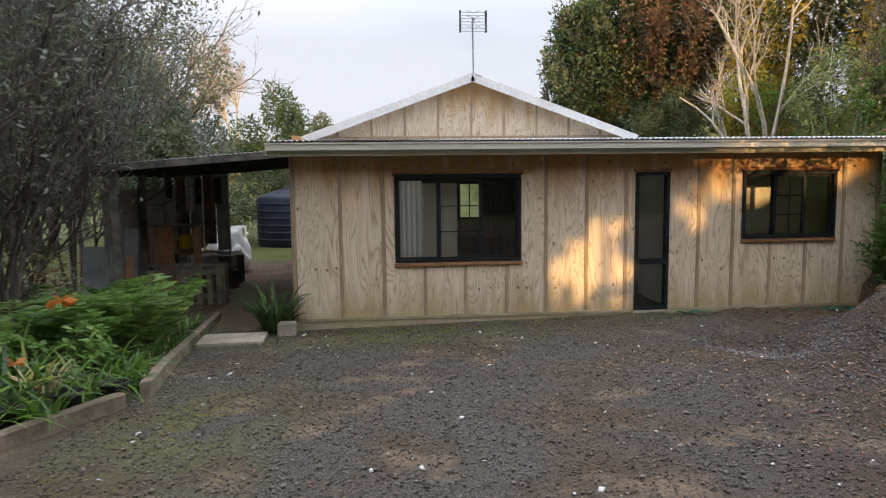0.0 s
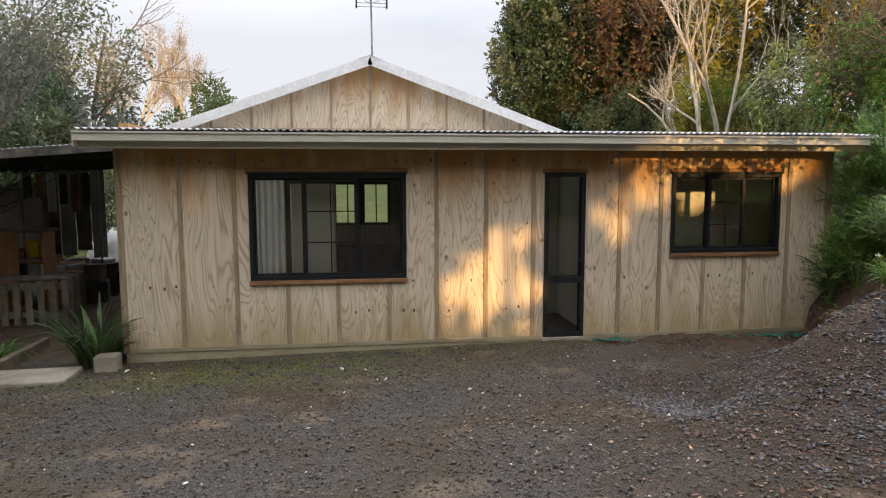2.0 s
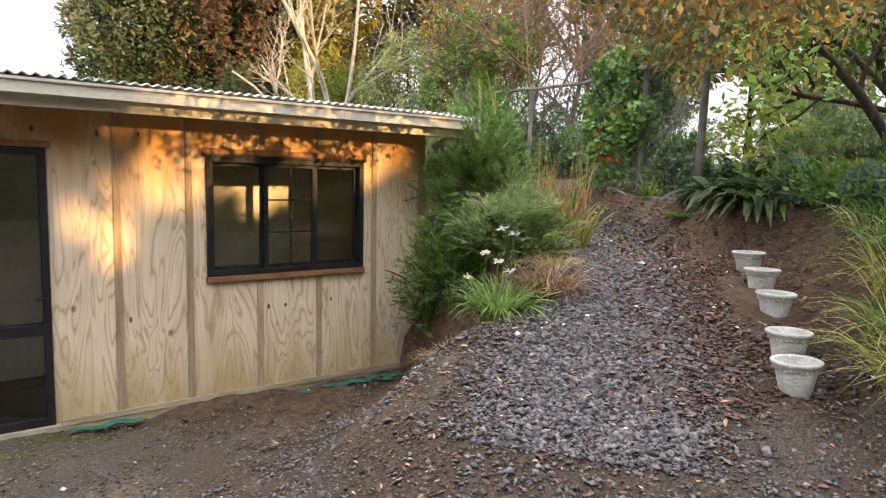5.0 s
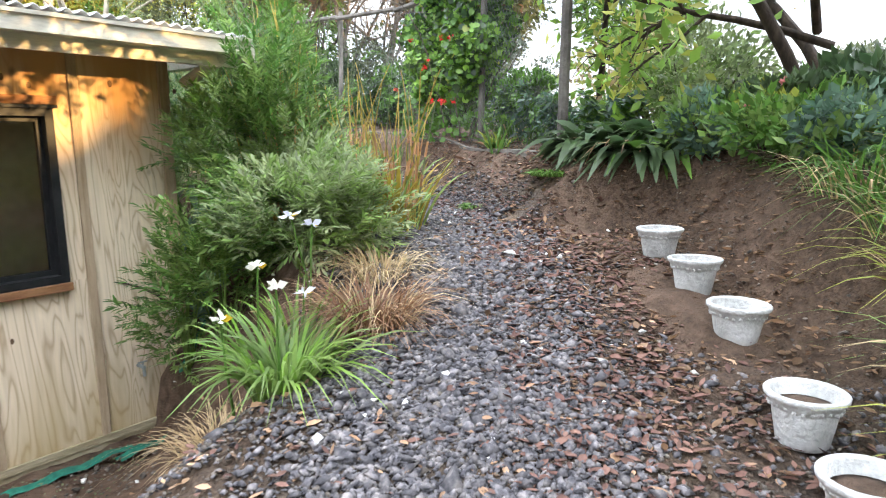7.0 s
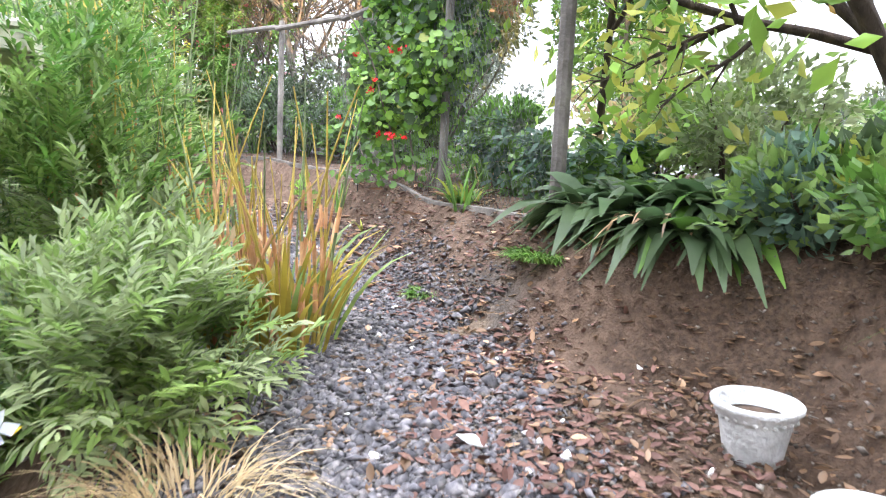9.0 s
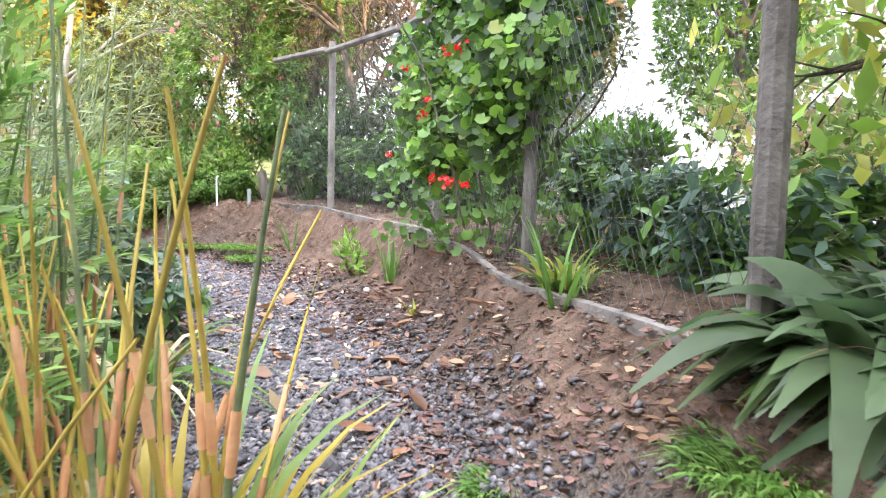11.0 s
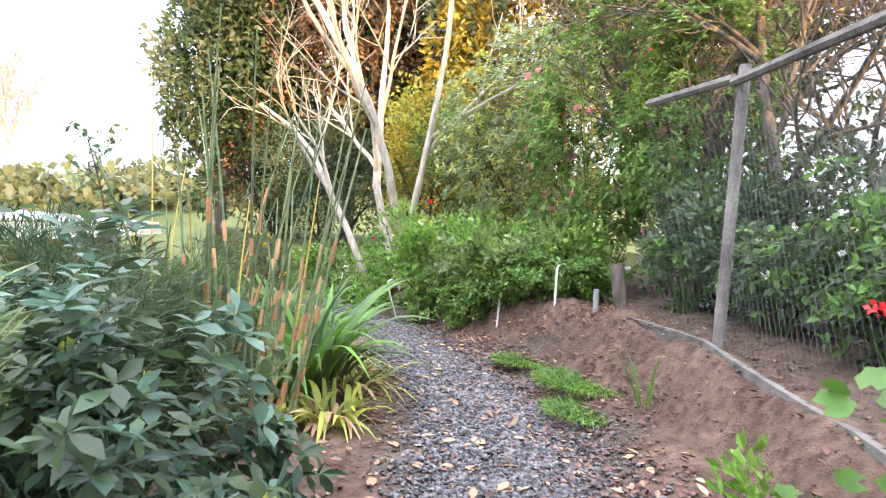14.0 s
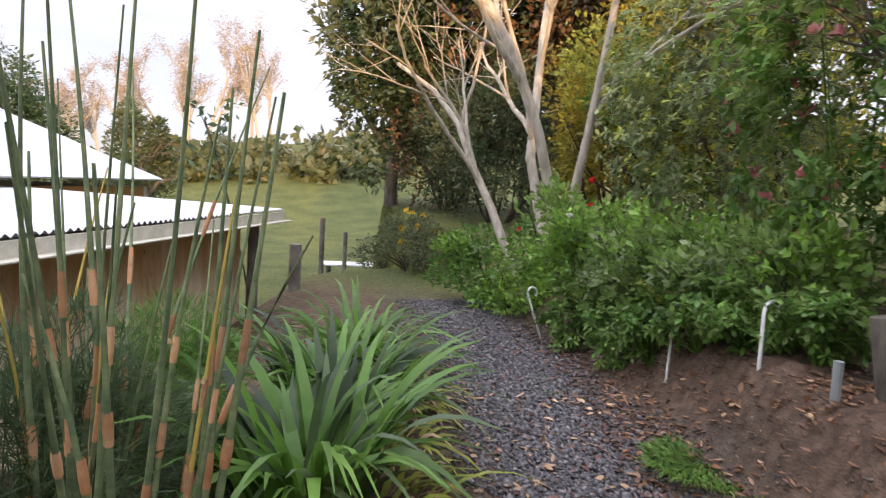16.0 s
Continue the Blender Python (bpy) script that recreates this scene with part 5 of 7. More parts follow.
def bush(seed, x, y, radii, lm, n, leaf, aspect=0.5, lumps=12, lump=0.42, z=None, label="", name="shrub", droop=0.1, second=None, flowers=None, stems=9, bark=None, category="shrub", shell=0.5):
    rng = np.random.default_rng(seed)
    z = lz(x, y) - 0.03 if z is None else z
    ob = empty(name, x, y, z)
    rx, ry, rz = radii
    lines = []
    for k in range(stems):
        a = rng.uniform(0, 6.28)
        P, R = limb(rng, (0.1 * math.cos(a) * rx, 0.1 * math.sin(a) * ry, 0), (math.cos(a) * rx * 0.8, math.sin(a) * ry * 0.8, rz * 1.5), rz * rng.uniform(1.0, 1.7), 0.012 + 0.012 * rz, 0.004, 7, 0.18)
        lines.append((P, R))
    V, F = tubes(lines, 5)
    tagged(attach("branchwork", quick("branchwork", V, F, bark or BARKD, True), ob), kind="stuff")
    st = rng.integers(0, 1 << 30)
    for lmat, cnt in ((lm, n),) + ((second,) if second else ()):
        rr = np.random.default_rng(st)
        C, q = blob_points(rr, cnt, (0, 0, rz), (rx, ry, rz), shell, lumps, lump)
        C = C[C[:, 2] > 0.02]
        dirs = (C - np.array([0, 0, rz * 0.6])) / np.array([rx, ry, rz])
        V, F = leaves(rr if lmat is lm else rng, C + rng.normal(0, 0.02, C.shape), leaf, aspect, droop, 0.7, dirs)
        tagged(attach("foliage", quick("foliage", V, F, lmat), ob), kind="stuff")
        st += 1
    if flowers:
        fm, cnt, fs = flowers
        C, q = blob_points(rng, cnt, (0, 0, rz), (rx, ry, rz), 0.85, 30, 0.25)
        for c in C:
            if c[2] < 0.15:
                continue
            k = 14
            V, F = leaves(rng, np.repeat(c[None], k, 0) + rng.normal(0, fs * 0.12, (k, 3)), fs * 0.6, 0.9, 0, 0.9, np.repeat(unit(c[None] - np.array([[0, 0, rz]])), k, 0))
            attach("flower", quick("flower", V, F, fm), ob)
    return tagged(ob, label, category)


def clump(seed, x, y, n, length, width, lm, radius=0.15, arch=0.9, lift=1.3, name="strap_plant", label="", second=None, z=None, category="plant", seg=5):
    rng = np.random.default_rng(seed)
    ob = empty(name, x, y, lz(x, y) - 0.03 if z is None else z)
    for lmat, cnt, k in ((lm, n, 1.0),) + ((second,) if second else ()):
        a = rng.uniform(0, 6.28, cnt)
        rr = radius * np.sqrt(rng.random(cnt))
        B = np.stack([rr * np.cos(a), rr * np.sin(a), np.zeros(cnt)], 1)
        b = a + rng.normal(0, 0.5, cnt)
        V, F = blades(rng, B, np.stack([np.cos(b), np.sin(b), np.zeros(cnt)], 1), length * k, width, arch, seg, 0.7, lift)
        tagged(attach("foliage", quick("foliage", V, F, lmat), ob), kind="stuff")
    return tagged(ob, label, category)


def fern(seed, x, y, n, length, lm, label="", z=None):
    rng = np.random.default_rng(seed)
    ob = empty("fern", x, y, lz(x, y) if z is None else z)
    S, lines = [], []
    for k in range(n):
        a = rng.uniform(0, 6.28)
        L = length * rng.uniform(0.6, 1.1)
        t = np.linspace(0, 1, 18)
        d = np.array([math.cos(a), math.sin(a), 0])
        P = d * (t * 0.65 * L)[:, None] + np.array([0, 0, 1]) * (L * (1.15 * t - 0.5 * t ** 2.2))[:, None]
        lines.append((P, np.linspace(0.004, 0.001, 18)))
        side = np.array([-d[1], d[0], 0])
        for sg in (-1, 1):
            C = np.repeat(P[3:], 1, 0)
            w = np.sin(np.pi * np.clip(t[3:], 0, 1) ** 0.8) * 0.22 * L + 0.02
            dirs = np.repeat((sg * side)[None], len(C), 0) + 0.35 * np.gradient(P, axis=0)[3:] / (L / 18)
            v, f = leaves(rng, C, 1.0, 0.26, 0.1, 0.1, dirs)
            v = v.reshape(-1, 5, 3)
            v = C[:, None] + (v - C[:, None]) * w[:, None, None]
            S.append((v.reshape(-1, 3), f))
    V, F = merge(S)
    tagged(attach("foliage", quick("foliage", V, F, lm), ob), kind="stuff")
    V, F = tubes(lines, 4)
    attach("midrib_work", quick("midrib_work", V, F, lm), ob)
    return tagged(ob, label, "fern")


REEDG = mat("reed_green", ((0.09, 0.135, 0.065), (0.23, 0.27, 0.13)), 3, 0.6, 0.1, (1, 1, 4), island=0.25)
REEDY = mat("reed_yellow", ((0.34, 0.26, 0.05), (0.48, 0.36, 0.09)), 3, 0.6, 0.1, island=0.25)
SHEATH = mat("reed_sheath", ((0.42, 0.19, 0.08), (0.56, 0.33, 0.18)), 5, 0.7, 0.1, island=0.3)


def reeds(seed, x, y, n, height, radius, label, yellow=0.3, rad=0.009, lean=0.25):
    rng = np.random.default_rng(seed)
    ob = empty("reed_clump", x, y, lz(x, y) - 0.03)
    g, yl, sh, fl = [], [], [], []
    for k in range(n):
        a, r0 = rng.uniform(0, 6.28), radius * math.sqrt(rng.random())
        b = np.array([r0 * math.cos(a), r0 * math.sin(a), 0])
        h = height * rng.uniform(0.55, 1.08)
        d = np.array([math.cos(a), math.sin(a), 0]) * lean * rng.uniform(0.1, 1.0) + np.array([rng.normal(0, 0.08), rng.normal(0, 0.08), 1])
        t = np.linspace(0, 1, 8)
        P = b + unit(d) * h * t[:, None] + np.array([0.12 * rng.normal(), 0.12 * rng.normal(), 0]) * (t ** 2)[:, None]
        R = rad * rng.uniform(0.7, 1.2) * (1.05 - 0.75 * t)
        (yl if rng.random() < yellow else g).append((P, R))
        for f in np.arange(0.10 + 0.1 * rng.random(), 0.68, 0.19):
            if rng.random() < 0.3:
                continue
            i = min(int(f * 7), 6)
            p = P[i] + (P[i + 1] - P[i]) * (f * 7 - i)
            ax = unit(P[i + 1] - P[i])
            rr = R[i] * 1.15
            sh.append((np.array([p, p + ax * 0.05, p + ax * 0.11 * rng.uniform(0.7, 1.3)]), np.array([rr, rr * 1.12, rr * 0.95])))
            if rng.random() < 0.4:
                fl.append(p + ax * 0.06)
    for nm, ln, m in (("canework", g, REEDG), ("pale_canework", yl, REEDY), ("sheathing", sh, SHEATH)):
        if ln:
            V, F = tubes(ln, 6)
            tagged(attach(nm, quick(nm, V, F, m, True), ob), kind="stuff")
    if fl:
        V, F = leaves(rng, np.array(fl), 0.06, 0.4, -0.5, 0.5, np.repeat(np.array([[0, 0, 0.6]]), len(fl), 0))
        tagged(attach("bract_scatter", quick("bract_scatter", V, F, L_STRAW), ob), kind="stuff")
    return tagged(ob, label, "reeds")


def plume(seed, x, y, radii, lm, n, label, name="feathery_shrub"):
    """Fine feathery foliage: many thin threads on arching stems."""
    rng = np.random.default_rng(seed)
    ob = empty(name, x, y, lz(x, y) - 0.03)
    rx, ry, rz = radii
    C, q = blob_points(rng, int(n * 1.6), (0, 0, rz), radii, 0.45, 26, 0.34)
    C = C[C[:, 2] > 0.0]
    dirs = (C - np.array([0, 0, rz * 0.5])) / np.array(radii)
    V, F = leaves(rng, C, 0.10, 0.06, 0.25, 0.6, dirs)
    tagged(attach("foliage", quick("foliage", V, F, lm), ob), kind="stuff")
    lines = []
    for k in range(26):
        a = rng.uniform(0, 6.28)
        lines.append(limb(rng, (0, 0, 0), (math.cos(a) * rx, math.sin(a) * ry, rz * 1.8), rz * rng.uniform(1.3, 1.9), 0.008, 0.002, 7, 0.1))
    V, F = tubes(lines, 4)
    tagged(attach("branchwork", quick("branchwork", V, F, lm), ob), kind="stuff")
    return tagged(ob, label, "shrub")


def flower_stalks(seed, x, y, pts, label, petal, heart=None, size=0.06):
    rng = np.random.default_rng(seed)
    for dx, dy, h in pts:
        ob = empty("flower", x + dx, y + dy, lz(x + dx, y + dy) - 0.02)
        P, R = limb(rng, (0, 0, 0), (rng.normal(0, 0.05), rng.normal(0, 0.05), 1), h, 0.006, 0.004, 5, 0.03)
        V, F = tubes([(P, R)], 5)
        attach("stalk", quick("stalk", V, F, L_GREEN), ob)
        for k in range(6):
            a = k * math.pi / 3
            V, F = leaves(rng, P[-1][None], size * 1.3, 0.6, 0.0, 0.1, np.array([[math.cos(a), math.sin(a), 0.45 if k % 2 else -0.1]]))
            attach("petal", quick("petal", V, F, heart if heart and k == 0 else petal), ob)
        tagged(ob, label, "flower", "flowers by the path")


def ovals(rng, C, dirs, size, aspect=0.5, curl=0.15):
    """Oval leaves with a sunken midrib, their faces turned up, growing from the points C."""
    n = len(C)
    d = unit(dirs)
    s = unit(np.cross(d, np.array([0, 0, 1.0]) + 0.35 * rng.normal(size=(n, 3))))
    u = np.cross(s, d)
    L = (size * rng.uniform(0.65, 1.25, n))[:, None]
    W = L * aspect * 0.5
    at = lambda t, w, h: C + d * L * t + s * W * w + u * L * h
    rows = [at(0, 0, 0), at(0.32, 0.72, 0.02), at(0.64, 1.0, 0.0), at(1, 0, -curl), at(0.64, -1.0, 0.0), at(0.32, -0.72, 0.02), at(0.34, 0, -0.03), at(0.66, 0, -0.05)]
    V = np.stack(rows, 1).reshape(-1, 3)
    f = np.array([[0, 6, 1], [1, 6, 7], [1, 7, 2], [2, 7, 3], [3, 7, 4], [4, 7, 5], [5, 7, 6], [5, 6, 0]])
    return V, (np.arange(n)[:, None, None] * 8 + f[None]).reshape(-1, 3)


def leaf_shrub(seed, x, y, radii, lm, n, size, kind, label, second=None, lumps=26, lump=0.30, shell=0.35, name="shrub", stems=16, flowers=None, z=None):
    """A shrub of leaf groups: 'pinnate' sprays of narrow leaflets, or 'whorl' rosettes of oval leaves at the shoot tips."""
    rng = np.random.default_rng(seed)
    rx, ry, rz = radii
    ob = empty(name, x, y, lz(x, y) - 0.03 if z is None else z)
    C, q = blob_points(rng, n, (0, 0, rz), radii, shell, lumps, lump)
    keep = C[:, 2] > 0.03
    C, q = C[keep], q[keep]
    ax = unit((C - np.array([0, 0, rz * 0.45])) / np.array(radii) + 0.35 * rng.normal(size=C.shape) + np.array([0, 0, 0.25]))
    side = unit(np.cross(ax, np.array([0, 0, 1.0]) + 0.3 * rng.normal(size=ax.shape)))
    up = np.cross(side, ax)
    P, D = [], []
    if kind == "pinnate":
        for t in (0.10, 0.26, 0.42, 0.58, 0.74, 0.88):
            for sg in (-1, 1):
                P.append(C + ax * size * t - up * size * 0.18 * t * t)
                D.append(ax * 0.75 + sg * side * (0.95 - 0.45 * t) - up * 0.15)
        P.append(C + ax * size * 0.95 - up * size * 0.18)
        D.append(ax - up * 0.35)
        leaf, aspect = size * 0.40, 0.24
    else:
        for k in range(6):
            a = k * math.pi / 3
            P.append(C - ax * size * 0.15 * (k % 2))
            D.append(ax * (0.40 - 0.35 * (k % 2)) + side * math.cos(a) + up * math.sin(a))
        leaf, aspect = size, 0.44
    own = np.tile(rng.random(len(C)), len(P))
    P, D = np.concatenate(P), np.concatenate(D)
    share = 1.0 if second is None else second[1]
    for m, pick in ((lm, own < share),) + (() if second is None else ((second[0], own >= share),)):
        V, F = ovals(rng, P[pick], D[pick] + 0.12 * rng.normal(size=D[pick].shape), leaf, aspect)
        tagged(attach("foliage", quick("foliage", V, F, m), ob), kind="stuff")
    lines = []
    for k in range(stems):
        e = C[rng.integers(0, len(C))]
        t = np.linspace(0, 1, 7)[:, None]
        lines.append((np.array([0.12 * e[0], 0.12 * e[1], 0]) * (1 - t) + e * t + np.array([0, 0, 0.25 * rz]) * t * (1 - t), np.linspace(0.008, 0.003, 7)))
    V, F = tubes(lines, 5)
    tagged(attach("branchwork", quick("branchwork", V, F, lm), ob), kind="stuff")
    if flowers:
        for c in C[rng.integers(0, len(C), flowers[1])]:
            V, F = leaves(rng, np.repeat(c[None], 12, 0) + rng.normal(0, 0.008, (12, 3)) + np.array([0, 0, 0.02]), flowers[2], 0.7, 0, 0.9, np.repeat(np.array([[0, 0, 1.0]]), 12, 0))
            attach("flower", quick("flower", V, F, flowers[0]), ob)
    return tagged(ob, label, "shrub")


# front bed at the left
rb = np.random.default_rng(5)
for k in range(9):
    x, y = -2.75 + rb.uniform(-0.9, 0.35), 4.6 + k * 0.42
    clump(100 + k, x, y, 34, 0.95, 0.04, L_GREEN if k % 3 else L_DARK, 0.14, 1.1, 1.4, "flax_lily", "green strap-leaved lily in the front bed", (L_YELLOWG, 8, 0.8))
for k, (x, y) in enumerate(((-2.9, 6.6), (-2.5, 7.3), (-3.2, 7.2), (-3.6, 6.4), (-2.75, 8.2), (-3.4, 8.2))):
    fern(140 + k, x, y, 20, 1.3, L_FRESH if k % 2 else L_GREEN, "bright green fern in the front bed")
for k, (x, y) in enumerate(((-2.25, 6.2), (-2.35, 6.9), (-2.4, 7.7), (-2.5, 8.6), (-2.6, 9.3), (-2.2, 5.5))):
    clump(160 + k, x, y, 50, 0.65, 0.024, L_GREEN, 0.12, 1.3, 1.1, "grassy_plant", "arching green grassy plant over the edging", (L_STRAW, 6, 0.8))
clump(180, -2.4, 4.75, 24, 0.5, 0.02, L_STRAW, 0.08, 0.9, 1.3, "dry_clump", "dry straw-coloured strap plant in a nursery pot", z=lz(-2.4, 4.75) + 0.15)
for k, (x, y) in enumerate(((-2.3, 4.5), (-2.2, 5.0), (-2.75, 4.9), (-3.0, 4.3), (-2.15, 5.7), (-2.6, 6.4))):
    clump(191 + k, x, y, 28, 0.7, 0.035, L_FRESH if k % 2 else L_GREEN, 0.12, 1.1, 1.4, "flax_lily", "bright green strap-leaved lily in the front bed", (L_GREEN, 14, 0.9))
clump(181, -2.6, 4.2, 22, 0.8, 0.04, L_BRIGHT, 0.12, 1.2, 1.2, "flax_lily", "green strap-leaved lily in the front bed")
flower_stalks(185, -2.9, 6.0, ((0, 0, 0.85), (0.05, 0.05, 0.82)), "orange lily flower above ferns", L_ORANGE, None, 0.10)
flower_stalks(186, -2.5, 4.6, ((0, 0, 0.5),), "faded orange flower in the front bed", L_ORANGE, None, 0.08)
clump(190, -1.22, 8.72, 95, 0.90, 0.045, L_DARK, 0.16, 0.95, 1.6, "agapanthus", "dark green strap plant at the house corner", (L_GREEN, 20, 0.9))
for k, (x, y) in enumerate(((-2.55, 5.6), (-3.1, 5.3), (-2.9, 7.9), (-3.5, 5.8))):
    leaf_shrub(620 + k, x, y, (0.4, 0.4, 0.32), L_GREEN, 120, 0.10, "whorl", "broad-leaved green plant in the front bed", (L_FRESH, 0.7), 18, 0.34)
# thicket at the left
for k, (x, y, h) in enumerate(((-5.2, 6.2, 6.6), (-6.0, 8.4, 7.2), (-5.0, 9.0, 6.0), (-6.8, 6.0, 7.0), (-5.6, 11.0, 6.8), (-7.4, 10.0, 7.6), (-4.9, 4.6, 5.6), (-5.8, 13.0, 7.0))):
    tree(200 + k, x, y, h, 0.05, L_GREY, 6500, 0.085, BARK, (0.12 if k % 2 else 0.0, -0.05, 1), 2, (9, 12), 0.5, 0.55, 0.15, 0.09, 0.2, 0.4,
         "slender many-stemmed grey-green tree of a thicket", 5, fork=0.28, second=(L_OLIVE, 2500))
for k, (x, y) in enumerate(((-5.0, 7.2), (-5.4, 9.8), (-5.2, 5.2), (-6.2, 7.0))):
    bush(220 + k, x, y, (0.9, 0.9, 0.7), L_OLIVE, 1600, 0.08, 0.4, label="scrubby olive undergrowth beneath the thicket", second=(L_STRAW, 500))
bush(224, -5.7, 22.6, (1.7, 0.9, 1.3), L_OLIVE, 4200, 0.11, 0.45, 36, 0.27, label="olive shrubbery at the end of the lawn", second=(L_GREY, 1800))
bush(225, -3.6, 25.2, (2.2, 0.9, 1.6), L_OLIVE, 5200, 0.12, 0.45, 40, 0.25, label="olive hedge shrub beyond the water tank", second=(L_DARK, 1800))
# trees beyond the carport and the roof
for k, (x, y, h, m, rx) in enumerate(((-7.2, 24, 8.5, L_GREY, 2.4), (-4.3, 29, 6.8, L_DARK, 1.7), (-9.5, 20, 9.5, L_GREY, 2.6), (-2.2, 33, 5.4, L_OLIVE, 1.3), (-11.5, 27, 9, L_OLIVE, 3.0), (-6, 18.5, 5.5, L_GREY, 1.5), (-5.2, 16.4, 3.6, L_OLIVE, 0.9))):
    tree(240 + k, x, y, h, 0.13, m, 8000, 0.16, BARK, depth=3, kids=(4, 5), ratio=0.5, low=0.25, label="dense grey-green tree beyond the carport", second=(L_DARK, 2500), crown=(h * 0.55, rx, h * 0.45, 26, 0.34))

# back trees
BT = [(260, 9.9, 25.6, 8.6, L_DARK, 2.3, "large dark evergreen tree behind the house", (L_OLIVE, 7000), 12000),
      (261, 8.35, 25.1, 6.4, L_DARK, 1.7, "dark evergreen tree with sunlit top", (L_OLIVE, 5000), 8000),
      (262, 11.3, 24.2, 8.6, L_BROWN, 1.9, "brown fine-twigged tree behind the bare tree", (L_OLIVE, 5000), 9000),
      (263, 14.4, 22.0, 8.2, L_GOLD, 2.0, "tall golden-leaved tree behind the garden", (L_OLIVE, 7000), 12000),
      (264, 17.4, 19.8, 9.2, L_OLIVE, 2.4, "tall olive-green tree beyond the garden", (L_GOLD, 6000), 14000),
      (265, 12.9, 25.5, 9.0, L_GOLD, 1.8, "golden tree behind the bare tree", (L_BROWN, 4000), 11000),
      (266, 19.8, 15.0, 8.0, L_OLIVE, 2.2, "olive tree beyond the fence", (L_BROWN, 5000), 11000),
      (268, 23.5, 12.0, 7.5, L_GREEN, 2.0, "green tree beyond the shed", (L_OLIVE, 3000), 8000),
      (269, 28.5, 1.5, 8.0, L_OLIVE, 2.2, "olive tree beyond the bank", (L_GREEN, 3000), 8000)]
for sd, x, y, h, m, rx, lb, sec, n in BT:
    tree(sd, x, y, h, 0.17, m, int(n * 1.25), 0.19, BARK, depth=3, kids=(4, 6), ratio=0.5, ang=0.8, low=0.15, label=lb, second=sec, crown=(h * 0.56, rx, h * 0.46, 55, 0.25))
tree(267, 15.8, 14.2, 5.2, 0.09, L_BROWN, 5000, 0.05, BARK, depth=3, kids=(6, 8), ratio=0.55, ang=0.7, low=0.15, spread=0.15, label="twiggy brown tree behind the fence")
tree(270, 14.6, 15.8, 5.4, 0.08, L_AUTUMN, 3500, 0.06, BARK, depth=3, kids=(6, 8), ratio=0.55, ang=0.7, low=0.15, spread=0.15, label="twiggy autumn tree behind the fence")
# bare tree by the path
tree(280, 11.6, 17.7, 5.8, 0.075, L_GOLD, 0, bark=BARKP, lean=(-0.05, 0, 1), depth=3, kids=(4, 5), ratio=0.62, ang=0.65, low=0.35, up=0.03, wob=0.10, stems=3, fork=0.22, label="bare pale-barked tree with many limbs", bare=True)
tree(281, 11.30, 17.9, 4.6, 0.055, L_GOLD, 0, bark=BARKP, lean=(-0.45, -0.1, 1), depth=3, kids=(4, 5), ratio=0.6, ang=0.6, low=0.4, up=0.02, label="bare pale leaning tree", bare=True)

# shrubs along the far right of the path
leaf_shrub(300, 13.25, 15.0, (1.0, 1.0, 1.8), L_GREEN, 1700, 0.085, "whorl", "tall camellia with pink and red flowers", (L_FRESH, 0.55), 90, 0.19, 0.6, "camellia", 10, (L_PINK, 60, 0.065))
leaf_shrub(390, 13.6, 13.95, (0.85, 0.75, 1.7), L_GREEN, 1200, 0.08, "whorl", "tall leafy camellia beside the fence end", (L_FRESH, 0.55), 70, 0.22, 0.6, "camellia", 10, (L_PINK, 12, 0.06))
leaf_shrub(301, 12.95, 16.9, (1.2, 1.1, 1.65), L_SOFT, 1500, 0.075, "whorl", "large pale olive-green shrub beside the bare tree", (L_YELLOWG, 0.75), 90, 0.20, 0.6, stems=10)
bush(302, 12.3, 15.35, (0.6, 0.6, 0.42), L_FRESH, 1500, 0.075, 0.5, 26, 0.27, label="low green shrub at the path edge", second=(L_BRIGHT, 900), shell=0.3, flowers=(L_YEL, 2, 0.05))
bush(303, 11.95, 16.3, (0.65, 0.6, 0.5), L_FRESH, 1800, 0.07, 0.45, 28, 0.27, label="spreading green shrub at the path edge", second=(L_BRIGHT, 1000), flowers=(L_WHITE, 4, 0.06), shell=0.3)
bush(304, 11.75, 17.0, (0.7, 0.6, 0.6), L_BRIGHT, 1900, 0.08, 0.5, 28, 0.27, label="green shrub under the bare tree", second=(L_FRESH, 1200), flowers=(L_REDF, 4, 0.06), shell=0.3)
bush(305, 11.0, 18.2, (0.8, 0.8, 0.5), L_BRIGHT, 2400, 0.08, 0.5, label="bright green shrub beside the path", second=(L_GREEN, 2000))
bush(306, 9.5, 20.9, (0.6, 0.6, 0.5), L_OLIVE, 2600, 0.07, 0.4, label="olive shrub covered with yellow flowers", flowers=(L_YEL, 16, 0.10))
bush(307, 13.3, 19.8, (1.4, 1.3, 1.5), L_GREEN, 4600, 0.08, 0.45, 40, 0.26, label="dark evergreen shrub behind the bare tree", second=(L_OLIVE, 3000))
bush(391, 10.8, 22.6, (1.5, 1.2, 1.5), L_OLIVE, 6000, 0.09, 0.45, 44, 0.25, label="dark evergreen shrub beneath the tall evergreen", second=(L_DARK, 3000))
bush(392, 9.7, 24.6, (1.3, 1.2, 1.8), L_DARK, 5600, 0.10, 0.45, 44, 0.25, label="rounded evergreen shrub at the field edge", second=(L_BROWN, 2400))
bush(318, 12.5, 20.6, (1.1, 1.0, 1.9), L_GOLD, 5200, 0.10, 0.5, 36, 0.27, label="tall yellow-leaved shrub behind the bare tree", second=(L_YELLOWG, 3000), name="shrub")
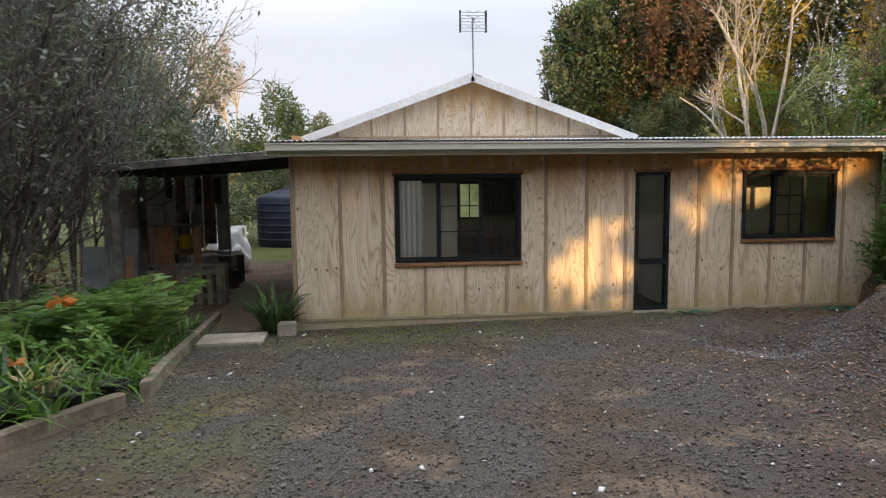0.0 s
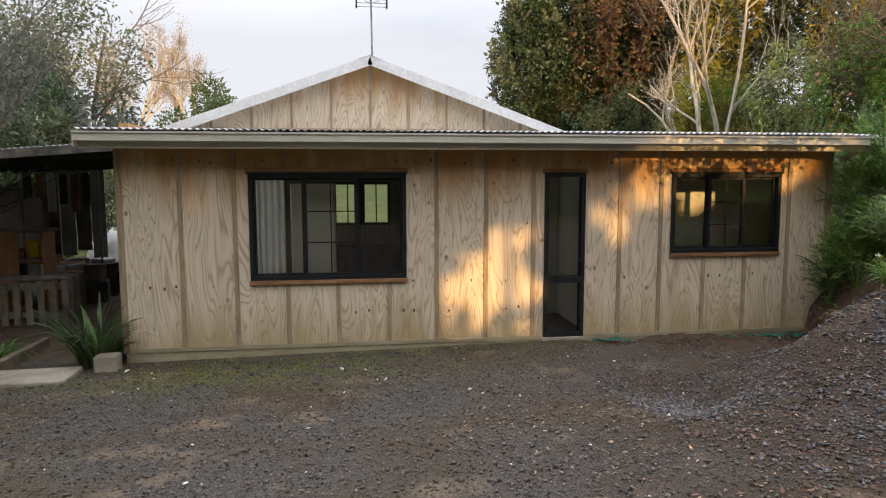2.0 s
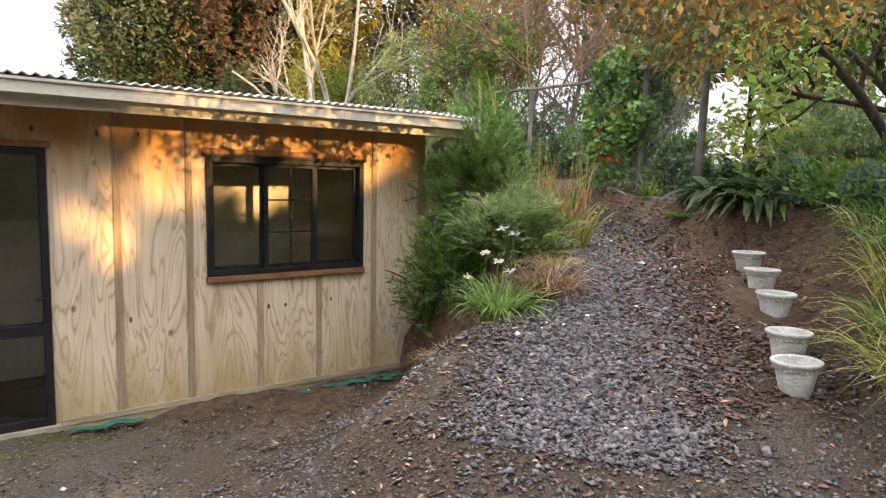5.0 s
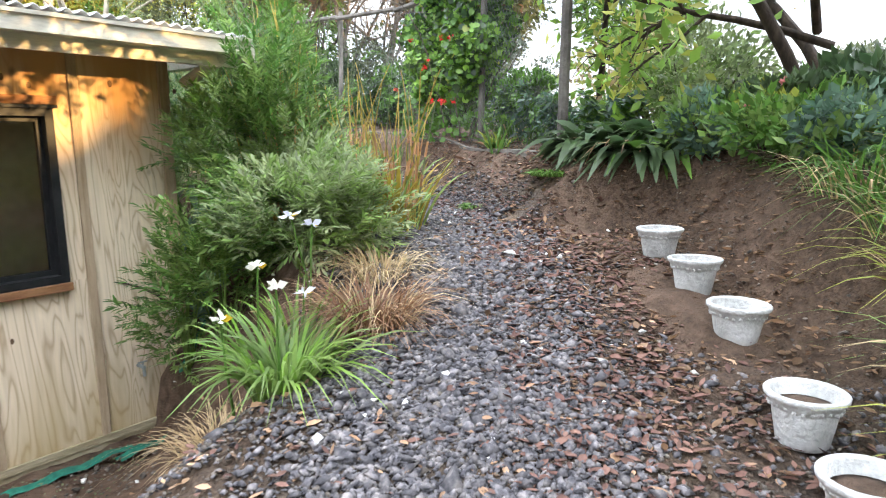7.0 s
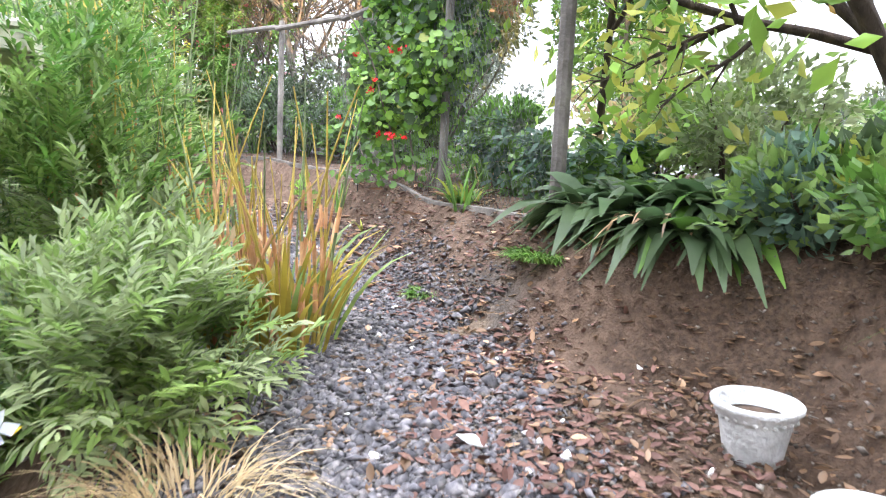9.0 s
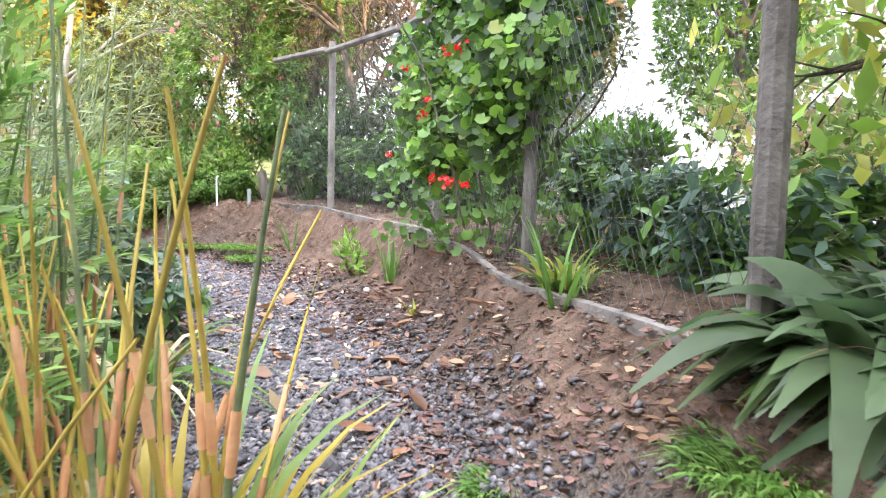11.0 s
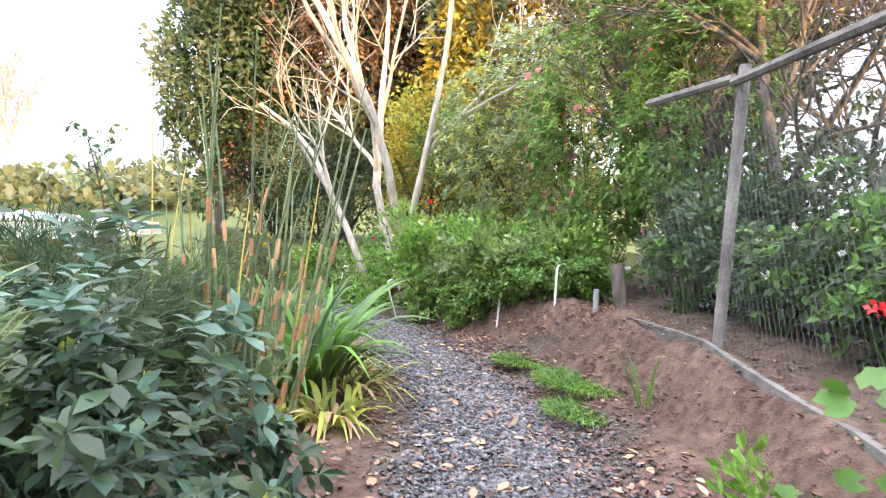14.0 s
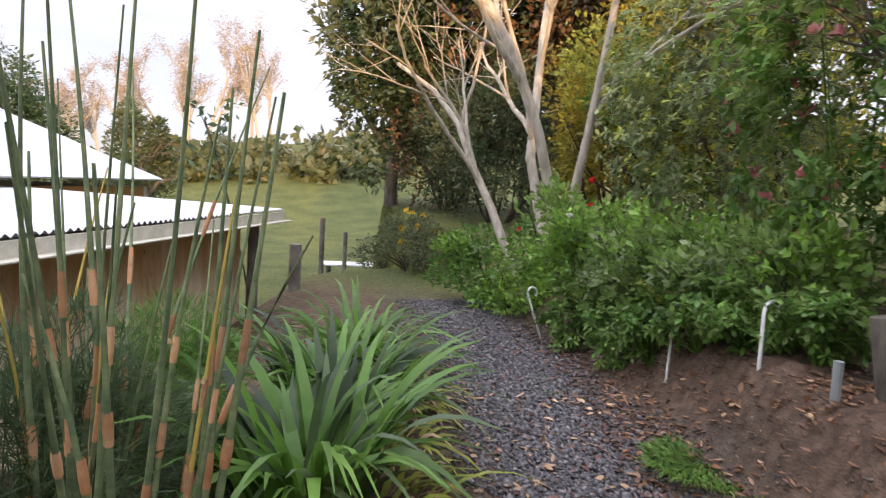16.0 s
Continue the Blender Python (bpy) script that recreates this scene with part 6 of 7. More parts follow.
bush(319, 14.2, 18.6, (1.3, 1.2, 1.9), L_OLIVE, 5200, 0.10, 0.5, 36, 0.27, label="tall olive shrub behind the camellia", second=(L_YELLOWG, 2500), name="shrub")
bush(308, 8.9, 23.0, (1.0, 1.0, 0.5), L_OLIVE, 3000, 0.07, 0.4, label="low olive shrub near the table")
for k, (x, y, rx, rz) in enumerate(((12.42, 14.25, 0.34, 0.26), (12.22, 14.62, 0.34, 0.26), (12.05, 15.1, 0.36, 0.28), (11.85, 15.6, 0.36, 0.28), (11.62, 16.2, 0.36, 0.30), (12.62, 13.95, 0.26, 0.22))):
    leaf_shrub(660 + k, x, y, (rx, rx, rz), L_GREEN, 200, 0.06, "whorl", "low leafy plants trailing over the bank", (L_FRESH, 0.6), 22, 0.30, 0.3)
bush(309, 12.7, 14.5, (0.5, 0.42, 0.36), L_FRESH, 1000, 0.08, 0.5, 20, 0.30, label="low green plants on the bank top", second=(L_BRIGHT, 500), shell=0.3)
bush(393, 12.35, 14.75, (0.38, 0.36, 0.28), L_FRESH, 800, 0.07, 0.5, 20, 0.30, label="low trailing plants over the bank", second=(L_SOFT, 400), shell=0.3)
bush(310, 12.1, 15.75, (0.5, 0.5, 0.36), L_FRESH, 1000, 0.08, 0.5, 20, 0.30, label="low green plants at the path edge", second=(L_SOFT, 600), shell=0.3)
fern(311, 12.2, 15.0, 12, 0.5, L_YELLOWG, "small yellow-green fern at the path edge")
for k, (x, y, rx, rz) in enumerate(((15.2, 6.0, 0.8, 0.35), (16.5, 8.2, 1.0, 0.5), (14.6, 4.2, 1.0, 0.5), (17.5, 5.5, 1.2, 0.6), (13.2, 6.4, 0.5, 0.3))):
    bush(312 + k, x, y, (rx, rx, rz), L_OLIVE if k % 2 else L_GREEN, 2600, 0.10, 0.45, 20, 0.32, label="leafy bush beyond the garden bank", second=(L_GREY, 1000))
# behind the fence
for k, (x, y, rx, rz, m) in enumerate(((13.6, 11.8, 0.6, 0.45, L_GREEN), (13.4, 13.0, 0.6, 0.5, L_DARK), (13.5, 10.2, 0.5, 0.4, L_OLIVE), (12.5, 8.8, 0.5, 0.35, L_GREEN), (14.4, 12.6, 0.8, 0.8, L_OLIVE), (15.5, 11.0, 0.8, 0.8, L_GREY))):
    bush(320 + k, x, y, (rx, rx, rz), m, 2600, 0.075, 0.5, label="leafy shrub behind the wire fence", second=(L_GREY, 700), flowers=(L_WHITE, 5, 0.05) if k < 2 else None)
for k, (x, y) in enumerate(((11.9, 8.6), (12.3, 7.9), (11.5, 7.6), (12.9, 9.2), (12.2, 8.4))):
    clump(330 + k, x, y, 60, 0.75, 0.018, L_GREEN, 0.2, 1.3, 1.2, "long_grass", "long green grass behind the fence", (L_STRAW, 14, 0.9))


for k, (x, y, rx, rz) in enumerate(((12.95, 10.55, 0.36, 0.34), (13.15, 11.4, 0.42, 0.40), (13.2, 12.3, 0.44, 0.45), (13.1, 13.2, 0.42, 0.45), (13.7, 12.0, 0.6, 0.6), (13.9, 10.9, 0.6, 0.5))):
    leaf_shrub(326 + k, x, y, (rx, rx, rz), L_GREEN, 210, 0.085, "whorl", "dense leafy shrub with pale flowers behind the wire fence", (L_DARK, 0.45), 26, 0.30, 0.4, flowers=(L_WHITE, 5, 0.03))
for k, (x, y, h) in enumerate(((14.3, 13.0, 4.6), (14.9, 11.6, 4.4), (13.9, 14.6, 4.8))):
    tree(610 + k, x, y, h, 0.06, L_BROWN, 2600, 0.05, BARK, depth=3, kids=(6, 8), ratio=0.55, ang=0.7, low=0.12, spread=0.16, label="twiggy brown shrub-like tree behind the fence", second=(L_AUTUMN, 900), stems=2, fork=0.3)


for k, (x, y, rx) in enumerate(((11.15, 7.45, 0.34), (11.6, 8.05, 0.36), (12.15, 8.75, 0.36), (11.9, 7.5, 0.4))):
    leaf_shrub(336 + k, x, y, (rx, rx, 0.28), L_GREEN, 150, 0.10, "whorl", "dark leafy plants behind the foot of the fence", (L_TEAL, 0.5), 20, 0.32, 0.3)


def round_leaves(rng, C, size, dirs):
    """Rounded, lobed, slightly cupped leaves."""
    n = len(C)
    d = unit(unit(dirs) + 0.75 * rng.normal(size=(n, 3)))
    s = unit(np.cross(d, rng.normal(size=(n, 3))))
    u = np.cross(d, s)
    r = (size * rng.uniform(0.55, 1.2, n))[:, None]
    ring = [C + r * (math.cos(a) * s + math.sin(a) * u) * (1.04 if i % 2 else 0.90) * (0.45 if i == 0 else 1.0) + d * r * (0.22 if i % 2 else 0.10) for i, a in enumerate(np.arange(12) * 2 * math.pi / 12)]
    V = np.stack([C] + ring, 1).reshape(-1, 3)
    o = np.arange(n)[:, None, None] * 13
    F = (o + np.array([[0, i + 1, (i + 1) % 12 + 1] for i in range(12)])[None]).reshape(-1, 3)
    return V, F


def geranium(seed):
    """The climber on the fence."""
    rng = np.random.default_rng(seed)
    ob = empty("climbing_geranium", 11.45, 9.2, 1.45)
    spots = np.array([(-0.40, -0.55, 0.85), (-0.30, -0.45, 1.15), (0.0, 0.0, 1.5), (0.1, 0.35, 0.75), (-0.40, -0.62, 0.70), (0.25, 0.5, 0.95), (-0.1, -0.2, 1.75), (-0.35, -0.6, 1.4), (0.2, 0.55, 1.25),
                      (-0.35, -0.5, 1.75), (-0.1, 0.1, 0.65), (-0.15, -0.3, 0.95), (-0.15, -0.75, 1.2), (-0.2, -0.8, 1.65), (0.05, -0.05, 1.2), (0.1, 0.25, 1.7), (-0.5, -0.85, 0.95), (-0.05, 0.2, 0.95)])
    lines = [limb(rng, (s[0] * 0.15, s[1] * 0.3, -0.2), s + np.array([0, 0, 0.3]), float(np.linalg.norm(s)) * 1.1, 0.010, 0.005, 8, 0.14) for s in spots[::2]]
    V, F = tubes(lines, 6)
    tagged(attach("branchwork", quick("branchwork", V, F, BARK, True), ob), kind="stuff")
    for m, cnt in ((L_GREEN, 2600), (L_DARK, 1700), (L_BRIGHT, 2000), (L_YELLOWG, 70)):
        k = rng.integers(0, len(spots), cnt)
        q = unit(rng.normal(size=(cnt, 3)))
        C = spots[k] + q * 0.27 * rng.uniform(0.5, 1, (cnt, 1))
        V, F = round_leaves(rng, C, 0.034, q * 0.6 + np.array([-0.5, -0.35, 0.6]))
        tagged(attach("foliage", quick("foliage", V, F, m), ob), kind="stuff")
    hang = np.stack([rng.uniform(-0.35, 0.3, 420), rng.uniform(-0.8, 0.6, 420), rng.uniform(0.05, 0.6, 420)], 1)
    V, F = round_leaves(rng, hang, 0.034, np.repeat(np.array([[-0.5, -0.35, 0.5]]), 420, 0))
    tagged(attach("foliage", quick("foliage", V, F, L_GREEN), ob), kind="stuff")
    for p in ((0.08, 0.74, 1.25), (-0.12, 0.42, 1.15), (-0.46, -0.11, 0.87), (-0.39, -0.0, 0.81), (-0.53, -0.21, 0.45), (-0.72, -0.51, 0.43), (0.22, 0.95, 0.65), (-0.8, -0.64, 1.01), (-0.89, -0.77, 0.41), (-0.68, -0.45, 1.03), (-0.67, -0.43, 0.45)):
        k = 18
        V, F = leaves(rng, np.array(p)[None] + rng.normal(0, 0.011, (k, 3)), 0.020, 0.95, 0, 1.0, np.repeat(np.array([[-0.7, -0.5, 0.4]]), k, 0))
        attach("flower_head", quick("flower_head", V, F, L_REDF), ob, "red flower head")
    return tagged(ob, "climbing geranium with red flowers on the fence", "climber")


geranium(340)
tree(345, 12.6, 8.0, 3.2, 0.05, L_GREEN, 2600, 0.16, BARKD, (-0.2, -0.1, 1), 2, (5, 6), 0.55, 0.8, 0.3, 0.03, 0.18, 0.42, "large-leaved tree hanging over the fence", second=(L_TEAL, 700), droop=0.8)
clump(346, 10.83, 8.12, 26, 0.32, 0.03, L_GREEN, 0.10, 1.0, 1.3, "iris_clump", "young green iris leaves at the fence foot", (L_YELLOWG, 16, 1.0))
clump(347, 10.62, 8.0, 9, 0.45, 0.03, L_GREEN, 0.04, 0.4, 1.5, "iris_clump", "upright iris leaves in bare soil")
clump(348, 11.63, 10.1, 6, 0.42, 0.035, L_GREEN, 0.05, 0.3, 1.5, "gladiolus", "upright gladiolus leaves in bare soil")
clump(349, 12.25, 12.3, 4, 0.38, 0.025, L_GREEN, 0.03, 0.3, 1.5, "gladiolus", "single upright gladiolus shoot in soil")
bush(350, 11.80, 10.75, (0.10, 0.10, 0.15), L_BRIGHT, 160, 0.07, 0.4, 8, 0.5, label="small leafy plant in bare soil", name="seedling", category="plant", stems=3)
clump(351, 11.15, 9.35, 5, 0.22, 0.025, L_YELLOWG, 0.03, 0.9, 1.2, "gladiolus", "small leaning shoot in bare soil")

# right bank
clump(360, 10.42, 6.72, 430, 0.46, 0.15, L_DARK, 0.40, 1.5, 1.35, "aspidistra", "broad dark-leaved aspidistra clump on the bank", (L_GREEN, 40, 0.95), seg=7)
clump(362, 10.1, 6.42, 230, 0.40, 0.13, L_DARK, 0.28, 1.7, 1.15, "aspidistra", "broad dark-leaved aspidistra drooping over the bank", (L_GREEN, 24, 0.95), seg=7)
clump(361, 10.5, 6.3, 260, 0.50, 0.15, L_DARK, 0.38, 1.5, 1.35, "aspidistra", "broad dark-leaved aspidistra clump on the bank", (L_GREEN, 50, 0.95), seg=7)
bush(367, 12.1, 6.7, (0.8, 0.7, 0.55), L_SOFT, 2200, 0.08, 0.45, 30, 0.28, label="pale leafy shrub behind the aspidistra", second=(L_FRESH, 1200), shell=0.3)
bush(368, 12.9, 7.5, (0.9, 0.8, 0.6), L_FRESH, 2400, 0.08, 0.45, 30, 0.28, label="leafy shrub beyond the fence", second=(L_STRAW, 900), shell=0.3)
for k, (x, y, r) in enumerate(((9.95, 5.95, 0.34), (9.72, 5.5, 0.34), (9.5, 5.15, 0.32), (10.0, 5.3, 0.4))):
    bush(380 + k, x, y, (r, r, 0.2), L_GREEN if k % 2 else L_TEAL, 900, 0.075, 0.45, 22, 0.28, label="green hellebore plants at the edge of the bank", second=(L_FRESH, 500), name="hellebore", shell=0.3, flowers=(L_PINK, 2, 0.05) if k == 1 else None)
bush(369, 10.15, 5.75, (0.35, 0.35, 0.22), L_YELLOWG, 700, 0.08, 0.5, 16, 0.32, label="yellow-green hellebore plants on the bank", second=(L_GREEN, 700), name="hellebore", shell=0.3)
clump(363, 10.1, 6.5, 40, 0.26, 0.028, L_DRY, 0.32, 1.9, 0.8, "dry_clump", "dead brown leaves under the aspidistra", z=lz(10.1, 6.5) + 0.08)
bush(364, 10.25, 5.55, (0.45, 0.5, 0.22), L_DARK, 1500, 0.10, 0.5, label="dark teal hellebore plants on the bank", second=(L_YELLOWG, 500), name="hellebore", flowers=(L_PINK, 3, 0.05))
bush(365, 10.3, 4.9, (0.55, 0.5, 0.28), L_DARK, 1900, 0.10, 0.5, label="leafy green plants on the bank", second=(L_DARK, 900))
for k, (x, y) in enumerate(((8.75, 4.75), (8.5, 4.3), (8.15, 4.0), (9.1, 5.0), (8.95, 4.35), (7.9, 3.7), (9.4, 4.7))):
    clump(370 + k, x, y, 120, 0.6, 0.012, L_GREEN, 0.22, 1.2, 1.2, "long_grass", "long grass tuft on the bank above the pots", (L_STRAW, 50, 0.9))
for k, (x, y) in enumerate(((7.6, 4.25), (7.95, 4.45), (7.75, 4.05), (8.1, 4.2), (8.35, 4.6), (7.45, 4.0), (8.0, 3.85))):
    clump(520 + k, x, y, 110, 0.62, 0.014, L_FRESH if k % 2 else L_YELLOWG, 0.16, 1.1, 1.3, "long_grass", "long yellow-green grass tuft beside the pots", (L_STRAW, 40, 0.9))
bush(379, 9.6, 4.2, (0.7, 0.7, 0.36), L_GREEN, 3200, 0.08, 0.45, label="leafy shrub above the bank", second=(L_DARK, 1500))
# overhanging trees at the right
def overhang(seed, base, limbs, n, lm, second, label, leaf=0.075, spread=0.14, droop=0.5, lumps=()):
    rng = np.random.default_rng(seed)
    x, y = base
    ob = empty("tree", x, y, lz(x, y) - 0.1)
    lines, tips = [], []
    for start, d, ln, r in limbs:
        l2, t2 = branching(rng, start, d, ln, r, 2, (7, 9), 0.42, 0.75, -0.02, 0.10, 0.3)
        lines += l2
        tips.append(t2)
    tips = np.concatenate(tips)
    zb = lz(x, y) - 0.1

    def clear(P):
        """Nothing hangs into the way of a walker, nor in front of the beds further on."""
        w = P + np.array([x, y, zb])
        zt, st, off = along(w[:, 0], w[:, 1])
        low = w[:, 2] - zt < 1.75
        return ~((np.abs(off) < 1.2) & low) & ~((w[:, 0] > 7.6) & (off < 1.0)) & (w[:, 1] < 1.25 * w[:, 0] - 1.9)
    lines = [l for k, l in enumerate(lines) if len(l[0]) and (k == 0 or clear(l[0]).all())]
    V, F = tubes(lines, 6)
    attach("trunk", quick("trunk", V, F, BARKD, True), ob)
    for m, cnt in ((lm, n), second):
        C = tips[rng.integers(0, len(tips), cnt)] + rng.normal(0, spread, (cnt, 3))
        C = C[clear(C)]
        for lx, ly, lzz, lr, share in lumps:
            k = int(cnt * share * 0.5)
            q = unit(rng.normal(size=(k, 3))) * rng.uniform(0.2, 1, (k, 1)) ** 0.5
            C = np.concatenate([C, q * lr * np.array([1, 1, 0.75]) + np.array([lx - x, ly - y, lzz - zb])])
        V, F = leaves(rng, C, leaf, 0.45, droop)
        tagged(attach("crown", quick("crown", V, F, m), ob), kind="stuff")
    return tagged(ob, label, "tree")


overhang(400, (10.6, 4.3), (((0, 0, 0), (-0.45, 0.2, 0.9), 2.6, 0.07), ((-0.35, 0.15, 0.9), (-1.0, 0.30, 0.36), 4.4, 0.045), ((-0.3, 0.2, 1.1), (-1.0, 0.48, 0.40), 4.6, 0.045), ((-0.3, 0.2, 1.2), (-1.0, 0.14, 0.50), 4.4, 0.04), ((-0.3, 0.2, 1.3), (-1.0, 0.40, 0.34), 4.4, 0.035),
                            ((-0.5, 0.1, 1.1), (-1.0, 0.0, 0.42), 3.4, 0.04), ((-0.5, 0.2, 1.3), (-0.7, 0.5, 0.7), 3.0, 0.04), ((0, 0, 0.3), (0.2, 0.4, 1), 3.0, 0.06)),
         9000, L_AUTUMN, (L_OLIVE, 7500), "overhanging tree with yellowing autumn leaves", 0.075, 0.15,
         lumps=((6.9, 5.1, 2.75, 0.55, 0.05), (6.9, 5.8, 3.0, 0.5, 0.05), (7.5, 5.7, 2.9, 0.6, 0.06), (8.2, 5.1, 2.85, 0.6, 0.06), (7.5, 6.1, 3.1, 0.5, 0.05), (8.3, 6.2, 3.05, 0.6, 0.05), (7.2, 4.5, 2.6, 0.5, 0.05), (7.8, 6.0, 2.75, 0.5, 0.07), (8.0, 5.6, 2.6, 0.5, 0.07), (7.6, 5.0, 2.75, 0.5, 0.06)))
overhang(401, (11.4, 5.5), (((0, 0, 0), (-0.35, 0.3, 0.9), 2.6, 0.06), ((-0.1, 0.1, 0.7), (-0.9, 0.55, 0.45), 2.2, 0.035), ((-0.1, 0.1, 0.9), (-0.9, 0.15, 0.5), 2.2, 0.035), ((0, 0, 0.8), (-0.4, 0.9, 0.5), 2.2, 0.035), ((0, 0, 0.5), (0.3, 0.4, 0.9), 2.6, 0.05)),
         1700, L_BRIGHT, (L_YELLOWG, 1300), "magnolia with bright green leaves over the bank", 0.12, 0.16, 0.2)

# bed between the house and the path
leaf_shrub(420, 8.30, 8.30, (0.6, 0.5, 0.70), L_FRESH, 620, 0.17, "pinnate", "ferny green shrub beside the house corner", (L_GREEN, 0.5), 34, 0.26)
leaf_shrub(421, 7.72, 8.42, (0.26, 0.24, 0.40), L_FRESH, 130, 0.15, "pinnate", "soft green shrub against the wall", (L_GREEN, 0.5), 18, 0.32)
plume(422, 8.55, 9.6, (0.65, 0.7, 0.95), L_GREEN, 3600, "tall feathery green shrub in the bed")
plume(460, 9.05, 9.5, (0.5, 0.5, 0.95), L_SOFT, 2600, "pale feathery shrub behind the reeds")
clump(423, 7.12, 6.68, 190, 0.52, 0.018, L_FRESH, 0.13, 1.15, 1.4, "iris_clump", "bright green arching iris leaves", (L_BRIGHT, 60, 1.0))
flower_stalks(424, 7.05, 6.75, ((-0.12, 0.0, 0.42), (0.02, -0.1, 0.45), (0.08, 0.12, 0.62)), "white iris flower with a yellow throat", L_WHITE, L_YEL, 0.036)
clump(425, 7.60, 6.68, 620, 0.44, 0.006, L_RUST, 0.16, 1.2, 1.35, "dry_grass_tuft", "rust-brown dry grass tuft at the path edge", (L_STRAW, 120, 1.1))
clump(463, 7.95, 6.95, 260, 0.40, 0.006, L_STRAW, 0.14, 1.2, 1.2, "dry_grass_tuft", "pale straw grass tuft at the path edge")
clump(464, 7.5, 7.05, 40, 0.5, 0.018, L_BRIGHT, 0.10, 0.7, 1.5, "iris_clump", "upright green iris leaves", (L_GREEN, 20, 1.0))
flower_stalks(465, 7.5, 7.0, ((0.03, 0.0, 1.17 - lz(7.53, 7.0)), (0.10, 0.04, 1.22 - lz(7.6, 7.04)), (-0.17, -0.12, 0.42)), "pale blue-white iris flower with a yellow throat", L_IRIS, L_YEL, 0.042)
clump(426, 7.2, 7.25, 260, 0.46, 0.006, L_STRAW, 0.2, 1.2, 1.15, "dry_grass_tuft", "pale dry grass tuft near the wall")
leaf_shrub(427, 7.95, 7.55, (0.50, 0.44, 0.30), L_SOFT, 430, 0.16, "pinnate", "soft ferny shrub at the path edge", (L_FRESH, 0.6), 30, 0.28)
leaf_shrub(471, 8.25, 7.45, (0.34, 0.32, 0.24), L_FRESH, 260, 0.15, "pinnate", "low ferny shrub at the path edge", (L_SOFT, 0.5), 26, 0.28)
leaf_shrub(472, 7.75, 8.05, (0.42, 0.40, 0.42), L_FRESH, 330, 0.17, "pinnate", "ferny green shrub in the bed", (L_GREEN, 0.5), 28, 0.28)
bush(473, 7.95, 8.75, (0.22, 0.2, 0.45), L_TEAL, 26, 0.34, 0.5, 10, 0.4, label="broad blue-green lily leaves near the house corner", name="arum_lily", flowers=(L_WHITE, 5, 0.10), stems=6, category="plant")
leaf_shrub(474, 8.75, 8.75, (0.50, 0.45, 0.85), L_GREEN, 420, 0.17, "pinnate", "tall ferny shrub behind the reeds", (L_FRESH, 0.45), 34, 0.25)
leaf_shrub(428, 8.36, 8.02, (0.38, 0.35, 0.36), L_SOFT, 320, 0.16, "pinnate", "soft ferny shrub behind the path edge", (L_FRESH, 0.55), 28, 0.28)
clump(466, 8.90, 7.70, 80, 0.60, 0.030, L_GOLD, 0.20, 0.6, 1.5, "yellow_reed_leaves", "yellow dying reed leaves at the path edge", (L_FRESH, 26, 1.05))
reeds(430, 8.82, 7.76, 60, 1.05, 0.26, "reed clump with yellow and orange stems", 0.85, 0.008, 0.10)
reeds(431, 8.7, 8.5, 60, 1.75, 0.36, "tall green reed clump with orange sheaths", 0.45, 0.007, 0.08)
plume(432, 8.75, 10.4, (0.65, 0.7, 0.8), L_SOFT, 3400, "grey-green feathery shrub in the bed")
clump(433, 9.5, 9.3, 50, 0.7, 0.04, L_GREEN, 0.2, 1.3, 1.2, "strap_plant", "green strap-leaved plant at the path edge", (L_STRAW, 12, 0.9))
leaf_shrub(475, 10.02, 10.25, (0.24, 0.26, 0.26), L_TEAL, 70, 0.08, "whorl", "low whorled green bush leaning over the path edge", (L_GREEN, 0.6), 16, 0.35, 0.4)
clump(434, 9.95, 10.75, 40, 0.5, 0.04, L_GREEN, 0.15, 1.3, 1.1, "strap_plant", "green strap-leaved plant at the path edge", (L_STRAW, 16, 0.9))
leaf_shrub(435, 9.66, 10.62, (0.54, 0.58, 0.58), L_TEAL, 330, 0.085, "whorl", "leafy blue-green bush with whorled glossy leaves", (L_DARK, 0.38), 40, 0.24, 0.45, flowers=(L_YELLOWG, 14, 0.022))
leaf_shrub(436, 9.2, 11.05, (0.5, 0.5, 0.62), L_TEAL, 260, 0.085, "whorl", "leafy green bush with small pale buds", (L_DARK, 0.35), 34, 0.26, 0.45, flowers=(L_WHITE, 8, 0.022))
plume(437, 9.15, 11.8, (0.6, 0.65, 0.72), L_DARK, 9000, "dark feathery shrub in the bed")
plume(469, 9.5, 12.45, (0.5, 0.5, 0.55), L_DARK, 8000, "dark feathery shrub among the reeds")
plume(470, 9.45, 13.4, (0.42, 0.45, 0.45), L_GREEN, 5000, "feathery green shrub beside the strap plants")
reeds(438, 9.85, 12.3, 26, 2.1, 0.28, "tall reed clump with orange papery sheaths", 0.15, 0.013, 0.20)
reeds(439, 9.45, 12.5, 10, 2.0, 0.3, "tall reed clump with orange papery sheaths", 0.2, 0.011, 0.30)
clump(440, 10.2, 13.2, 95, 1.05, 0.065, L_GREEN, 0.24, 1.15, 1.5, "strap_plant", "large green strap-leaved plant beside the path", (L_DARK, 40, 0.95), seg=7)
clump(441, 10.1, 14.2, 100, 1.0, 0.055, L_GREEN, 0.28, 1.15, 1.4, "strap_plant", "large green strap-leaved plant beside the path", (L_DARK, 40, 0.95), seg=7)
clump(442, 9.9, 15.4, 80, 1.0, 0.045, L_GREEN, 0.25, 1.2, 1.25, "strap_plant", "green strap-leaved plant beside the path", (L_GREEN, 30, 0.95))
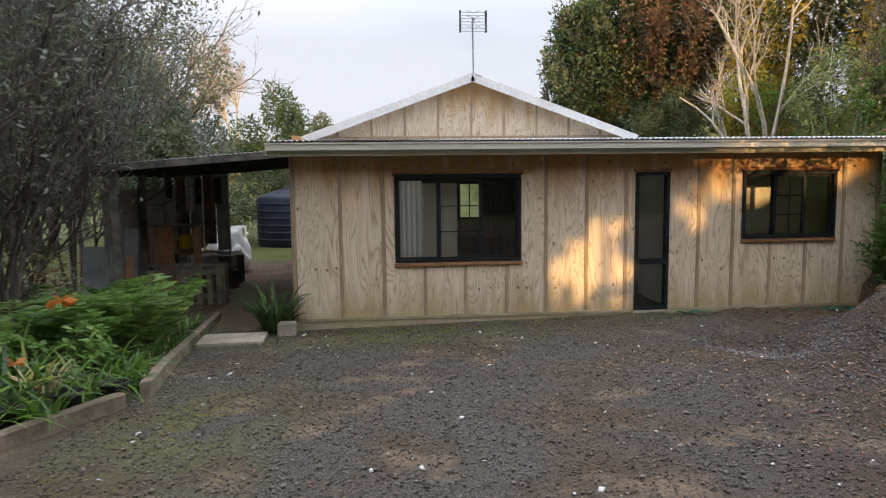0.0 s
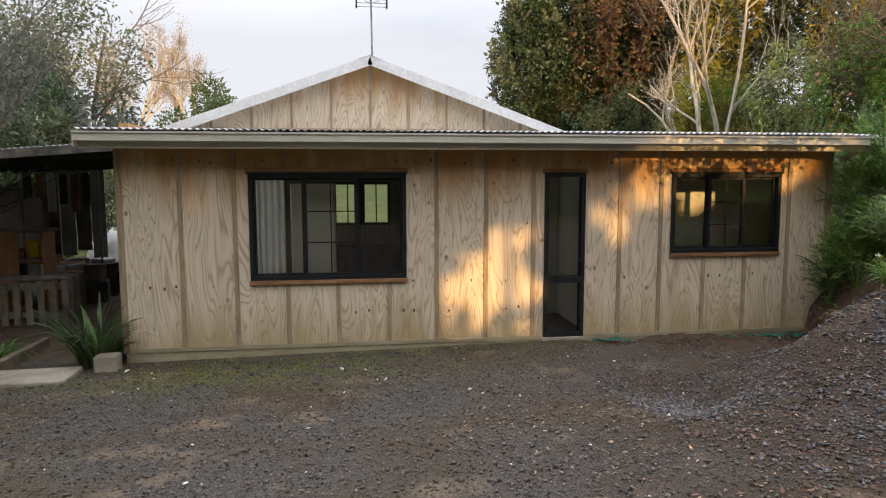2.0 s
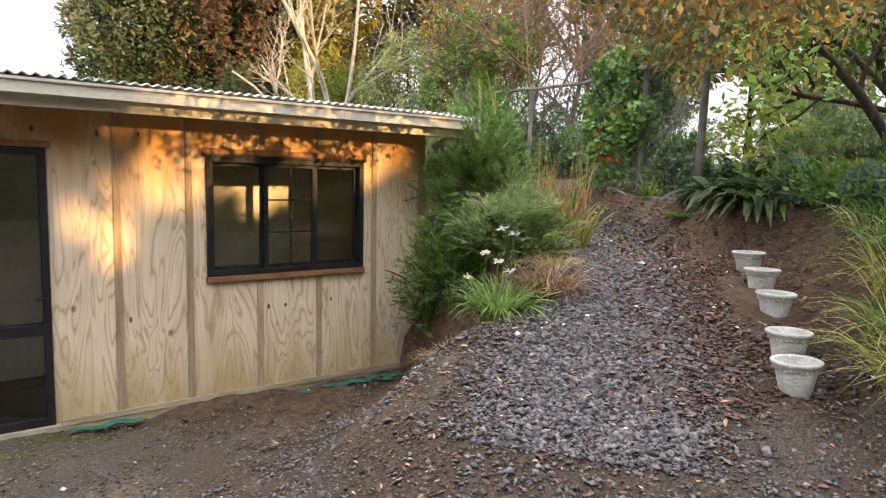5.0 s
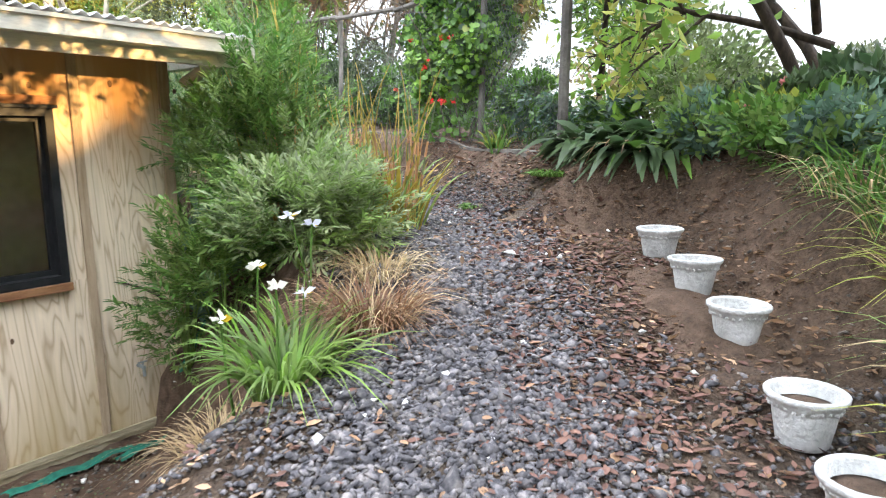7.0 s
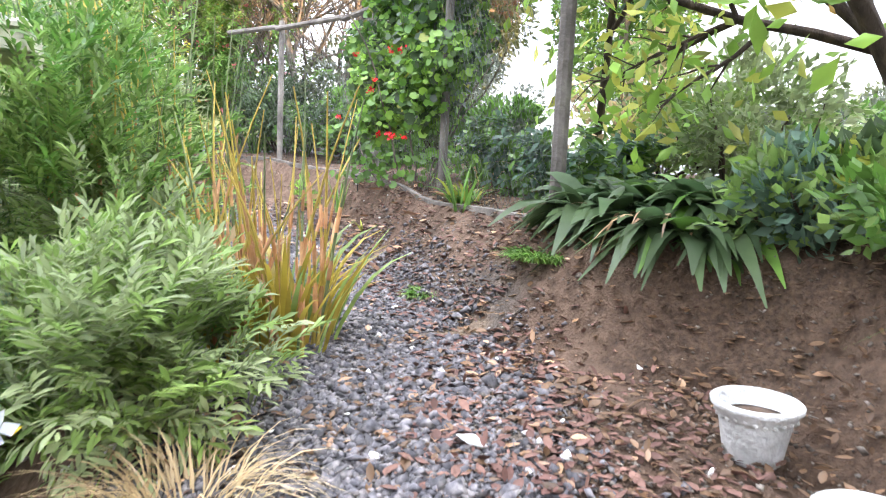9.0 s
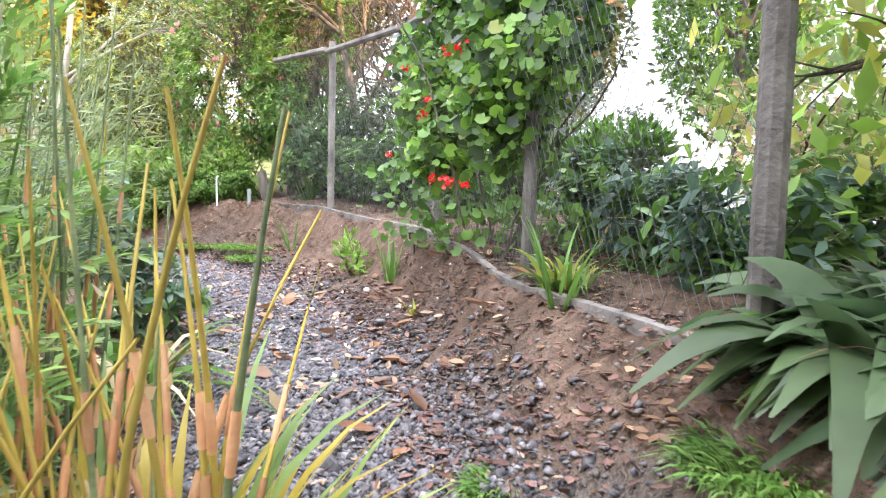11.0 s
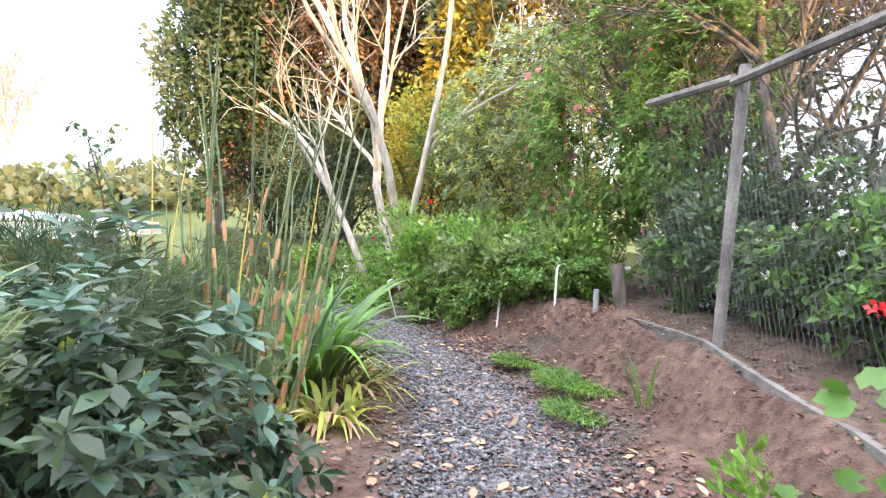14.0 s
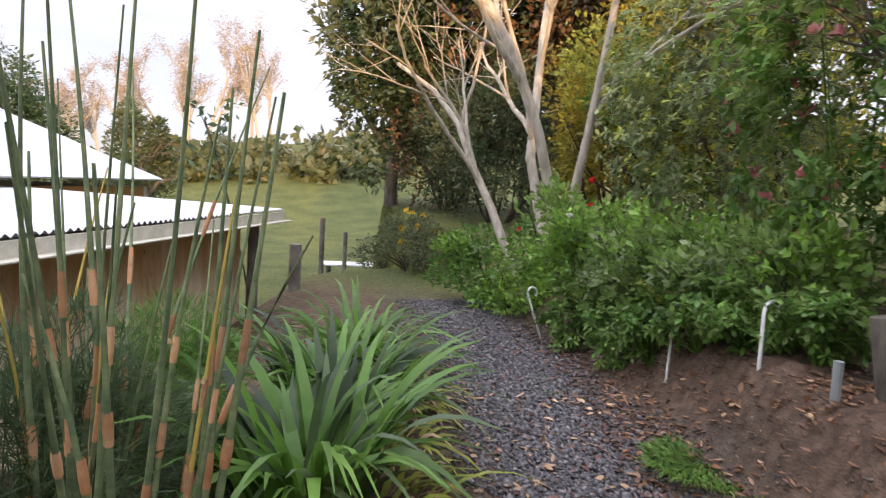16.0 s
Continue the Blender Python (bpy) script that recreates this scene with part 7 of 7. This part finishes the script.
clump(467, 10.5, 13.3, 46, 0.6, 0.035, L_YELLOWG, 0.24, 1.5, 1.0, "strap_plant", "yellowing strap leaves fallen toward the path", (L_DRY, 26, 0.9))
clump(468, 10.35, 14.5, 40, 0.6, 0.035, L_YELLOWG, 0.24, 1.5, 1.0, "strap_plant", "yellowing strap leaves fallen toward the path", (L_DRY, 22, 0.9))
clump(443, 10.35, 12.55, 40, 0.5, 0.045, L_YELLOWG, 0.18, 1.3, 1.1, "strap_plant", "yellowing strap-leaved plant at the path edge", (L_DRY, 14, 0.8))
clump(444, 10.45, 13.9, 34, 0.5, 0.04, L_YELLOWG, 0.2, 1.4, 1.0, "strap_plant", "yellowing strap-leaved plant at the path edge", (L_STRAW, 18, 0.9))
clump(445, 10.3, 15.0, 34, 0.55, 0.04, L_GREEN, 0.2, 1.4, 1.0, "strap_plant", "green strap-leaved plant at the path edge", (L_STRAW, 14, 0.9))
tree(446, 7.6, 18.9, 3.9, 0.02, L_DARK, 60, 0.12, BARKD, depth=1, kids=(2, 3), ratio=0.2, label="thin young tree with a tuft of leaves", spread=0.08, low=0.8)

# grass tufts on the path edge
rt = np.random.default_rng(61)
for k, (cx, cy, n, rad) in enumerate(((12.08, 13.83, 120, 0.22), (12.2, 12.95, 150, 0.3), (12.0, 12.45, 90, 0.24), (9.9, 7.0, 70, 0.14), (11.35, 10.9, 40, 0.14), (9.95, 7.75, 24, 0.08), (11.5, 15.2, 40, 0.2))):
    clump(450 + k, cx, cy, n * 9, 0.12, 0.011, L_GREEN, rad * 1.35, 1.1, 1.05, "grass_tuft", "small green grass tuft on bare soil", (L_FRESH, n * 4, 0.9), category="grass", seg=3)

# ---- unseen shading hedge behind the start, and the far country ----
def shelter_hedge():
    """A tall unseen hedge, added behind the start of the walk as a sun blocker, with gaps through which the low sun
    reaches the front wall.
    """
    rng = np.random.default_rng(71)
    ob = empty("shelter_hedge", 0, -12, 0)
    n = 90000
    X = rng.uniform(-24, 30, n)
    top = np.where(X < 15.5, 11.5 - 1.6 * sm((X - 4) / 2) + 0.8 * np.sin(X * 1.3), 8.6 + 0.9 * np.sin(X * 1.7)) - 1.2 * sm((X - 20) / 6)
    Z = rng.random(n) * top
    Y = rng.uniform(-0.9, 0.9, n)
    gap = lambda cx, cz, rx, rz: ((X - cx) / rx) ** 2 + ((Z - cz) / rz) ** 2 < 1 + 0.25 * np.sin(X * 9) * np.sin(Z * 11)
    # gaps placed to shape the sun patches on the wall
    hole = gap(9.9, 4.35, 0.66, 0.95) | gap(9.1, 4.1, 0.36, 0.5) | gap(12.7, 6.05, 1.8, 0.78) | gap(11.5, 5.4, 0.36, 0.55) | gap(11.2, 5.0, 0.30, 0.42)
    k = ~hole
    C = np.stack([X[k], Y[k], Z[k]], 1)
    V, F = leaves(rng, C, 0.48, 0.8, 0.0)
    tagged(attach("foliage", quick("foliage", V, F, L_DARK), ob), kind="stuff")
    lines = [limb(rng, (x, 0, 0), (0, 0, 1), 7, 0.12, 0.03, 6, 0.05) for x in np.arange(-24, 30, 2.0)]
    V, F = tubes(lines, 6)
    tagged(attach("branchwork", quick("branchwork", V, F, BARKD, True), ob), kind="stuff")
    return tagged(ob, "tall dark unseen hedge added to shade the yard", "hedge")


shelter_hedge()
rf = np.random.default_rng(77)
V, F = [], []
Cs = []
for k in range(420):
    x = rf.uniform(-70, 60)
    y = 62 + rf.uniform(0, 12) + 8 * math.sin(x * 0.05)
    r = rf.uniform(0.6, 1.7)
    C, q = blob_points(rf, 60, (x, y, lz(x, y) + r * 0.7), (r * 1.3, r, r), 0.5, 5, 0.5)
    Cs.append(C)
V, F = leaves(rf, np.concatenate(Cs), 0.9, 0.7, 0.0)
tagged(attach("far_scrub", quick("far_scrub", V, F, L_OLIVE)), "low golden scrub along the far hill crest", "scrub", kind="stuff")
for k in range(17):
    x = -52 + 2.2 * k + rf.uniform(-1.5, 1.5)
    tree(540 + k, x, 84 + rf.uniform(-3, 4), 13, 0.2, L_TWIG, 1700, 0.2, BARKP, depth=3, kids=(7, 9), ratio=0.42, ang=0.45, low=0.2, up=0.06, spread=0.3, label="bare winter poplar on the far hill")

# ---- shingle, leaf litter and stones ----
def stones(seed, n, place, size, material, name, label):
    rng = np.random.default_rng(seed)
    X, Y = place(rng, n)
    n = len(X)
    base = np.array([(1, 0, 0), (-1, 0, 0), (0, 1, 0), (0, -1, 0), (0, 0, 1), (0, 0, -1)], float)
    tris = np.array([(0, 2, 4), (2, 1, 4), (1, 3, 4), (3, 0, 4), (2, 0, 5), (1, 2, 5), (3, 1, 5), (0, 3, 5)])
    s = size * np.exp(rng.normal(0, 0.38, n))
    sc = np.stack([s * rng.uniform(0.7, 1.3, n), s * rng.uniform(0.6, 1.1, n), s * rng.uniform(0.35, 0.7, n)], 1)
    a = rng.uniform(0, 6.28, n)
    P = base[None] * sc[:, None] * rng.uniform(0.75, 1.2, (n, 6, 1))
    c, si = np.cos(a)[:, None], np.sin(a)[:, None]
    tx, ty = rng.normal(0, 0.3, (n, 1)), rng.normal(0, 0.3, (n, 1))
    x, y, z = P[..., 0] * c - P[..., 1] * si, P[..., 0] * si + P[..., 1] * c, P[..., 2]
    z = z + x * tx + y * ty
    V = np.stack([x + X[:, None], y + Y[:, None], z + (land(X, Y) + sc[:, 2] * 0.35 + 0.004)[:, None]], -1).reshape(-1, 3)
    F = (np.arange(n)[:, None, None] * 6 + tris[None]).reshape(-1, 3)
    return tagged(attach(name, quick(name, V, F, material)), label, "gravel", kind="stuff")


def on_track(s0, s1, half, soft):
    def place(rng, n):
        s = rng.uniform(s0, s1, n)
        i = np.minimum(s.astype(int), len(TRACK) - 2)
        f = (s - i)[:, None]
        P = TRACK[i, :2] * (1 - f) + TRACK[i + 1, :2] * f
        d = TRACK[i + 1, :2] - TRACK[i, :2]
        d = d / np.linalg.norm(d, axis=1)[:, None]
        o = rng.normal(0, 1, n) * soft + rng.uniform(-half, half, n)
        return P[:, 0] + d[:, 1] * o, P[:, 1] - d[:, 0] * o
    return place


def on_right(s0, s1, o0, o1):
    def place(rng, n):
        s = rng.uniform(s0, s1, n)
        i = np.minimum(s.astype(int), len(TRACK) - 2)
        f = (s - i)[:, None]
        P = TRACK[i, :2] * (1 - f) + TRACK[i + 1, :2] * f
        d = TRACK[i + 1, :2] - TRACK[i, :2]
        d = d / np.linalg.norm(d, axis=1)[:, None]
        o = o0 + (o1 - o0) * rng.beta(1.6, 2.2, n)
        return P[:, 0] + d[:, 1] * o, P[:, 1] - d[:, 0] * o
    return place


def in_rect(x0, x1, y0, y1, dens=None):
    def place(rng, n):
        X, Y = rng.uniform(x0, x1, n), rng.uniform(y0, y1, n)
        if dens is not None:
            k = rng.random(n) < dens(X, Y)
            X, Y = X[k], Y[k]
        k = ~((Y > 8.68) & (X < 7.95))
        return X[k], Y[k]
    return place


def stone_mat():
    m = mat("shingle", ((0.057, 0.055, 0.061), (0.118, 0.111, 0.116), (0.22, 0.20, 0.192)), 30, 0.8, 0.2, island=0.4)
    return m


SHINGLE = stone_mat()
YARDSTONE = mat("yard_stone", ((0.06, 0.05, 0.042), (0.21, 0.18, 0.15)), 30, 0.85, 0.2, island=0.5)
stones(600, 48000, on_track(4.3, 8.3, 0.5, 0.15), 0.0125, SHINGLE, "shingle", "grey rounded shingle on the garden path")
stones(601, 52000, on_track(8.0, 11.6, 0.46, 0.12), 0.0115, SHINGLE, "shingle", "grey rounded shingle on the garden path")
stones(602, 22000, in_rect(4.0, 8.2, 4.0, 8.0, lambda x, y: sm(((x - 4.6) * 0.79 + (y - 4.2) * 0.61 + 0.9) / 1.3) * sm((7.7 - y) / 0.6) * (0.55 + 0.45 * np.sin(x * 2.3 + 1) * np.sin(y * 2.9))), 0.013, SHINGLE, "shingle", "loose grey shingle spread at the foot of the path")
stones(603, 60000, in_rect(-2.0, 7.5, 0.8, 8.65), 0.0085, YARDSTONE, "grit", "fine dark grit over the yard")
stones(604, 130, in_rect(-1.5, 8.0, 2.0, 8.65), 0.016, WHITEP, "pale_stones", "scattered pale stones and shells")
stones(605, 130, on_track(5.0, 9.0, 1.0, 0.3), 0.022, WHITEP, "pale_stones", "scattered white shells beside the path")


def litter(seed, n, place, size, lm, name, label):
    rng = np.random.default_rng(seed)
    X, Y = place(rng, n)
    n = len(X)
    dirs = np.stack([rng.normal(size=n), rng.normal(size=n), rng.normal(0, 0.18, n)], 1)
    C = np.stack([X, Y, land(X, Y) + 0.012], 1)
    d = unit(dirs)
    up = unit(np.stack([rng.normal(0, 0.25, n), rng.normal(0, 0.25, n), np.ones(n)], 1))
    s = unit(np.cross(d, up))
    L = (size * rng.uniform(0.5, 1.35, n))[:, None]
    W = L * rng.uniform(0.35, 0.65, (n, 1)) * 0.5
    u = np.array([0, 0, 1.0])
    rows = []
    for t, w, h in ((0, 0.05, 0.02), (0.3, 0.85, 0.0), (0.65, 0.8, 0.01), (1, 0.04, 0.05)):
        c = C + d * L * t + u * (h * L * 2)
        curl = u * W * 0.5 * w
        rows += [c - s * W * w + curl, c, c + s * W * w + curl]
    V = np.stack(rows, 1).reshape(-1, 3)
    fs = []
    for i in range(3):
        for j in range(2):
            a = i * 3 + j
            fs.append((a, a + 1, a + 4, a + 3))
    F = (np.arange(n)[:, None, None] * 12 + np.array(fs)[None]).reshape(-1, 4)
    return tagged(attach(name, quick(name, V, F, lm)), label, "leaf litter", kind="stuff")


RED = mat("red_litter", ((0.10, 0.05, 0.04), (0.18, 0.10, 0.075)), 8, 0.8, 0, island=0.35)
litter(630, 5200, on_right(4.6, 8.4, 0.1, 1.3), 0.042, RED, "leaf_litter", "dark reddish fallen leaves over the right of the path")
litter(633, 1800, on_right(8.2, 11.2, 0.3, 1.8), 0.035, RED, "leaf_litter", "small dead leaves and bark over the bank")
litter(634, 1500, on_right(5.2, 8.2, 0.6, 2.2), 0.035, L_BROWN, "leaf_litter", "small dead leaves and roots over the bank")
litter(631, 1700, on_right(8.4, 11.3, 0.2, 0.9), 0.042, RED, "leaf_litter", "reddish fallen leaves at the foot of the bank")
stones(606, 4200, on_right(4.8, 8.2, 0.4, 2.0), 0.008, YARDSTONE, "soil_crumbs", "soil crumbs and small stones on the bank")
stones(607, 4000, on_right(8.2, 11.2, 0.4, 1.8), 0.008, YARDSTONE, "soil_crumbs", "soil crumbs and small stones on the bank")
litter(620, 1100, on_track(4.6, 8.2, 1.2, 0.35), 0.045, L_DRY, "leaf_litter", "small brown fallen leaves beside the path")
litter(625, 2200, in_rect(7.6, 10.4, 4.6, 7.4), 0.05, L_BROWN, "leaf_litter", "dark fallen leaves over the soil bank")
litter(632, 5000, in_rect(-0.9, 7.6, 8.05, 8.75, lambda x, y: (y > 8.3 - 0.25 * np.sin(x * 2.1)) * (0.35 + 0.65 * (x < 2.4))), 0.022, L_OLIVE, "moss", "thin green moss and weeds at the foot of the wall")
litter(621, 900, on_track(7.8, 10.6, 0.9, 0.3), 0.06, L_DRY, "leaf_litter", "brown fallen leaves on path and soil")
litter(622, 110, in_rect(9.9, 11.7, 8.0, 10.6), 0.13, L_RUST, "leaf_litter", "large curled dry leaves on bare soil")
litter(623, 2400, in_rect(-1.8, 7.5, 1.5, 8.6), 0.028, L_BROWN, "leaf_litter", "small dead leaves scattered over the yard")
litter(626, 700, in_rect(2.5, 7.5, 3.0, 6.0), 0.03, L_DRY, "leaf_litter", "tan leaf scraps in patches over the yard")
litter(627, 2600, in_rect(2.8, 8.0, 2.6, 7.2, lambda x, y: sm((x - 2.6 - 0.3 * (y - 4)) / 2.5)), 0.04, RED, "leaf_litter", "dark reddish leaves trodden into the yard")
litter(628, 1500, in_rect(11.7, 12.7, 12.7, 15.2), 0.045, L_RUST, "leaf_litter", "rusty fallen leaves below the shrubs on the bank")
litter(624, 1500, on_track(8.5, 11.5, 0.9, 0.3), 0.045, RED, "leaf_litter", "reddish fallen leaves along the path edge")
